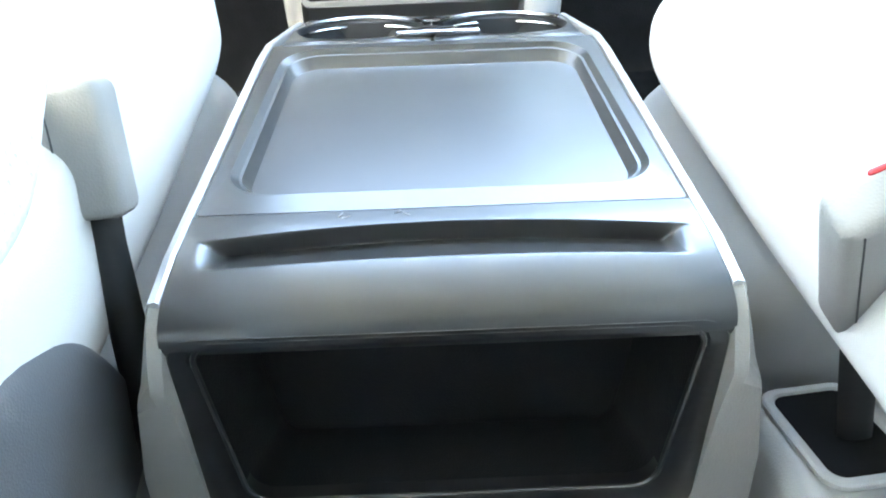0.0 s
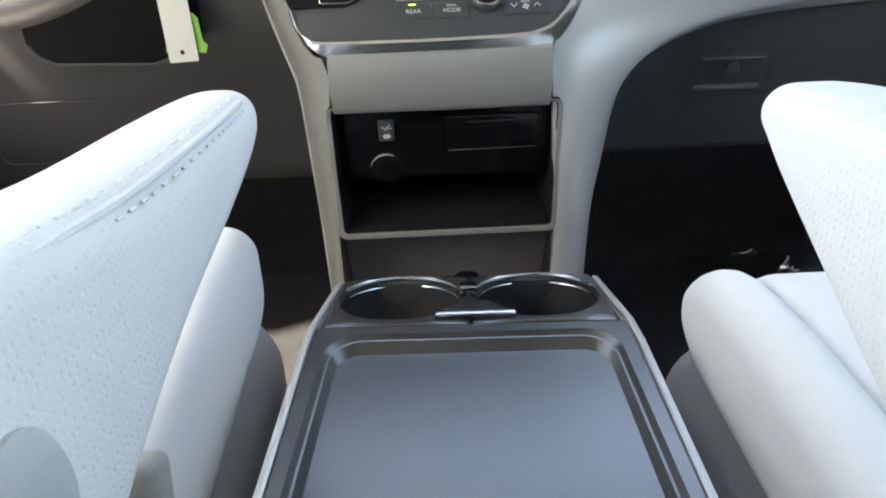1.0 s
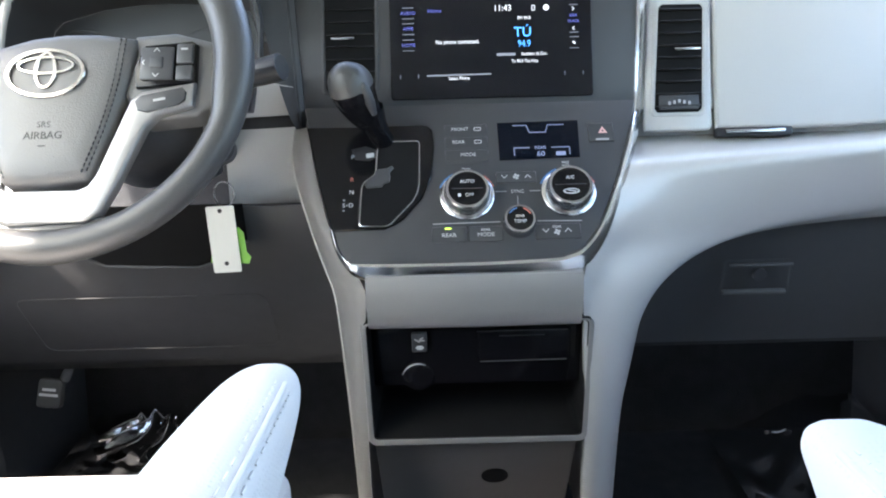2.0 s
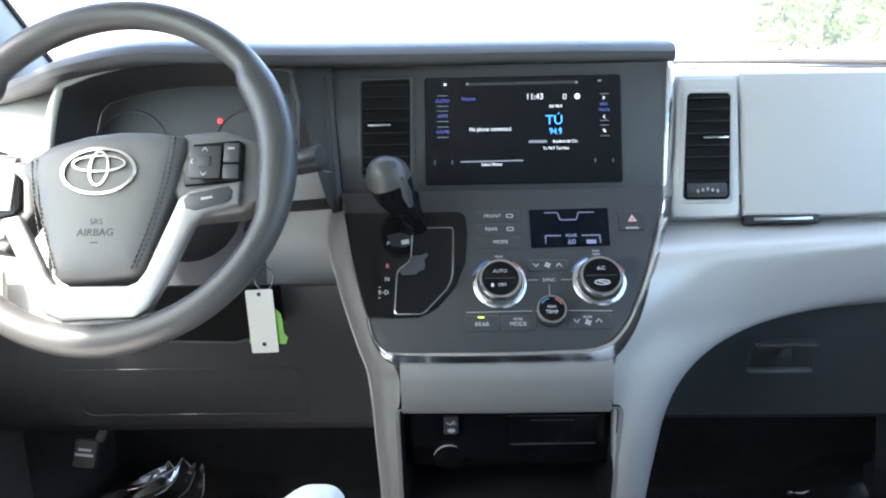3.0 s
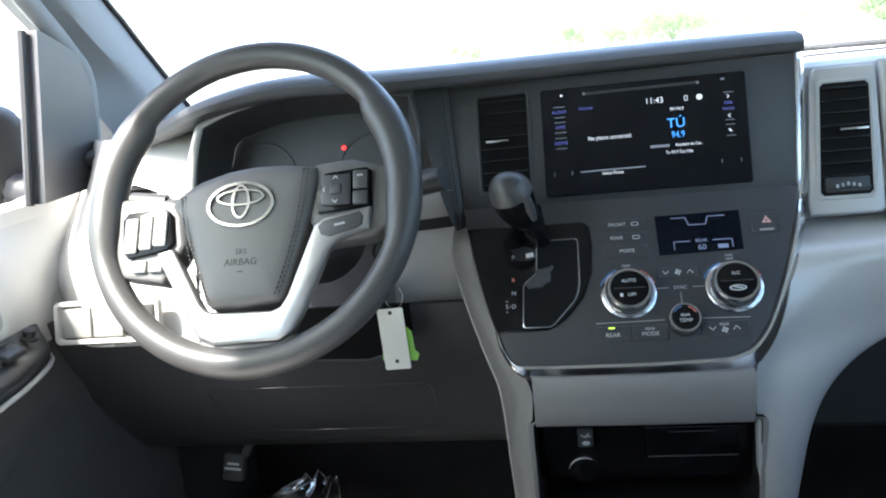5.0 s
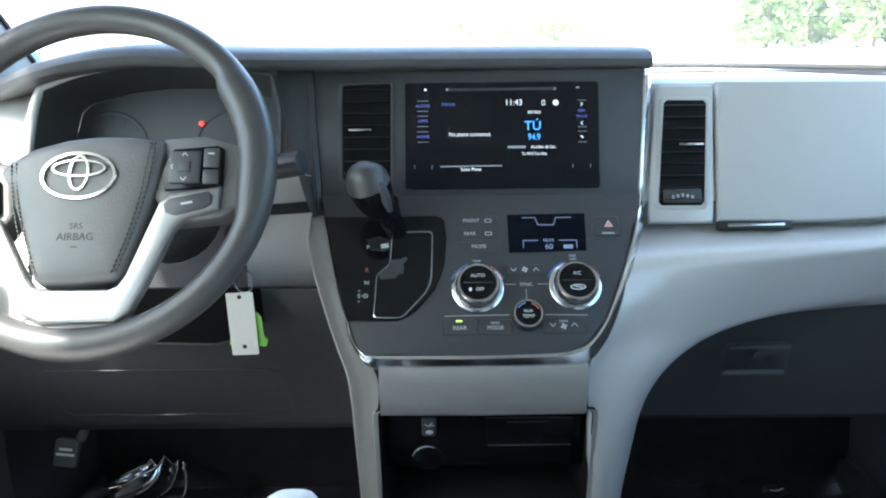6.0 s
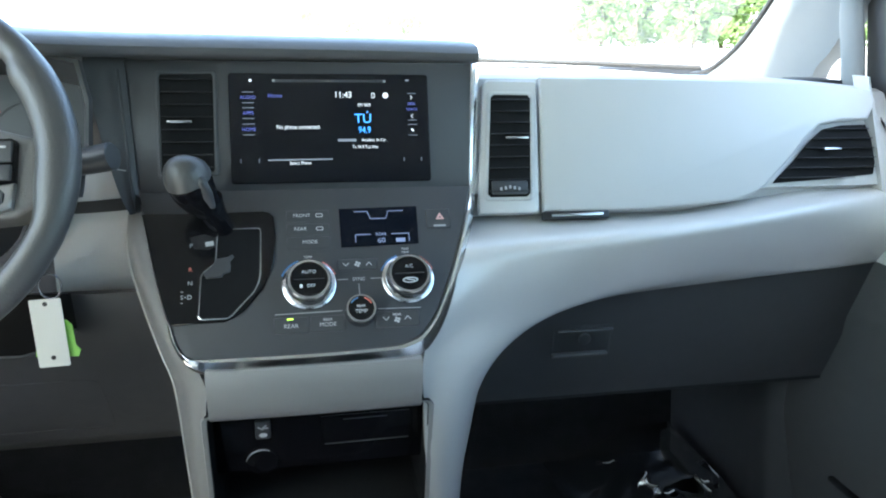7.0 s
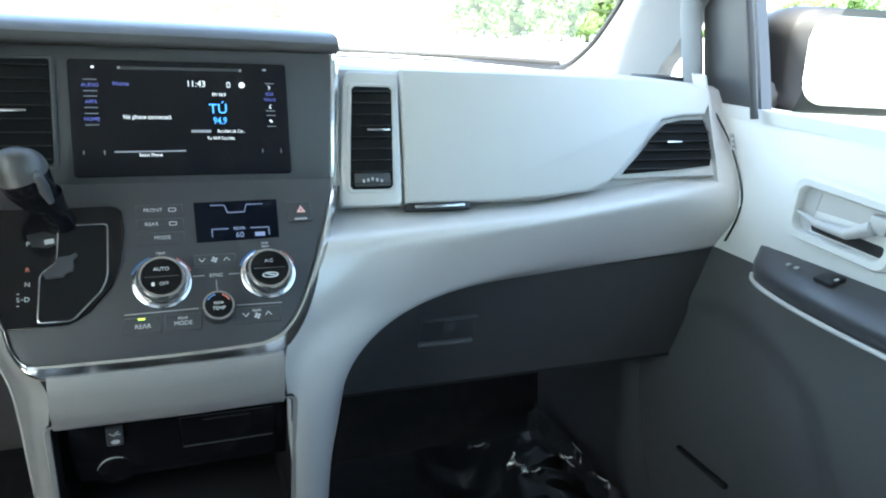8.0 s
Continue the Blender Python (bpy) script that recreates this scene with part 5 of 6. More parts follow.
part("rear_base", put(box((0, -0.004, 0.145), (0.25, 0.03, 0.22), 0.006)), SHELL, console)

# cup holder plate with two round wells
MCU = Matrix.Translation((0, 0.347, 0.4095)) @ pose(0, 0, 0, -10.5)
bm = bmesh.new()
for sgn in (-1, 1):
    hole, rim = [], []
    for k in range(72):
        a = 2 * math.pi * (k + 0.5) / 72
        du, dv = math.cos(a), math.sin(a)
        notch = sgn * du < 0 and -0.006 < 0.05 * dv < 0.016
        hole.append((sgn * 0.0003 if notch else sgn * 0.058 + 0.052 * du, 0.004 + 0.050 * dv))
        reach = min(0.058 / abs(du) if sgn * du < 0 else 0.056 / abs(du), (0.054 if dv > 0 else 0.061) / abs(dv))
        u, v = sgn * 0.058 + du * reach, 0.004 + dv * reach
        rim.append((u * (1 - 0.42 * max(0, v) * 0.6), v))
    f2 = frame_of(rim, hole, 0.006, MCU, -0.006)
    me2 = bpy.data.meshes.new("tmp")
    f2.to_mesh(me2)
    f2.free()
    bm.from_mesh(me2)
    bpy.data.meshes.remove(me2)
cup = part("cup_plate", put(bm), LID, console, "dark plate with two round cup wells", 25)
for u in (-0.058, 0.058):
    mm = CM @ MCU @ Matrix.Translation((u, 0.004, 0))
    part("cup_well", lathe([(0.053, -0.005), (0.052, -0.02), (0.046, -0.07), (0.043, -0.078), (0.0005, -0.0785)], mm @ Matrix.Diagonal((1, 0.965, 1, 1)), 40, False), BLACK, cup)
    ang = [radians(a) for a in range(18, 172, 6)] if u > 0 else [radians(a) for a in range(8, 162, 6)]
    part("cup_rim", tube([mm @ Vector((0.0525 * math.cos(a), 0.0506 * math.sin(a), 0.0008)) for a in ang], 0.0017, 8), CHROME, cup, "bright rim")
    part("inner_rim", tube([mm @ Vector((0.0508 * math.cos(a), 0.0488 * math.sin(a), -0.006)) for a in ang], 0.001, 6), CHROME, cup)
part("cup_clip", put(box((0, 0.026, 0.0005), (0.016, 0.014, 0.004), 0.0015, MCU)), CHROME, cup)
part("cup_divider", put(box((0, 0.004, -0.016), (0.016, 0.06, 0.012), 0.003, MCU)), BLACK, cup)
part("lid_latch", put(box((0.004, 0.3005, 0.4205), (0.064, 0.0085, 0.006), 0.002)), CHROME, console, "bright lid catch")
part("latch_mound", put(prism([(-0.03, 0.0), (0.038, 0.0), (0.016, 0.028), (-0.008, 0.028)], 0.003, Matrix.Translation((0, 0.304, 0.4165)) @ pose(0, 0, 0, -10), 0.001, 1)), LID, console)
part("front_nose", put(sheet(lambda u, v: ((2 * u - 1) * (0.107 - 0.004 * v), 0.400 + 0.012 * math.sin(v * 1.57), 0.398 - 0.385 * v), 8, 10, 0.006, (0, -1, 0))), DARK, console, smooth=60)

# ---------- seats ----------


def rings_y(keys, n, steps=7):
    """Rounded-box rings along y from (y, x0, x1, z0, z1, radius)."""
    out = []
    for y, x0, x1, z0, z1, r in spline(keys, n):
        r = min(r, 0.49 * (z1 - z0), 0.49 * (x1 - x0))
        out.append([(u, y, v) for u, v in rrect(x1 - x0, z1 - z0, max(r, 0.0005), steps, ((x0 + x1) / 2, (z0 + z1) / 2))])
    return out


def seam(path, parent, n, mat=THREAD, r=0.0006, length=0.5):
    pts = spline(path, n * 2)
    for k in range(n):
        p, q = Vector(pts[2 * k]), Vector(pts[2 * k + 1])
        part("stitch", tube([p, p + (q - p) * (length + 0.5)], r, 5), mat, parent)


def seat(name, s, dy, inner, ax, tip, label):
    """s: -1 driver, 1 passenger. dy: how far it is slid. ax: the armrest's inner side."""
    st = thing(name, (s * 0.42, 0.35 + dy, 0.0), label, "car seat")
    X = lambda d: s * (inner + d)

    low = 0.024 if s > 0 else 0.006

    def R(keys, n):
        return rings_y([(y + dy, min(X(a), X(b)), max(X(a), X(b)), z0, z1 - (low if z1 > 0.4 else 0), r) for y, a, b, z0, z1, r in keys], n)
    part("cushion", loft(R([(0.0, 0.085, 0.41, 0.33, 0.43, 0.02), (0.2, 0.085, 0.41, 0.33, 0.44, 0.02), (0.38, 0.08, 0.41, 0.33, 0.46, 0.02), (0.48, 0.046, 0.41, 0.33, 0.47, 0.018), (0.58, 0.042, 0.408, 0.33, 0.478, 0.022), (0.65, 0.044, 0.405, 0.34, 0.462, 0.03), (0.69, 0.055, 0.395, 0.355, 0.42, 0.025)], 24)), SMOOTH, st, "pale grey cloth seat cushion", 60)
    for a, b in ((0.0, 0.052), (0.403, 0.495)):
        part("cushion_bolster", loft(R([(0.02, a, b, 0.362, 0.452, 0.016), (0.2, a, b, 0.362, 0.462, 0.017), (0.385, a, b, 0.362, 0.476, 0.018), (0.475, a, b, 0.363, 0.484, 0.022), (0.55, a, b, 0.364, 0.488, 0.027), (0.63, a + 0.003, b, 0.368, 0.478, 0.034), (0.675, a + 0.012, b, 0.378, 0.446, 0.03), (0.69, a + 0.03, b - 0.01, 0.39, 0.42, 0.01)], 36)), SMOOTH, st, "pale grey cloth bolster", 60)
    well = 0.062 if s > 0 else 0.0
    part("seat_base", loft(R([(-0.1, well, 0.48, 0.06, 0.34, 0.05), (0.2, well - 0.004, 0.487, 0.06, 0.35, 0.05), (0.37, well - 0.006, 0.488, 0.06, 0.353, 0.05), (0.40, well / 3 - 0.006, 0.488, 0.06, 0.353, 0.05), (0.43, -0.006, 0.488, 0.06, 0.354, 0.05), (0.5, -0.006, 0.489, 0.08, 0.358, 0.05), (0.66, 0.0, 0.48, 0.12, 0.366, 0.06), (0.705, 0.03, 0.46, 0.2, 0.345, 0.05)], 32)), SEATBASE, st, "grey plastic seat base cover", 60)
    part("seat_rail", box((X(0.07), 0.3 + dy, 0.04), (0.05, 0.6, 0.06), 0.006), BLACK, st)
    part("seat_rail", box((X(0.42), 0.3 + dy, 0.04), (0.05, 0.6, 0.06), 0.006), BLACK, st)
    rings = []
    for z, y0, y1, a, b, r in spline([(0.36, -0.02, 0.12, 0.02, 0.475, 0.05), (0.46, -0.04, 0.135, 0.0, 0.495, 0.06), (0.6, -0.08, 0.12, -0.004, 0.50, 0.065), (0.8, -0.13, 0.07, 0.01, 0.485, 0.065), (0.95, -0.18, 0.0, 0.04, 0.455, 0.06), (1.0, -0.17, -0.05, 0.08, 0.415, 0.04)], 24):
        x0, x1 = min(X(a), X(b)), max(X(a), X(b))
        rings.append([(u, v + dy - 0.175, z) for u, v in rrect(x1 - x0, y1 - y0, min(r, 0.49 * (y1 - y0)), 7, ((x0 + x1) / 2, (y0 + y1) / 2))])
    part("backrest", loft(rings), CLOTH, st, "pale grey dimpled cloth backrest", 60)
    xi, xo = s * ax, s * (ax + 0.072)
    K = [(tip - 0.47, 0.485 if s < 0 else 0.39, 0.645, 0.012), (tip - 0.42, 0.488 if s < 0 else 0.42, 0.643, 0.012), (tip - 0.365, 0.49 if s < 0 else 0.472, 0.638, 0.012), (tip - 0.315, 0.517, 0.633, 0.016), (tip - 0.22, 0.532, 0.62, 0.026), (tip - 0.11, 0.546, 0.611, 0.024), (tip - 0.04, 0.556, 0.607, 0.024), (tip - 0.012, 0.566, 0.603, 0.018), (tip, 0.576, 0.595, 0.008)]
    if s > 0:
        K = [(y, min(z1 + 0.004, max(0.45, 0.600 - 0.49 * (tip - y))), z1 + 0.022, min(r, 0.018)) for y, z0, z1, r in K]
    nose = [(0, 0)] * 5 + [(0, 0.004), (0.001, 0.012), (0.004, 0.024), (0.01, 0.034)]
    arm = part("armrest", loft(rings_y([(y, min(xi + s * p, xo - s * q), max(xi + s * p, xo - s * q), z0, z1, r) for (y, z0, z1, r), (p, q) in zip(K, nose)], 40)), CLOTH, st, "pale grey cloth armrest with double-stitched seam", 60)
    top = [(xi + s * 0.004, y, z1 - 0.010) for y, z0, z1, r in K[1:7]]
    seam(top, arm, 40, r=0.0009)
    seam([(xi + s * 0.012, y, z + 0.0085) for x, y, z in top], arm, 40, r=0.0009)
    part("seam_welt", tube([Vector(p) for p in spline([(xi + s * 0.0072, y, z + 0.0045) for x, y, z in top], 30)], 0.0022, 8), CLOTH, arm)
    cy = tip - 0.345
    part("pivot_cap", lathe([(0.024, -0.01), (0.024, 0.002), (0.021, 0.0045), (0.01, 0.0055), (0.001, 0.0055)], frame_at((xi, cy - 0.016, 0.572), (0, -s, 0), (0, 0, 1)) @ Matrix.Diagonal((0.9, 1.15, 1, 1)), 36), SEATBASE, arm, "smooth grey pivot cap")
    return st


driver = seat("driver_seat", -1, 0.0, 0.1685, 0.132, 0.573, "pale grey cloth driver seat with folded-down armrest")
passenger = seat("passenger_seat", 1, -0.085, 0.178, 0.151, 0.444, "pale grey cloth passenger seat with folded-down armrest")


def buckle(name, c, size, tilt, lean, tall, label, foot, red):
    b = thing(name, c, label, "seat belt buckle", "seat belt buckles")
    m = Matrix.Translation(c) @ pose(0, 0, 0, tilt, lean) @ Matrix.Diagonal((size, size, size, 1))
    part("buckle_head", box((0, 0, 0.008), (0.042, 0.032, tall), 0.008, m, 3), SHELL, b, "warm grey plastic head")
    part("head_joint", box((-0.012, -0.0162, 0.008), (0.001, 0.0012, tall - 0.01), 0.0003, m, 1), DARK, b)
    part("release_button", box(*red, 0.002, m), RED_PLASTIC, b, "red release button")
    top, low = m @ Vector((0, 0, -0.018)), Vector(foot)
    part("strap", tube([top, m @ Vector((0, -0.001, -0.05)), (m @ Vector((0, -0.002, -0.06))).lerp(low, 0.5), low], [size * r for r in (0.013, 0.012, 0.013, 0.012)], 10, flat=0.5, up=(0, 1, 0)), BLACK, b, "black strap sleeve")
    return b


buckle("seat_belt_buckle", (-0.166, 0.322, 0.450), 0.78, -20, -3, 0.083, "warm grey seat belt buckle beside the driver seat", (-0.151, 0.245, 0.27), ((0, 0.016, 0.02), (0.026, 0.006, 0.026)))
buckle("seat_belt_buckle", (0.174, 0.244, 0.421), 0.75, 20, -26, 0.14, "warm grey seat belt buckle beside the passenger seat", (0.212, 0.244, 0.285), ((0.012, 0.0135, 0.0765), (0.014, 0.004, 0.004)))

part("side_cloth", sheet(lambda u, v: (-0.171 - 0.035 * u * u - 0.01 * v, 0.18 + 0.15 * u, 0.34 + 0.18 * v), 12, 12, 0.01, (-1, 0, 0)), WEAVE, driver, "dimpled cloth below the armrest", 60)

# side shields low on the seats; the driver's has its shade in the colour
for s, st, mat, keys in ((-1, driver, SHADED_SHIELD, [(-0.12, 0.1, 0.46, 0.04), (0.05, 0.1, 0.455, 0.04), (0.19, 0.1, 0.447, 0.04), (0.235, 0.1, 0.43, 0.035), (0.262, 0.1, 0.405, 0.03), (0.278, 0.12, 0.37, 0.025), (0.286, 0.2, 0.33, 0.01)]),
                         (1, passenger, SEATBASE, [(-0.12, 0.1, 0.34, 0.016), (0.05, 0.1, 0.325, 0.016), (0.16, 0.1, 0.312, 0.016), (0.22, 0.1, 0.304, 0.016), (0.268, 0.1, 0.299, 0.016), (0.284, 0.12, 0.286, 0.014), (0.29, 0.18, 0.265, 0.01)])):
    part("side_shield", loft(rings_y([(y, min(s * 0.164, s * 0.24), max(s * 0.164, s * 0.29), z0, z1, r) for y, z0, z1, r in keys], 24)), mat, st, "smooth plastic shield over the recliner", 60)

MSL = Matrix.Translation((0.2015, 0.250, 0.3035)) @ pose(0, 0, 0, -8, 0, 4)
slot = part("belt_slot", prism(rrect(0.044, 0.062, 0.008), 0.0016, MSL), VOID, passenger, "square opening for the buckle strap")
part("slot_rim", frame_of(rrect(0.056, 0.074, 0.012), rrect(0.044, 0.062, 0.008), 0.004, MSL, -0.001), SEATBASE, slot)

# ---------- cabin shell ----------


def wall(name, bm, mat, label, category="car body", parent=None):
    ob = part(name, bm, mat, parent)
    if parent is None:
        tagged(ob, label, category, kind="structure")
    return ob


wall("floor", sheet(lambda u, v: (-0.85 + 1.74 * u, -2.2 + 3.65 * v, 0.012 * noise.noise(Vector((u * 9, v * 18, 0))) * 0.3), 20, 40, 0.04, (0, 0, -1)), CARPET, "dark carpet floor", "floor")
wall("toe_board", sheet(lambda u, v: (-0.85 + 1.74 * u, 1.44 + 0.16 * v, 0.0 + 0.62 * v), 6, 8, 0.03), CARPET, "dark carpet toe board", "floor")
wall("bulkhead", box((0.02, 1.63, 0.45), (1.8, 0.03, 0.8), 0.005), BLACK, "dark bulkhead behind the dashboard")
wall("ceiling", sheet(lambda u, v: (-0.72 + 1.48 * u, -2.2 + 3.25 * v, 1.27 + 0.04 * math.sin(math.pi * u) - 0.02 * v), 10, 14, 0.03, (0, 0, 1)), HEADLINER, "pale grey cloth headliner", "ceiling")
# unseen header, reaching forward to keep the sun off the passenger's pillar
wall("sun_blocking_header", box((0.02, 1.05, 1.262), (1.46, 0.15, 0.03), 0.012), HEADLINER, "unseen pale grey windscreen trim, set forward to shade the pillar", "trim")
# unseen rear walls, kept dark so that little light bounces forward
wall("wall_rear", box((0.02, -2.22, 0.35), (1.7, 0.04, 0.9), 0.01), DOORLOW, "plain unseen rear panel, charcoal to cut light from behind", "wall")
for sx, x in ((-1, -0.80), (1, 0.86)):
    wall("wall_side", box((x + sx * 0.02, -1.2, 0.39), (0.05, 2.0, 0.88), 0.01), DOORLOW, "plain unseen side panel behind the front door, charcoal to cut light", "wall")
    wall("pillar", box((x - sx * 0.02, -0.28, 1.04), (0.06, 0.16, 0.46), 0.02), PILLAR, "pale grey centre pillar", "pillar")
    wall("pillar", box((x - sx * 0.02, -2.1, 1.04), (0.06, 0.2, 0.46), 0.02), PILLAR, "pale grey rear pillar", "pillar")


# unseen rear windows, darkened far past usual tint to cut the rear fill
for s, x in ((-1, -0.80), (1, 0.86)):
    for y0, y1 in ((-0.36, -1.16), (-1.2, -2.0)):
        g = part("rear_side_glass", sheet(lambda u, v: (x - s * 0.11 * v, y0 + (y1 - y0) * u, 0.825 + 0.44 * v), 4, 4, 0.004, (s, 0, 0)), REARBLOCK)
        tagged(g, "unseen rear side window, darkened to block light from behind", "window", kind="structure")
g = part("rear_glass", sheet(lambda u, v: (-0.76 + 1.56 * u, -2.23 + 0.06 * v, 0.80 + 0.48 * v), 4, 4, 0.004, (0, -1, 0)), REARBLOCK)
tagged(g, "unseen rear window, darkened to block light from behind", "window", kind="structure")


def a_pillar(s, xb, inner, fold, outer):
    """A pillar skin from the windscreen edge over a fold to the door side; each line as (y, z) keys."""
    rings = []
    for a, f, b in zip(spline(inner, 20), spline(fold, 20), spline(outer, 20)):
        a, f, b = [Vector((s * (xb - 0.10 * max(0.0, p[1] - 1.0)), p[0], p[1])) for p in (a, f, b)]
        n = Vector((s, 0, 0))
        rings.append([a, a.lerp(f, 0.45) - n * 0.016, f.lerp(a, 0.16) - n * 0.025, f - n * 0.026, f.lerp(b, 0.16) - n * 0.022, f.lerp(b, 0.6) - n * 0.008, b, b + n * 0.03, a + n * 0.03])
    return loft(rings)


wall("pillar", a_pillar(1, 0.848, [(1.56, 0.835), (1.481, 0.876), (1.433, 0.906), (1.39, 0.945), (1.351, 0.987), (1.24, 1.12), (1.11, 1.285)], [(1.385, 0.825), (1.372, 0.862), (1.348, 0.896), (1.318, 0.93), (1.256, 0.986), (1.14, 1.12), (1.0, 1.285)], [(1.225, 0.825), (1.211, 0.873), (1.185, 0.899), (1.155, 0.942), (1.12, 0.99), (1.01, 1.12), (0.87, 1.285)]), PILLAR, "pale grey cloth-trimmed windscreen pillar", "pillar")
wall("pillar", a_pillar(-1, 0.793, [(1.52, 0.835), (1.46, 0.885), (1.407, 0.934), (1.345, 0.99), (1.286, 1.039), (1.222, 1.088), (1.0, 1.285)], [(1.33, 0.825), (1.31, 0.86), (1.285, 0.90), (1.235, 0.95), (1.17, 1.0), (1.09, 1.07), (0.9, 1.285)], [(1.21, 0.825), (1.204, 0.858), (1.17, 0.90), (1.175, 0.945), (1.14, 0.99), (1.03, 1.078), (0.80, 1.285)]), PILLAR, "pale grey cloth-trimmed windscreen pillar", "pillar")

ws = part("windscreen", sheet(lambda u, v: (-0.74 + 1.54 * u, 1.60 - 0.47 * v - 0.10 * (2 * u - 1) ** 2 * (1 - 0.5 * v), 0.855 + 0.42 * v), 14, 8, 0.005, (0, 0.4, 0.9)), HAZY)
tagged(ws, "clear raked windscreen", "windscreen", kind="structure")
ws.visible_shadow = False
wall("windscreen_seal", tube([(-0.73, 1.50, 0.862), (-0.4, 1.575, 0.864), (0.03, 1.60, 0.865), (0.45, 1.575, 0.864), (0.80, 1.49, 0.858)], 0.006, 8), BLACK, "black rubber windscreen seal", "seal")


for sx, xb, line in ((1, 0.848, [(1.60, 0.838), (1.534, 0.852), (1.481, 0.876), (1.433, 0.906), (1.39, 0.945), (1.351, 0.987), (1.24, 1.12), (1.11, 1.285)]), (-1, 0.793, [(1.52, 0.835), (1.46, 0.885), (1.407, 0.934), (1.345, 0.99), (1.286, 1.039), (1.222, 1.088), (1.0, 1.285)])):
    wall("windscreen_seal", tube([(sx * (xb - 0.003 - 0.10 * max(0.0, z - 1.0)), y + 0.004, z) for y, z in [tuple(q) for q in spline(line, 24)]], 0.005, 8), BLACK, "black rubber windscreen seal", "seal")


def door(nm, s, x, y_end, arm_tip, sill, sail, edge_line):
    d = thing(nm, (s * x, 0.4, 0.05), "closed front door, pale grey upper trim over a charcoal lower panel", "car door")
    XX = lambda k: s * (x + k)

    def upper(u, v):
        y = -0.22 + (y_end + 0.22) * u
        fade = max(0.0, min(1.0, (0.98 - y) / 0.12))
        bulge = 0.022 * math.sin(math.pi * min(1, v * 1.1)) * fade
        front = 0.012 * max(0, u - 0.9) * 10
        z1 = sill + 0.006 * (1 - u) + 0.016 * max(0.0, (y - 0.98) / 0.14)
        return (XX(0.018 * v ** 3 - bulge + 0.02 * (v > 0.97)), y, 0.60 + (z1 - 0.60) * v)
    part("upper_trim", sheet(upper, 24, 16, 0.02, (s, 0, 0)), DOORL, d, "pale grey upper trim", 60)
    part("sill_top", sheet(lambda u, v: (XX(0.012 + 0.10 * v), -0.22 + (y_end + 0.22) * u, sill + 0.001 + 0.006 * (1 - u) - 0.006 * v * v), 12, 4, 0.02, (0, 0, -1)), DOORL, d, smooth=60)

    def lower(u, v):
        y, z = -0.22 + (y_end + 0.27) * u, 0.04 + 0.575 * v
        lobe = max(0.0, min(1.0, (0.27 - math.hypot(y - 0.93, z - 0.25)) / 0.035))
        lobe = lobe * lobe * (3 - 2 * lobe)
        return (XX(0.004 - 0.02 * math.sin(math.pi * v) + 0.010 * lobe), y, z)
    part("lower_trim", sheet(lower, 90, 50, 0.02, (s, 0, 0)), DOORLOW, d, "charcoal lower trim", 70)
    part("pocket_slot", box((XX(-0.006), 0.935, 0.223), (0.012, 0.125, 0.009), 0.003, None), BLACK, d)
    # armrest with switch plate
    A = [(arm_tip, 0.0), (arm_tip - 0.02, 0.02), (arm_tip - 0.06, 0.038), (arm_tip - 0.14, 0.055), (arm_tip - 0.3, 0.066), (arm_tip - 0.6, 0.07), (arm_tip - 0.9, 0.07)]
    rr = []
    for y, w in spline(A, 26):
        w = max(w, 0.002)
        zt = 0.622 + 0.01 * max(0.0, (arm_tip - y) - 0.2)
        rr.append([(XX(0.01), y, zt + 0.024), (XX(-w * 0.5 - 0.008), y, zt + 0.012), (XX(-w - 0.012), y, zt - 0.003), (XX(-w - 0.016), y, zt - 0.012), (XX(-w - 0.012), y, zt - 0.026), (XX(-w * 0.6), y, zt - 0.05), (XX(0.01), y, zt - 0.07)])
    arm = part("door_armrest", loft(rr), STACK, d, "dark armrest with switch plate", 50)
    part("armrest_edge", tube([(XX(-max(w, 0.002) - 0.0145), y, 0.590 + 0.01 * max(0.0, (arm_tip - y) - 0.2)) for y, w in spline(A, 26)], 0.0035, 8), LIGHT, arm, "pale edge line")
    MA = Matrix.Translation((XX(-0.036), arm_tip - 0.115, 0.6345)) @ pose(0, 0, 0, 0, -15 * s, 0)
    if s > 0:
        part("window_switch", box((0, -0.035, 0.0015), (0.026, 0.03, 0.007), 0.002, MA), BLACK, arm)
        part("switch_lamp", box((0, -0.046, 0.005), (0.006, 0.004, 0.002), 0.0008, MA), INK, arm)
        for k in range(2):
            part("lock_mark", box((-0.004, 0.03 - 0.014 * k, 0.002), (0.007, 0.006, 0.002), 0.001, MA), INKDIM, arm)
    else:
        part("mirror_knob", lathe([(0.011, 0), (0.011, 0.004), (0.008, 0.006), (0.008, 0.014), (0.001, 0.015)], MA @ Matrix.Translation((0.004, 0.06, 0)), 20), BLACK, arm)
        for r in range(3):
            for c in range(2):
                sw = part("window_switch", box((-0.012 + 0.026 * c, 0.012 - 0.042 * r, 0.004), (0.023, 0.034, 0.010), 0.003, MA), STACK, arm)
                if r:
                    part("switch_mark", box((-0.012 + 0.026 * c, 0.012 - 0.042 * r, 0.0095), (0.007, 0.005, 0.0012), 0.0004, MA, 1), INK, sw)
    # inner handle in its recess
    q = 1 if s > 0 else -1
    yc, zc = (0.755, 0.711) if s > 0 else (0.768, 0.686)
    MH = frame_at((XX(-0.0215), yc, zc), (0, -s, 0), (0, 0.0, 1.0))
    MH = MH @ pose(0, 0, 0, 0, 0, -3 * s)
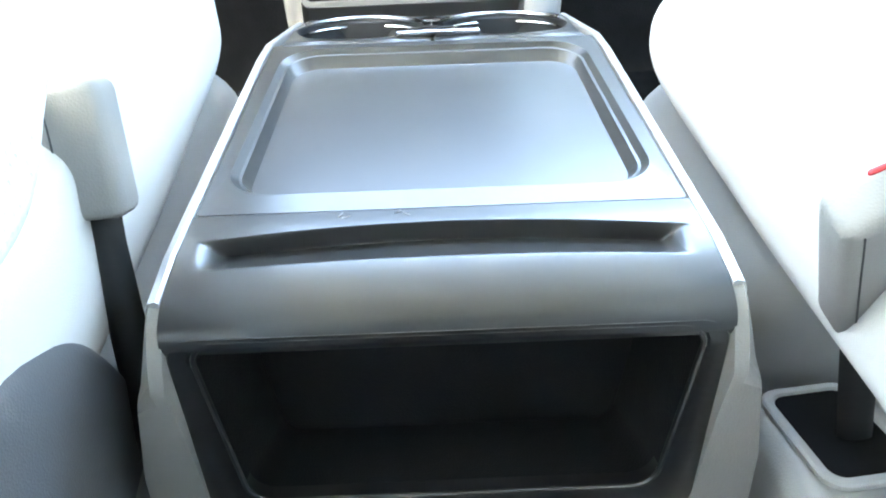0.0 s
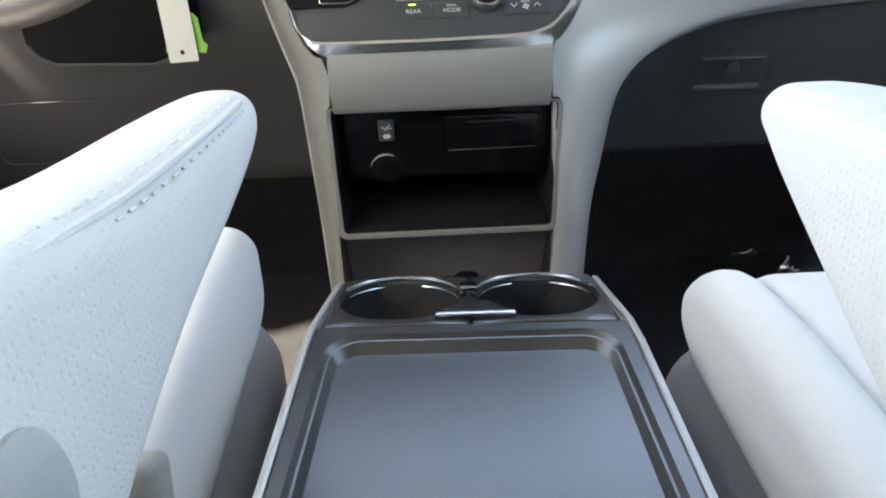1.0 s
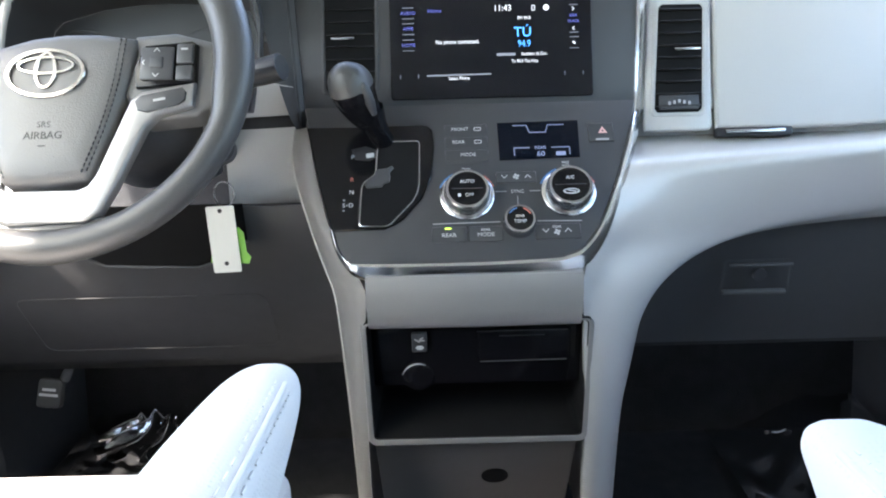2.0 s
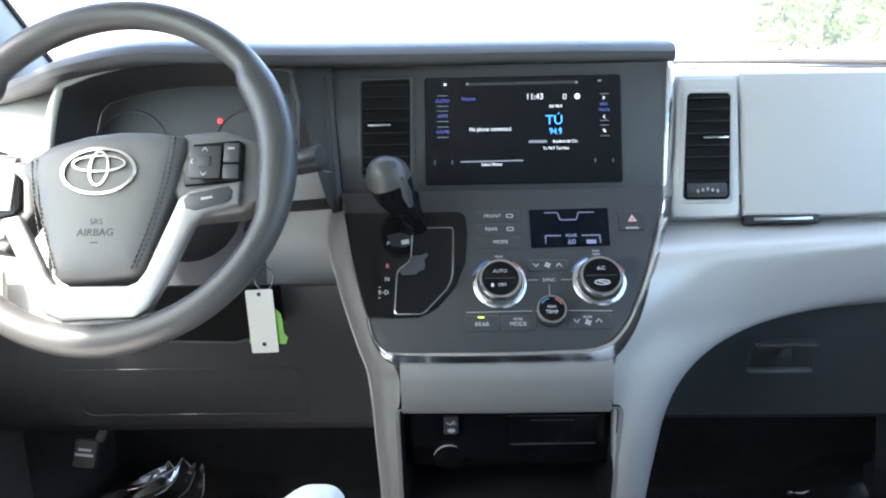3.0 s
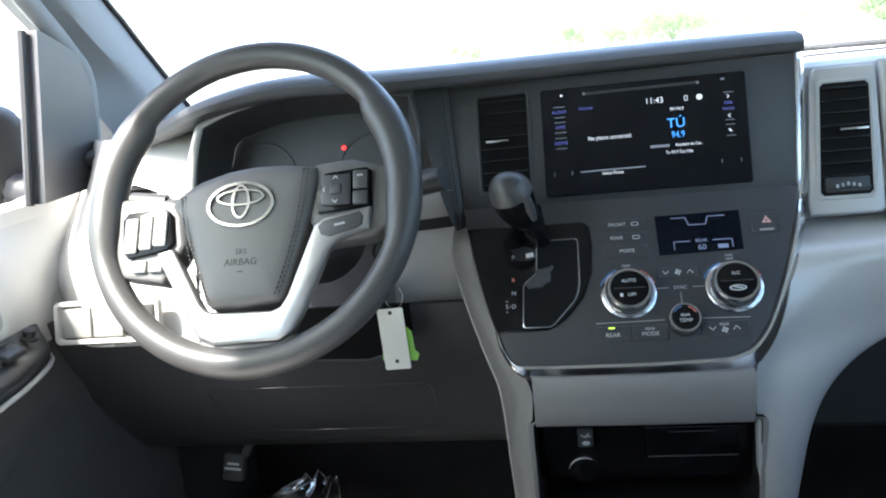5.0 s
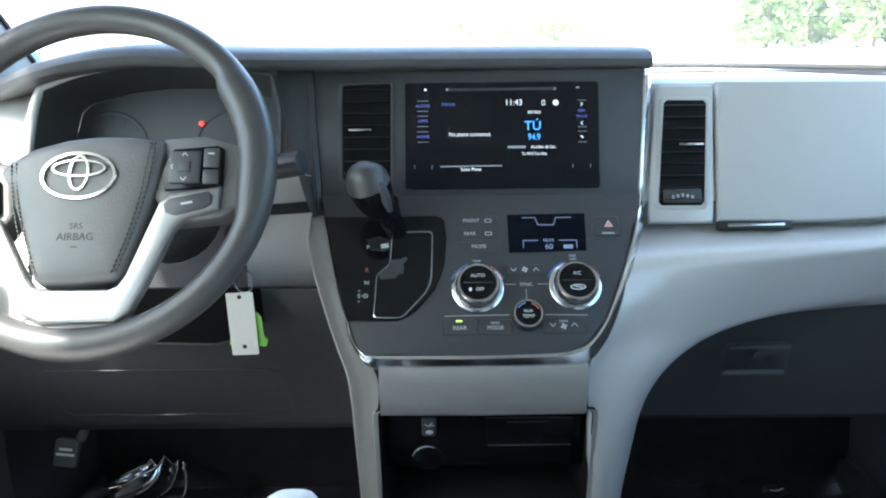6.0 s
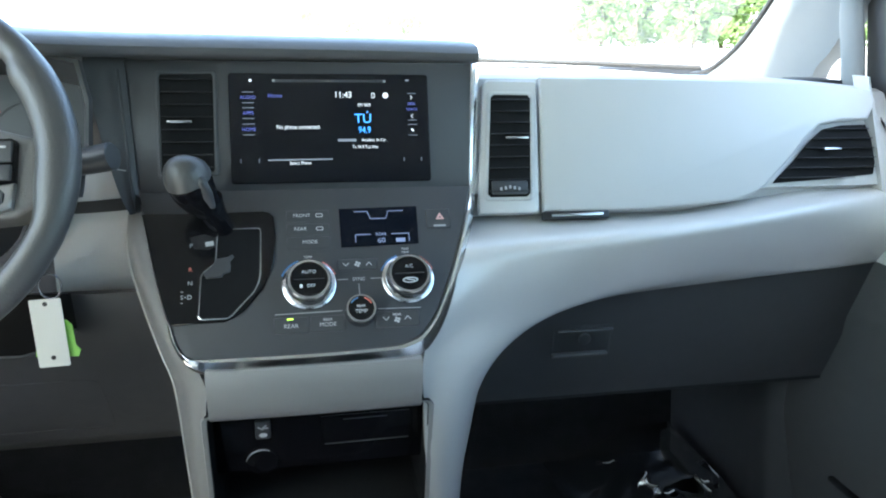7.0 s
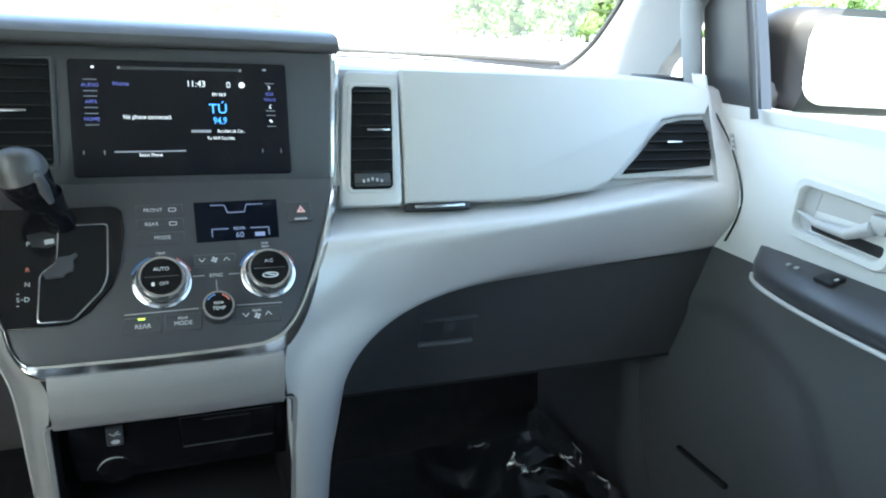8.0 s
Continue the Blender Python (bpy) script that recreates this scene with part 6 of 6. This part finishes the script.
    o, i = rrect(0.165, 0.088, 0.018, 5), rrect(0.138, 0.060, 0.014, 5)
    h = part("handle_surround", frame_of(o, i, 0.017, MH, -0.006), DOORL, d, "pale grey handle surround", 40)
    part("handle_recess", prism(i, 0.001, MH, z0=-0.003), LIGHT, h)
    part("recess_end", prism([(q * -0.069, -0.03), (q * -0.05, -0.03), (q * -0.044, 0.03), (q * -0.069, 0.03)], 0.001, MH, z0=-0.0018), SEATBASE, h)
    part("lever_mount", box((q * 0.056, 0.014, 0.006), (0.026, 0.022, 0.016), 0.004, MH), LIDM, h)
    part("recess_slot", prism(rrect(0.112, 0.015, 0.006, 4, (0.008 * s, -0.0205)), 0.001, MH, z0=-0.0015), BLACK, h)
    q = 1 if s > 0 else -1
    part("handle", tube([MH @ Vector((q * 0.068 * -1, -0.006, 0.006)), MH @ Vector((q * -0.03, -0.012, 0.012)), MH @ Vector((q * 0.02, -0.009, 0.015)), MH @ Vector((q * 0.05, 0.008, 0.011))], [0.0035, 0.0065, 0.0095, 0.012], 12, flat=0.8), LIDM, h, "pale lever")
    # window frame, mirror sail
    part("mirror_sail", prism(sail, 0.02, frame_at((XX(-0.004 if s < 0 else 0.016), 0, 0), (0, 1, 0), (0, 0, 1)), 0.0), STACK, d, "dark plastic mirror sail", 35)
    part("window_seal", tube([(XX(-0.006), y - 0.008, z) for y, z in sail[:3]], 0.006, 8), BLACK, d)
    part("window_frame", tube([(XX(-0.004 - 0.25 * max(0, z - 0.98)), y, z) for y, z in [tuple(q) for q in spline(edge_line, 40)]], 0.022 if s > 0 else 0.018, 14, flat=0.6, up=(1, 0, 0)), PILLAR, d, "grey cloth-grained window frame")
    gl = part("side_glass", sheet(lambda u, v: (XX(0.03 - 0.12 * v), -0.2 + (y_end + 0.05 - 0.28 * v) * u, 0.80 + 0.45 * v), 6, 4, 0.004, (s, 0, 0)), SIDEGLASS, d)
    gl.visible_shadow = False
    return d


door("driver_door", -1, 0.79, 1.12, 0.92, 0.785, [(0.975, 0.788), (1.012, 0.914), (1.042, 1.018), (1.062, 1.011), (1.118, 0.985), (1.136, 0.945), (1.13, 0.885), (1.102, 0.79)], [(1.117, 0.79), (1.144, 0.893), (1.153, 0.945), (1.13, 0.985), (1.005, 1.077), (0.86, 1.17), (0.68, 1.245), (-0.2, 1.262)])
door("passenger_door", 1, 0.845, 1.085, 0.895, 0.826, [(0.965, 0.815), (0.99, 0.9), (1.018, 0.985), (1.03, 1.05), (1.06, 1.06), (1.12, 1.03), (1.136, 0.986), (1.117, 0.9), (1.097, 0.82)], [(1.102, 0.815), (1.122, 0.9), (1.143, 0.985), (1.11, 1.06), (1.0, 1.13), (0.86, 1.20), (0.68, 1.25), (-0.2, 1.262)])


def wing_mirror(s, x, y, z):
    m = thing("wing_mirror", (s * x, y, z), "dark door mirror seen through the side window", "wing mirror", "wing mirrors")
    rings = []
    mm = frame_at((s * x, y, z), (0.95, -0.3 * s, 0), (0, 0.06, 1))
    for t, w, h, du in ((0.004, 0.106, 0.074, 0.0), (-0.004, 0.113, 0.081, 0.0), (-0.03, 0.122, 0.083, 0.012), (-0.06, 0.12, 0.078, 0.025), (-0.09, 0.10, 0.066, 0.03), (-0.12, 0.055, 0.04, 0.02)):
        rings.append([mm @ Vector((u - s * du, v, t)) for u, v in rrect(2 * w, 2 * h, min(w, h) * 0.55, 7)])
    part("housing", loft(rings), BLACK, m, smooth=60)
    part("glass", prism(rrect(0.184, 0.136, 0.036, 8, (s * 0.007, 0)), 0.003, mm, 0.001, 1, z0=0.004), MIRROR, m, "mirror glass", 30)
    part("arm", tube([(s * (x - 0.15), y + 0.075, z - 0.07), (s * (x - 0.11), y + 0.07, z - 0.06), (s * (x - 0.06), y + 0.06, z - 0.03)], [0.03, 0.03, 0.025], 10), BLACK, m)


wing_mirror(1, 1.035, 0.97, 0.902)
wing_mirror(-1, 1.005, 1.02, 0.852)

# ---------- pedals and loose film in the footwells ----------
pedal = thing("parking_brake_pedal", (-0.63, 1.08, 0.3), "black foot-operated parking brake pedal with printed pad", "pedal")
MP = frame_at((-0.636, 1.097, 0.304), (1, 0, -0.12), (0.12, 0.35, 0.94))
part("pad", prism(rrect(0.036, 0.044, 0.006), 0.012, MP, 0.003, 2), RUBBER, pedal, "rubber pad with two lines of white print")
bar("print_bar", -0.010, 0.006, 0.010, 0.006, 0.004, MP, INK, pedal, 0.0122)
bar("print_bar", -0.014, -0.002, 0.014, -0.002, 0.004, MP, INK, pedal, 0.0122)
part("pedal_arm", tube([(-0.618, 1.105, 0.322), (-0.606, 1.108, 0.345), (-0.604, 1.115, 0.36), (-0.612, 1.15, 0.372), (-0.62, 1.25, 0.38)], [0.008, 0.006, 0.006, 0.006, 0.006], 10), DOORLOW, pedal)


def film(name, c, w, h, seed, folds, rise, label):
    """A loose sheet with soft waves and a few sharp folds; rise lifts it along x."""
    def f(u, v):
        x, y = c[0] + (u - 0.5) * w, c[1] + (v - 0.5) * h
        z = 0.012 * abs(noise.noise(Vector((u * 4 + seed, v * 3, 0)))) + 0.003 * noise.noise(Vector((u * 9 + seed, v * 9, 3)))
        for x0, y0, x1, y1, tall in folds:
            dx, dy = x1 - x0, y1 - y0
            k = max(0.0, min(1.0, ((x - x0) * dx + (y - y0) * dy) / (dx * dx + dy * dy)))
            bend = 0.008 * math.sin(math.pi * k)
            d = math.hypot(x - x0 - k * dx - bend, y - y0 - k * dy + bend)
            z += tall * math.exp(-(d / 0.0055) ** 2) * math.sin(math.pi * (0.1 + 0.8 * k))
        s = max(0.0, min(1.0, (u if rise > 0 else 1 - u) * 1.6 - 0.2))
        return (x, y, c[2] + z + abs(rise) * s * s * (3 - 2 * s))
    ob = part(name, sheet(f, 90, 100, 0.0006, (0, 0, -1)), FILM, None, smooth=50)
    tagged(ob, label, "plastic film", "protective floor film")
    # thin pale bars along the folds, drawn as their glints
    for x0, y0, x1, y1, tall in folds:
        pts = []
        for k in range(2, 9):
            b = 0.008 * math.sin(math.pi * k / 10)
            u, v = (x0 + (x1 - x0) * k / 10 + b - c[0]) / w + 0.5, (y0 + (y1 - y0) * k / 10 - b - c[1]) / h + 0.5
            pts.append(Vector(f(u, v)) + Vector((0, 0, 0.0006)))
        part("crease", tube(pts, [0.0004, 0.0009, 0.0012, 0.0013, 0.0012, 0.0008, 0.0004], 6), CREASE_GLINT, ob)
    return ob


film("floor_film", (-0.60, 1.34, 0.03), 0.32, 0.30, 2.1, [(-0.62, 1.45, -0.70, 1.31, 0.03), (-0.63, 1.45, -0.66, 1.29, 0.025), (-0.61, 1.45, -0.61, 1.30, 0.03), (-0.60, 1.45, -0.565, 1.31, 0.03), (-0.65, 1.44, -0.72, 1.36, 0.02), (-0.68, 1.42, -0.60, 1.44, 0.02)], -0.03, "crumpled clear protective film on the driver's carpet")
film("floor_film", (0.635, 1.22, 0.02), 0.29, 0.38, 7.7, [(0.632, 1.25, 0.648, 1.20, 0.02), (0.628, 1.238, 0.64, 1.255, 0.02), (0.648, 1.20, 0.672, 1.18, 0.018), (0.722, 1.20, 0.745, 1.185, 0.018), (0.725, 1.195, 0.728, 1.15, 0.02), (0.765, 1.245, 0.76, 1.175, 0.025), (0.755, 1.13, 0.765, 1.08, 0.025), (0.59, 1.36, 0.62, 1.33, 0.018)], 0.07, "crumpled clear protective film on the passenger's carpet")
for sx, xx in ((1, 0.825), (-1, 0.80)):
    k = part("kick_panel", sheet(lambda u, v: (sx * (xx + 0.03 - 0.045 * math.sin(min(1.0, u / 0.12) * 1.5708) + 0.015 * v), 1.04 + 0.10 * v + 0.5 * u, -0.02 + 0.42 * v), 24, 8, 0.03, (sx, 0, 0)), DARK)
    tagged(k, "charcoal kick panel beside the footwell", "trim panel", kind="structure")

# ---------- outside ----------
gnd = part("ground", sheet(lambda u, v: (-900 + 1800 * u, -900 + 1800 * v, -0.45), 4, 4, 0.5, (0, 0, -1)), ASPHALT)
tagged(gnd, "pale sunlit concrete lot", "ground", kind="structure")


def tree(x, y, height, spread, seed, leaves=5200):
    rng = random.Random(seed)
    t = thing("tree", (x, y, -0.45), "broad leafy green tree beyond the lot", "tree", "trees beyond the lot")
    trunk = [Vector((x, y, -0.45)), Vector((x + rng.uniform(-.2, .2), y, height * 0.2)), Vector((x + rng.uniform(-.4, .4), y, height * 0.45))]
    tr = tube([Vector(p) for p in spline([tuple(p) for p in trunk], 6)], [height * 0.035 * (1 - 0.09 * k) for k in range(7)], 8)
    limbs = [tr]
    for k in range(6):
        a = rng.uniform(0, 6.28)
        q = trunk[1].lerp(trunk[2], rng.random())
        e = q + Vector((math.cos(a) * spread * 0.6, math.sin(a) * spread * 0.6, height * rng.uniform(0.1, 0.35)))
        limbs.append(tube([q, q.lerp(e, 0.5) + Vector((0, 0, height * 0.04)), e], [height * 0.014, height * 0.01, height * 0.004], 6))
    part("trunk", joined(*limbs), BARK, t, smooth=60)
    clumps = [(Vector((rng.uniform(-1, 1) * spread * 0.75, rng.uniform(-1, 1) * spread * 0.6, height * rng.uniform(0.12, 0.88))), spread * rng.uniform(0.13, 0.34)) for k in range(46)]
    verts, faces = [], []
    for k in range(leaves):
        c, r = clumps[rng.randrange(len(clumps))]
        d = Vector((rng.gauss(0, 1), rng.gauss(0, 1), rng.gauss(0, 1))).normalized()
        p = Vector((x, y, -0.45)) + c + d * r * rng.uniform(0.75, 1.1)
        s = height * rng.uniform(0.022, 0.05)
        u = (d.orthogonal() + Vector((rng.uniform(-.6, .6), rng.uniform(-.6, .6), rng.uniform(-.6, .6)))).normalized()
        w = d.cross(u).normalized()
        i = len(verts)
        verts += [p - u * s, p + w * s * 0.5 + d * s * 0.2, p + u * s, p - w * s * 0.5 + d * s * 0.2]
        faces.append((i, i + 1, i + 2, i + 3))
    me = bpy.data.meshes.new("crown")
    me.from_pydata(verts, [], faces)
    me.materials.append(LEAF)
    ob = new("crown", me)
    ob.parent = t
    ob.matrix_parent_inverse = Matrix.Translation(-base_of(t))
    tagged(ob, "crown of many small green leaves")
    return t


for i, (x, y, h, sp) in enumerate([(25.5, 60, 6.2, 3.0), (29.5, 62, 6.8, 3.4), (34, 60, 6.0, 3.2), (38.5, 63, 6.6, 3.4), (43.5, 61, 5.6, 3.0), (49, 64, 6.2, 3.3), (55, 62, 5.5, 3.2), (62, 60, 6.0, 3.5), (71, 62, 6.5, 3.8), (14, 95, 4.0, 4.5), (9.0, 100, 3.0, 3.6), (2.0, 110, 3.2, 3.2), (20, 96, 2.8, 5.4), (27, 99, 2.5, 5.4), (34, 100, 2.8, 5.6), (41, 100, 3.0, 5.0), (-14, 120, 2.8, 3.4)]):
    tree(x, y, h, sp, 40 + i)


def pole(x, y, h):
    p = thing("utility_pole", (x, y, -0.45), "grey utility pole beyond the lot", "utility pole", "utility poles")
    part("post", tube([(x, y, -0.45), (x, y, h)], [0.16, 0.11], 8), POLE, p)
    part("crossarm", box((x, y, h - 0.5), (1.6, 0.1, 0.12), 0.02), POLE, p)


pole(20.5, 60, 3.0)
pole(75, 60, 6.5)
for z in (1.6, 2.3, 3.0):
    w = part("overhead_cable", tube([(20.5 + 54.5 * k / 12, 59.5, z + 0.5 + 0.02 * k - 0.5 * math.sin(math.pi * k / 12)) for k in range(13)], 0.03, 5), BLACK)
    tagged(w, "thin overhead cable between poles", "cable", "overhead cables")

# parked blue car seen through the driver's quarter window
bc = thing("parked_car", (-13.9, 21.0, -0.45), "blue parked car on the lot", "car")
CB = pose(-13.9, 21.0, -0.45, 0, 0, 60)


def at_car(bm):
    bm.transform(CB)
    return bm


prof = [(-2.2, 0.35), (-2.25, 0.75), (-1.9, 0.95), (-1.2, 1.0), (-0.5, 1.45), (0.7, 1.47), (1.5, 1.05), (2.1, 0.95), (2.25, 0.7), (2.2, 0.3)]
part("body", at_car(loft([[(x, sy * (0.86 if z < 1.1 else 0.68), z) for x, z in prof] for sy in (-1, 1)])), CARBLUE, bc, smooth=30)
for x in (-1.35, 1.4):
    for sy in (-1, 1):
        wl = part("wheel", at_car(lathe([(0.32, -0.1), (0.33, 0.0), (0.32, 0.1), (0.2, 0.11), (0.001, 0.11)], frame_at((x, sy * 0.8, 0.33), (1, 0, 0), (0, 0, sy)) , 24)), RUBBER, bc)
        part("rim", at_car(lathe([(0.2, 0.0), (0.2, 0.02), (0.16, 0.03), (0.001, 0.03)], frame_at((x, sy * 0.89, 0.33), (1, 0, 0), (0, 0, sy)), 20)), SILVER, wl)
for sy in (-1, 1):
    part("window", at_car(prism([(-0.95, 1.02), (-0.45, 1.38), (0.65, 1.4), (1.3, 1.06)], 0.01, frame_at((0, sy * 0.79, 0), (1, 0, 0), (0, -sy * 0.25, 1)), 0)), PIANO, bc)
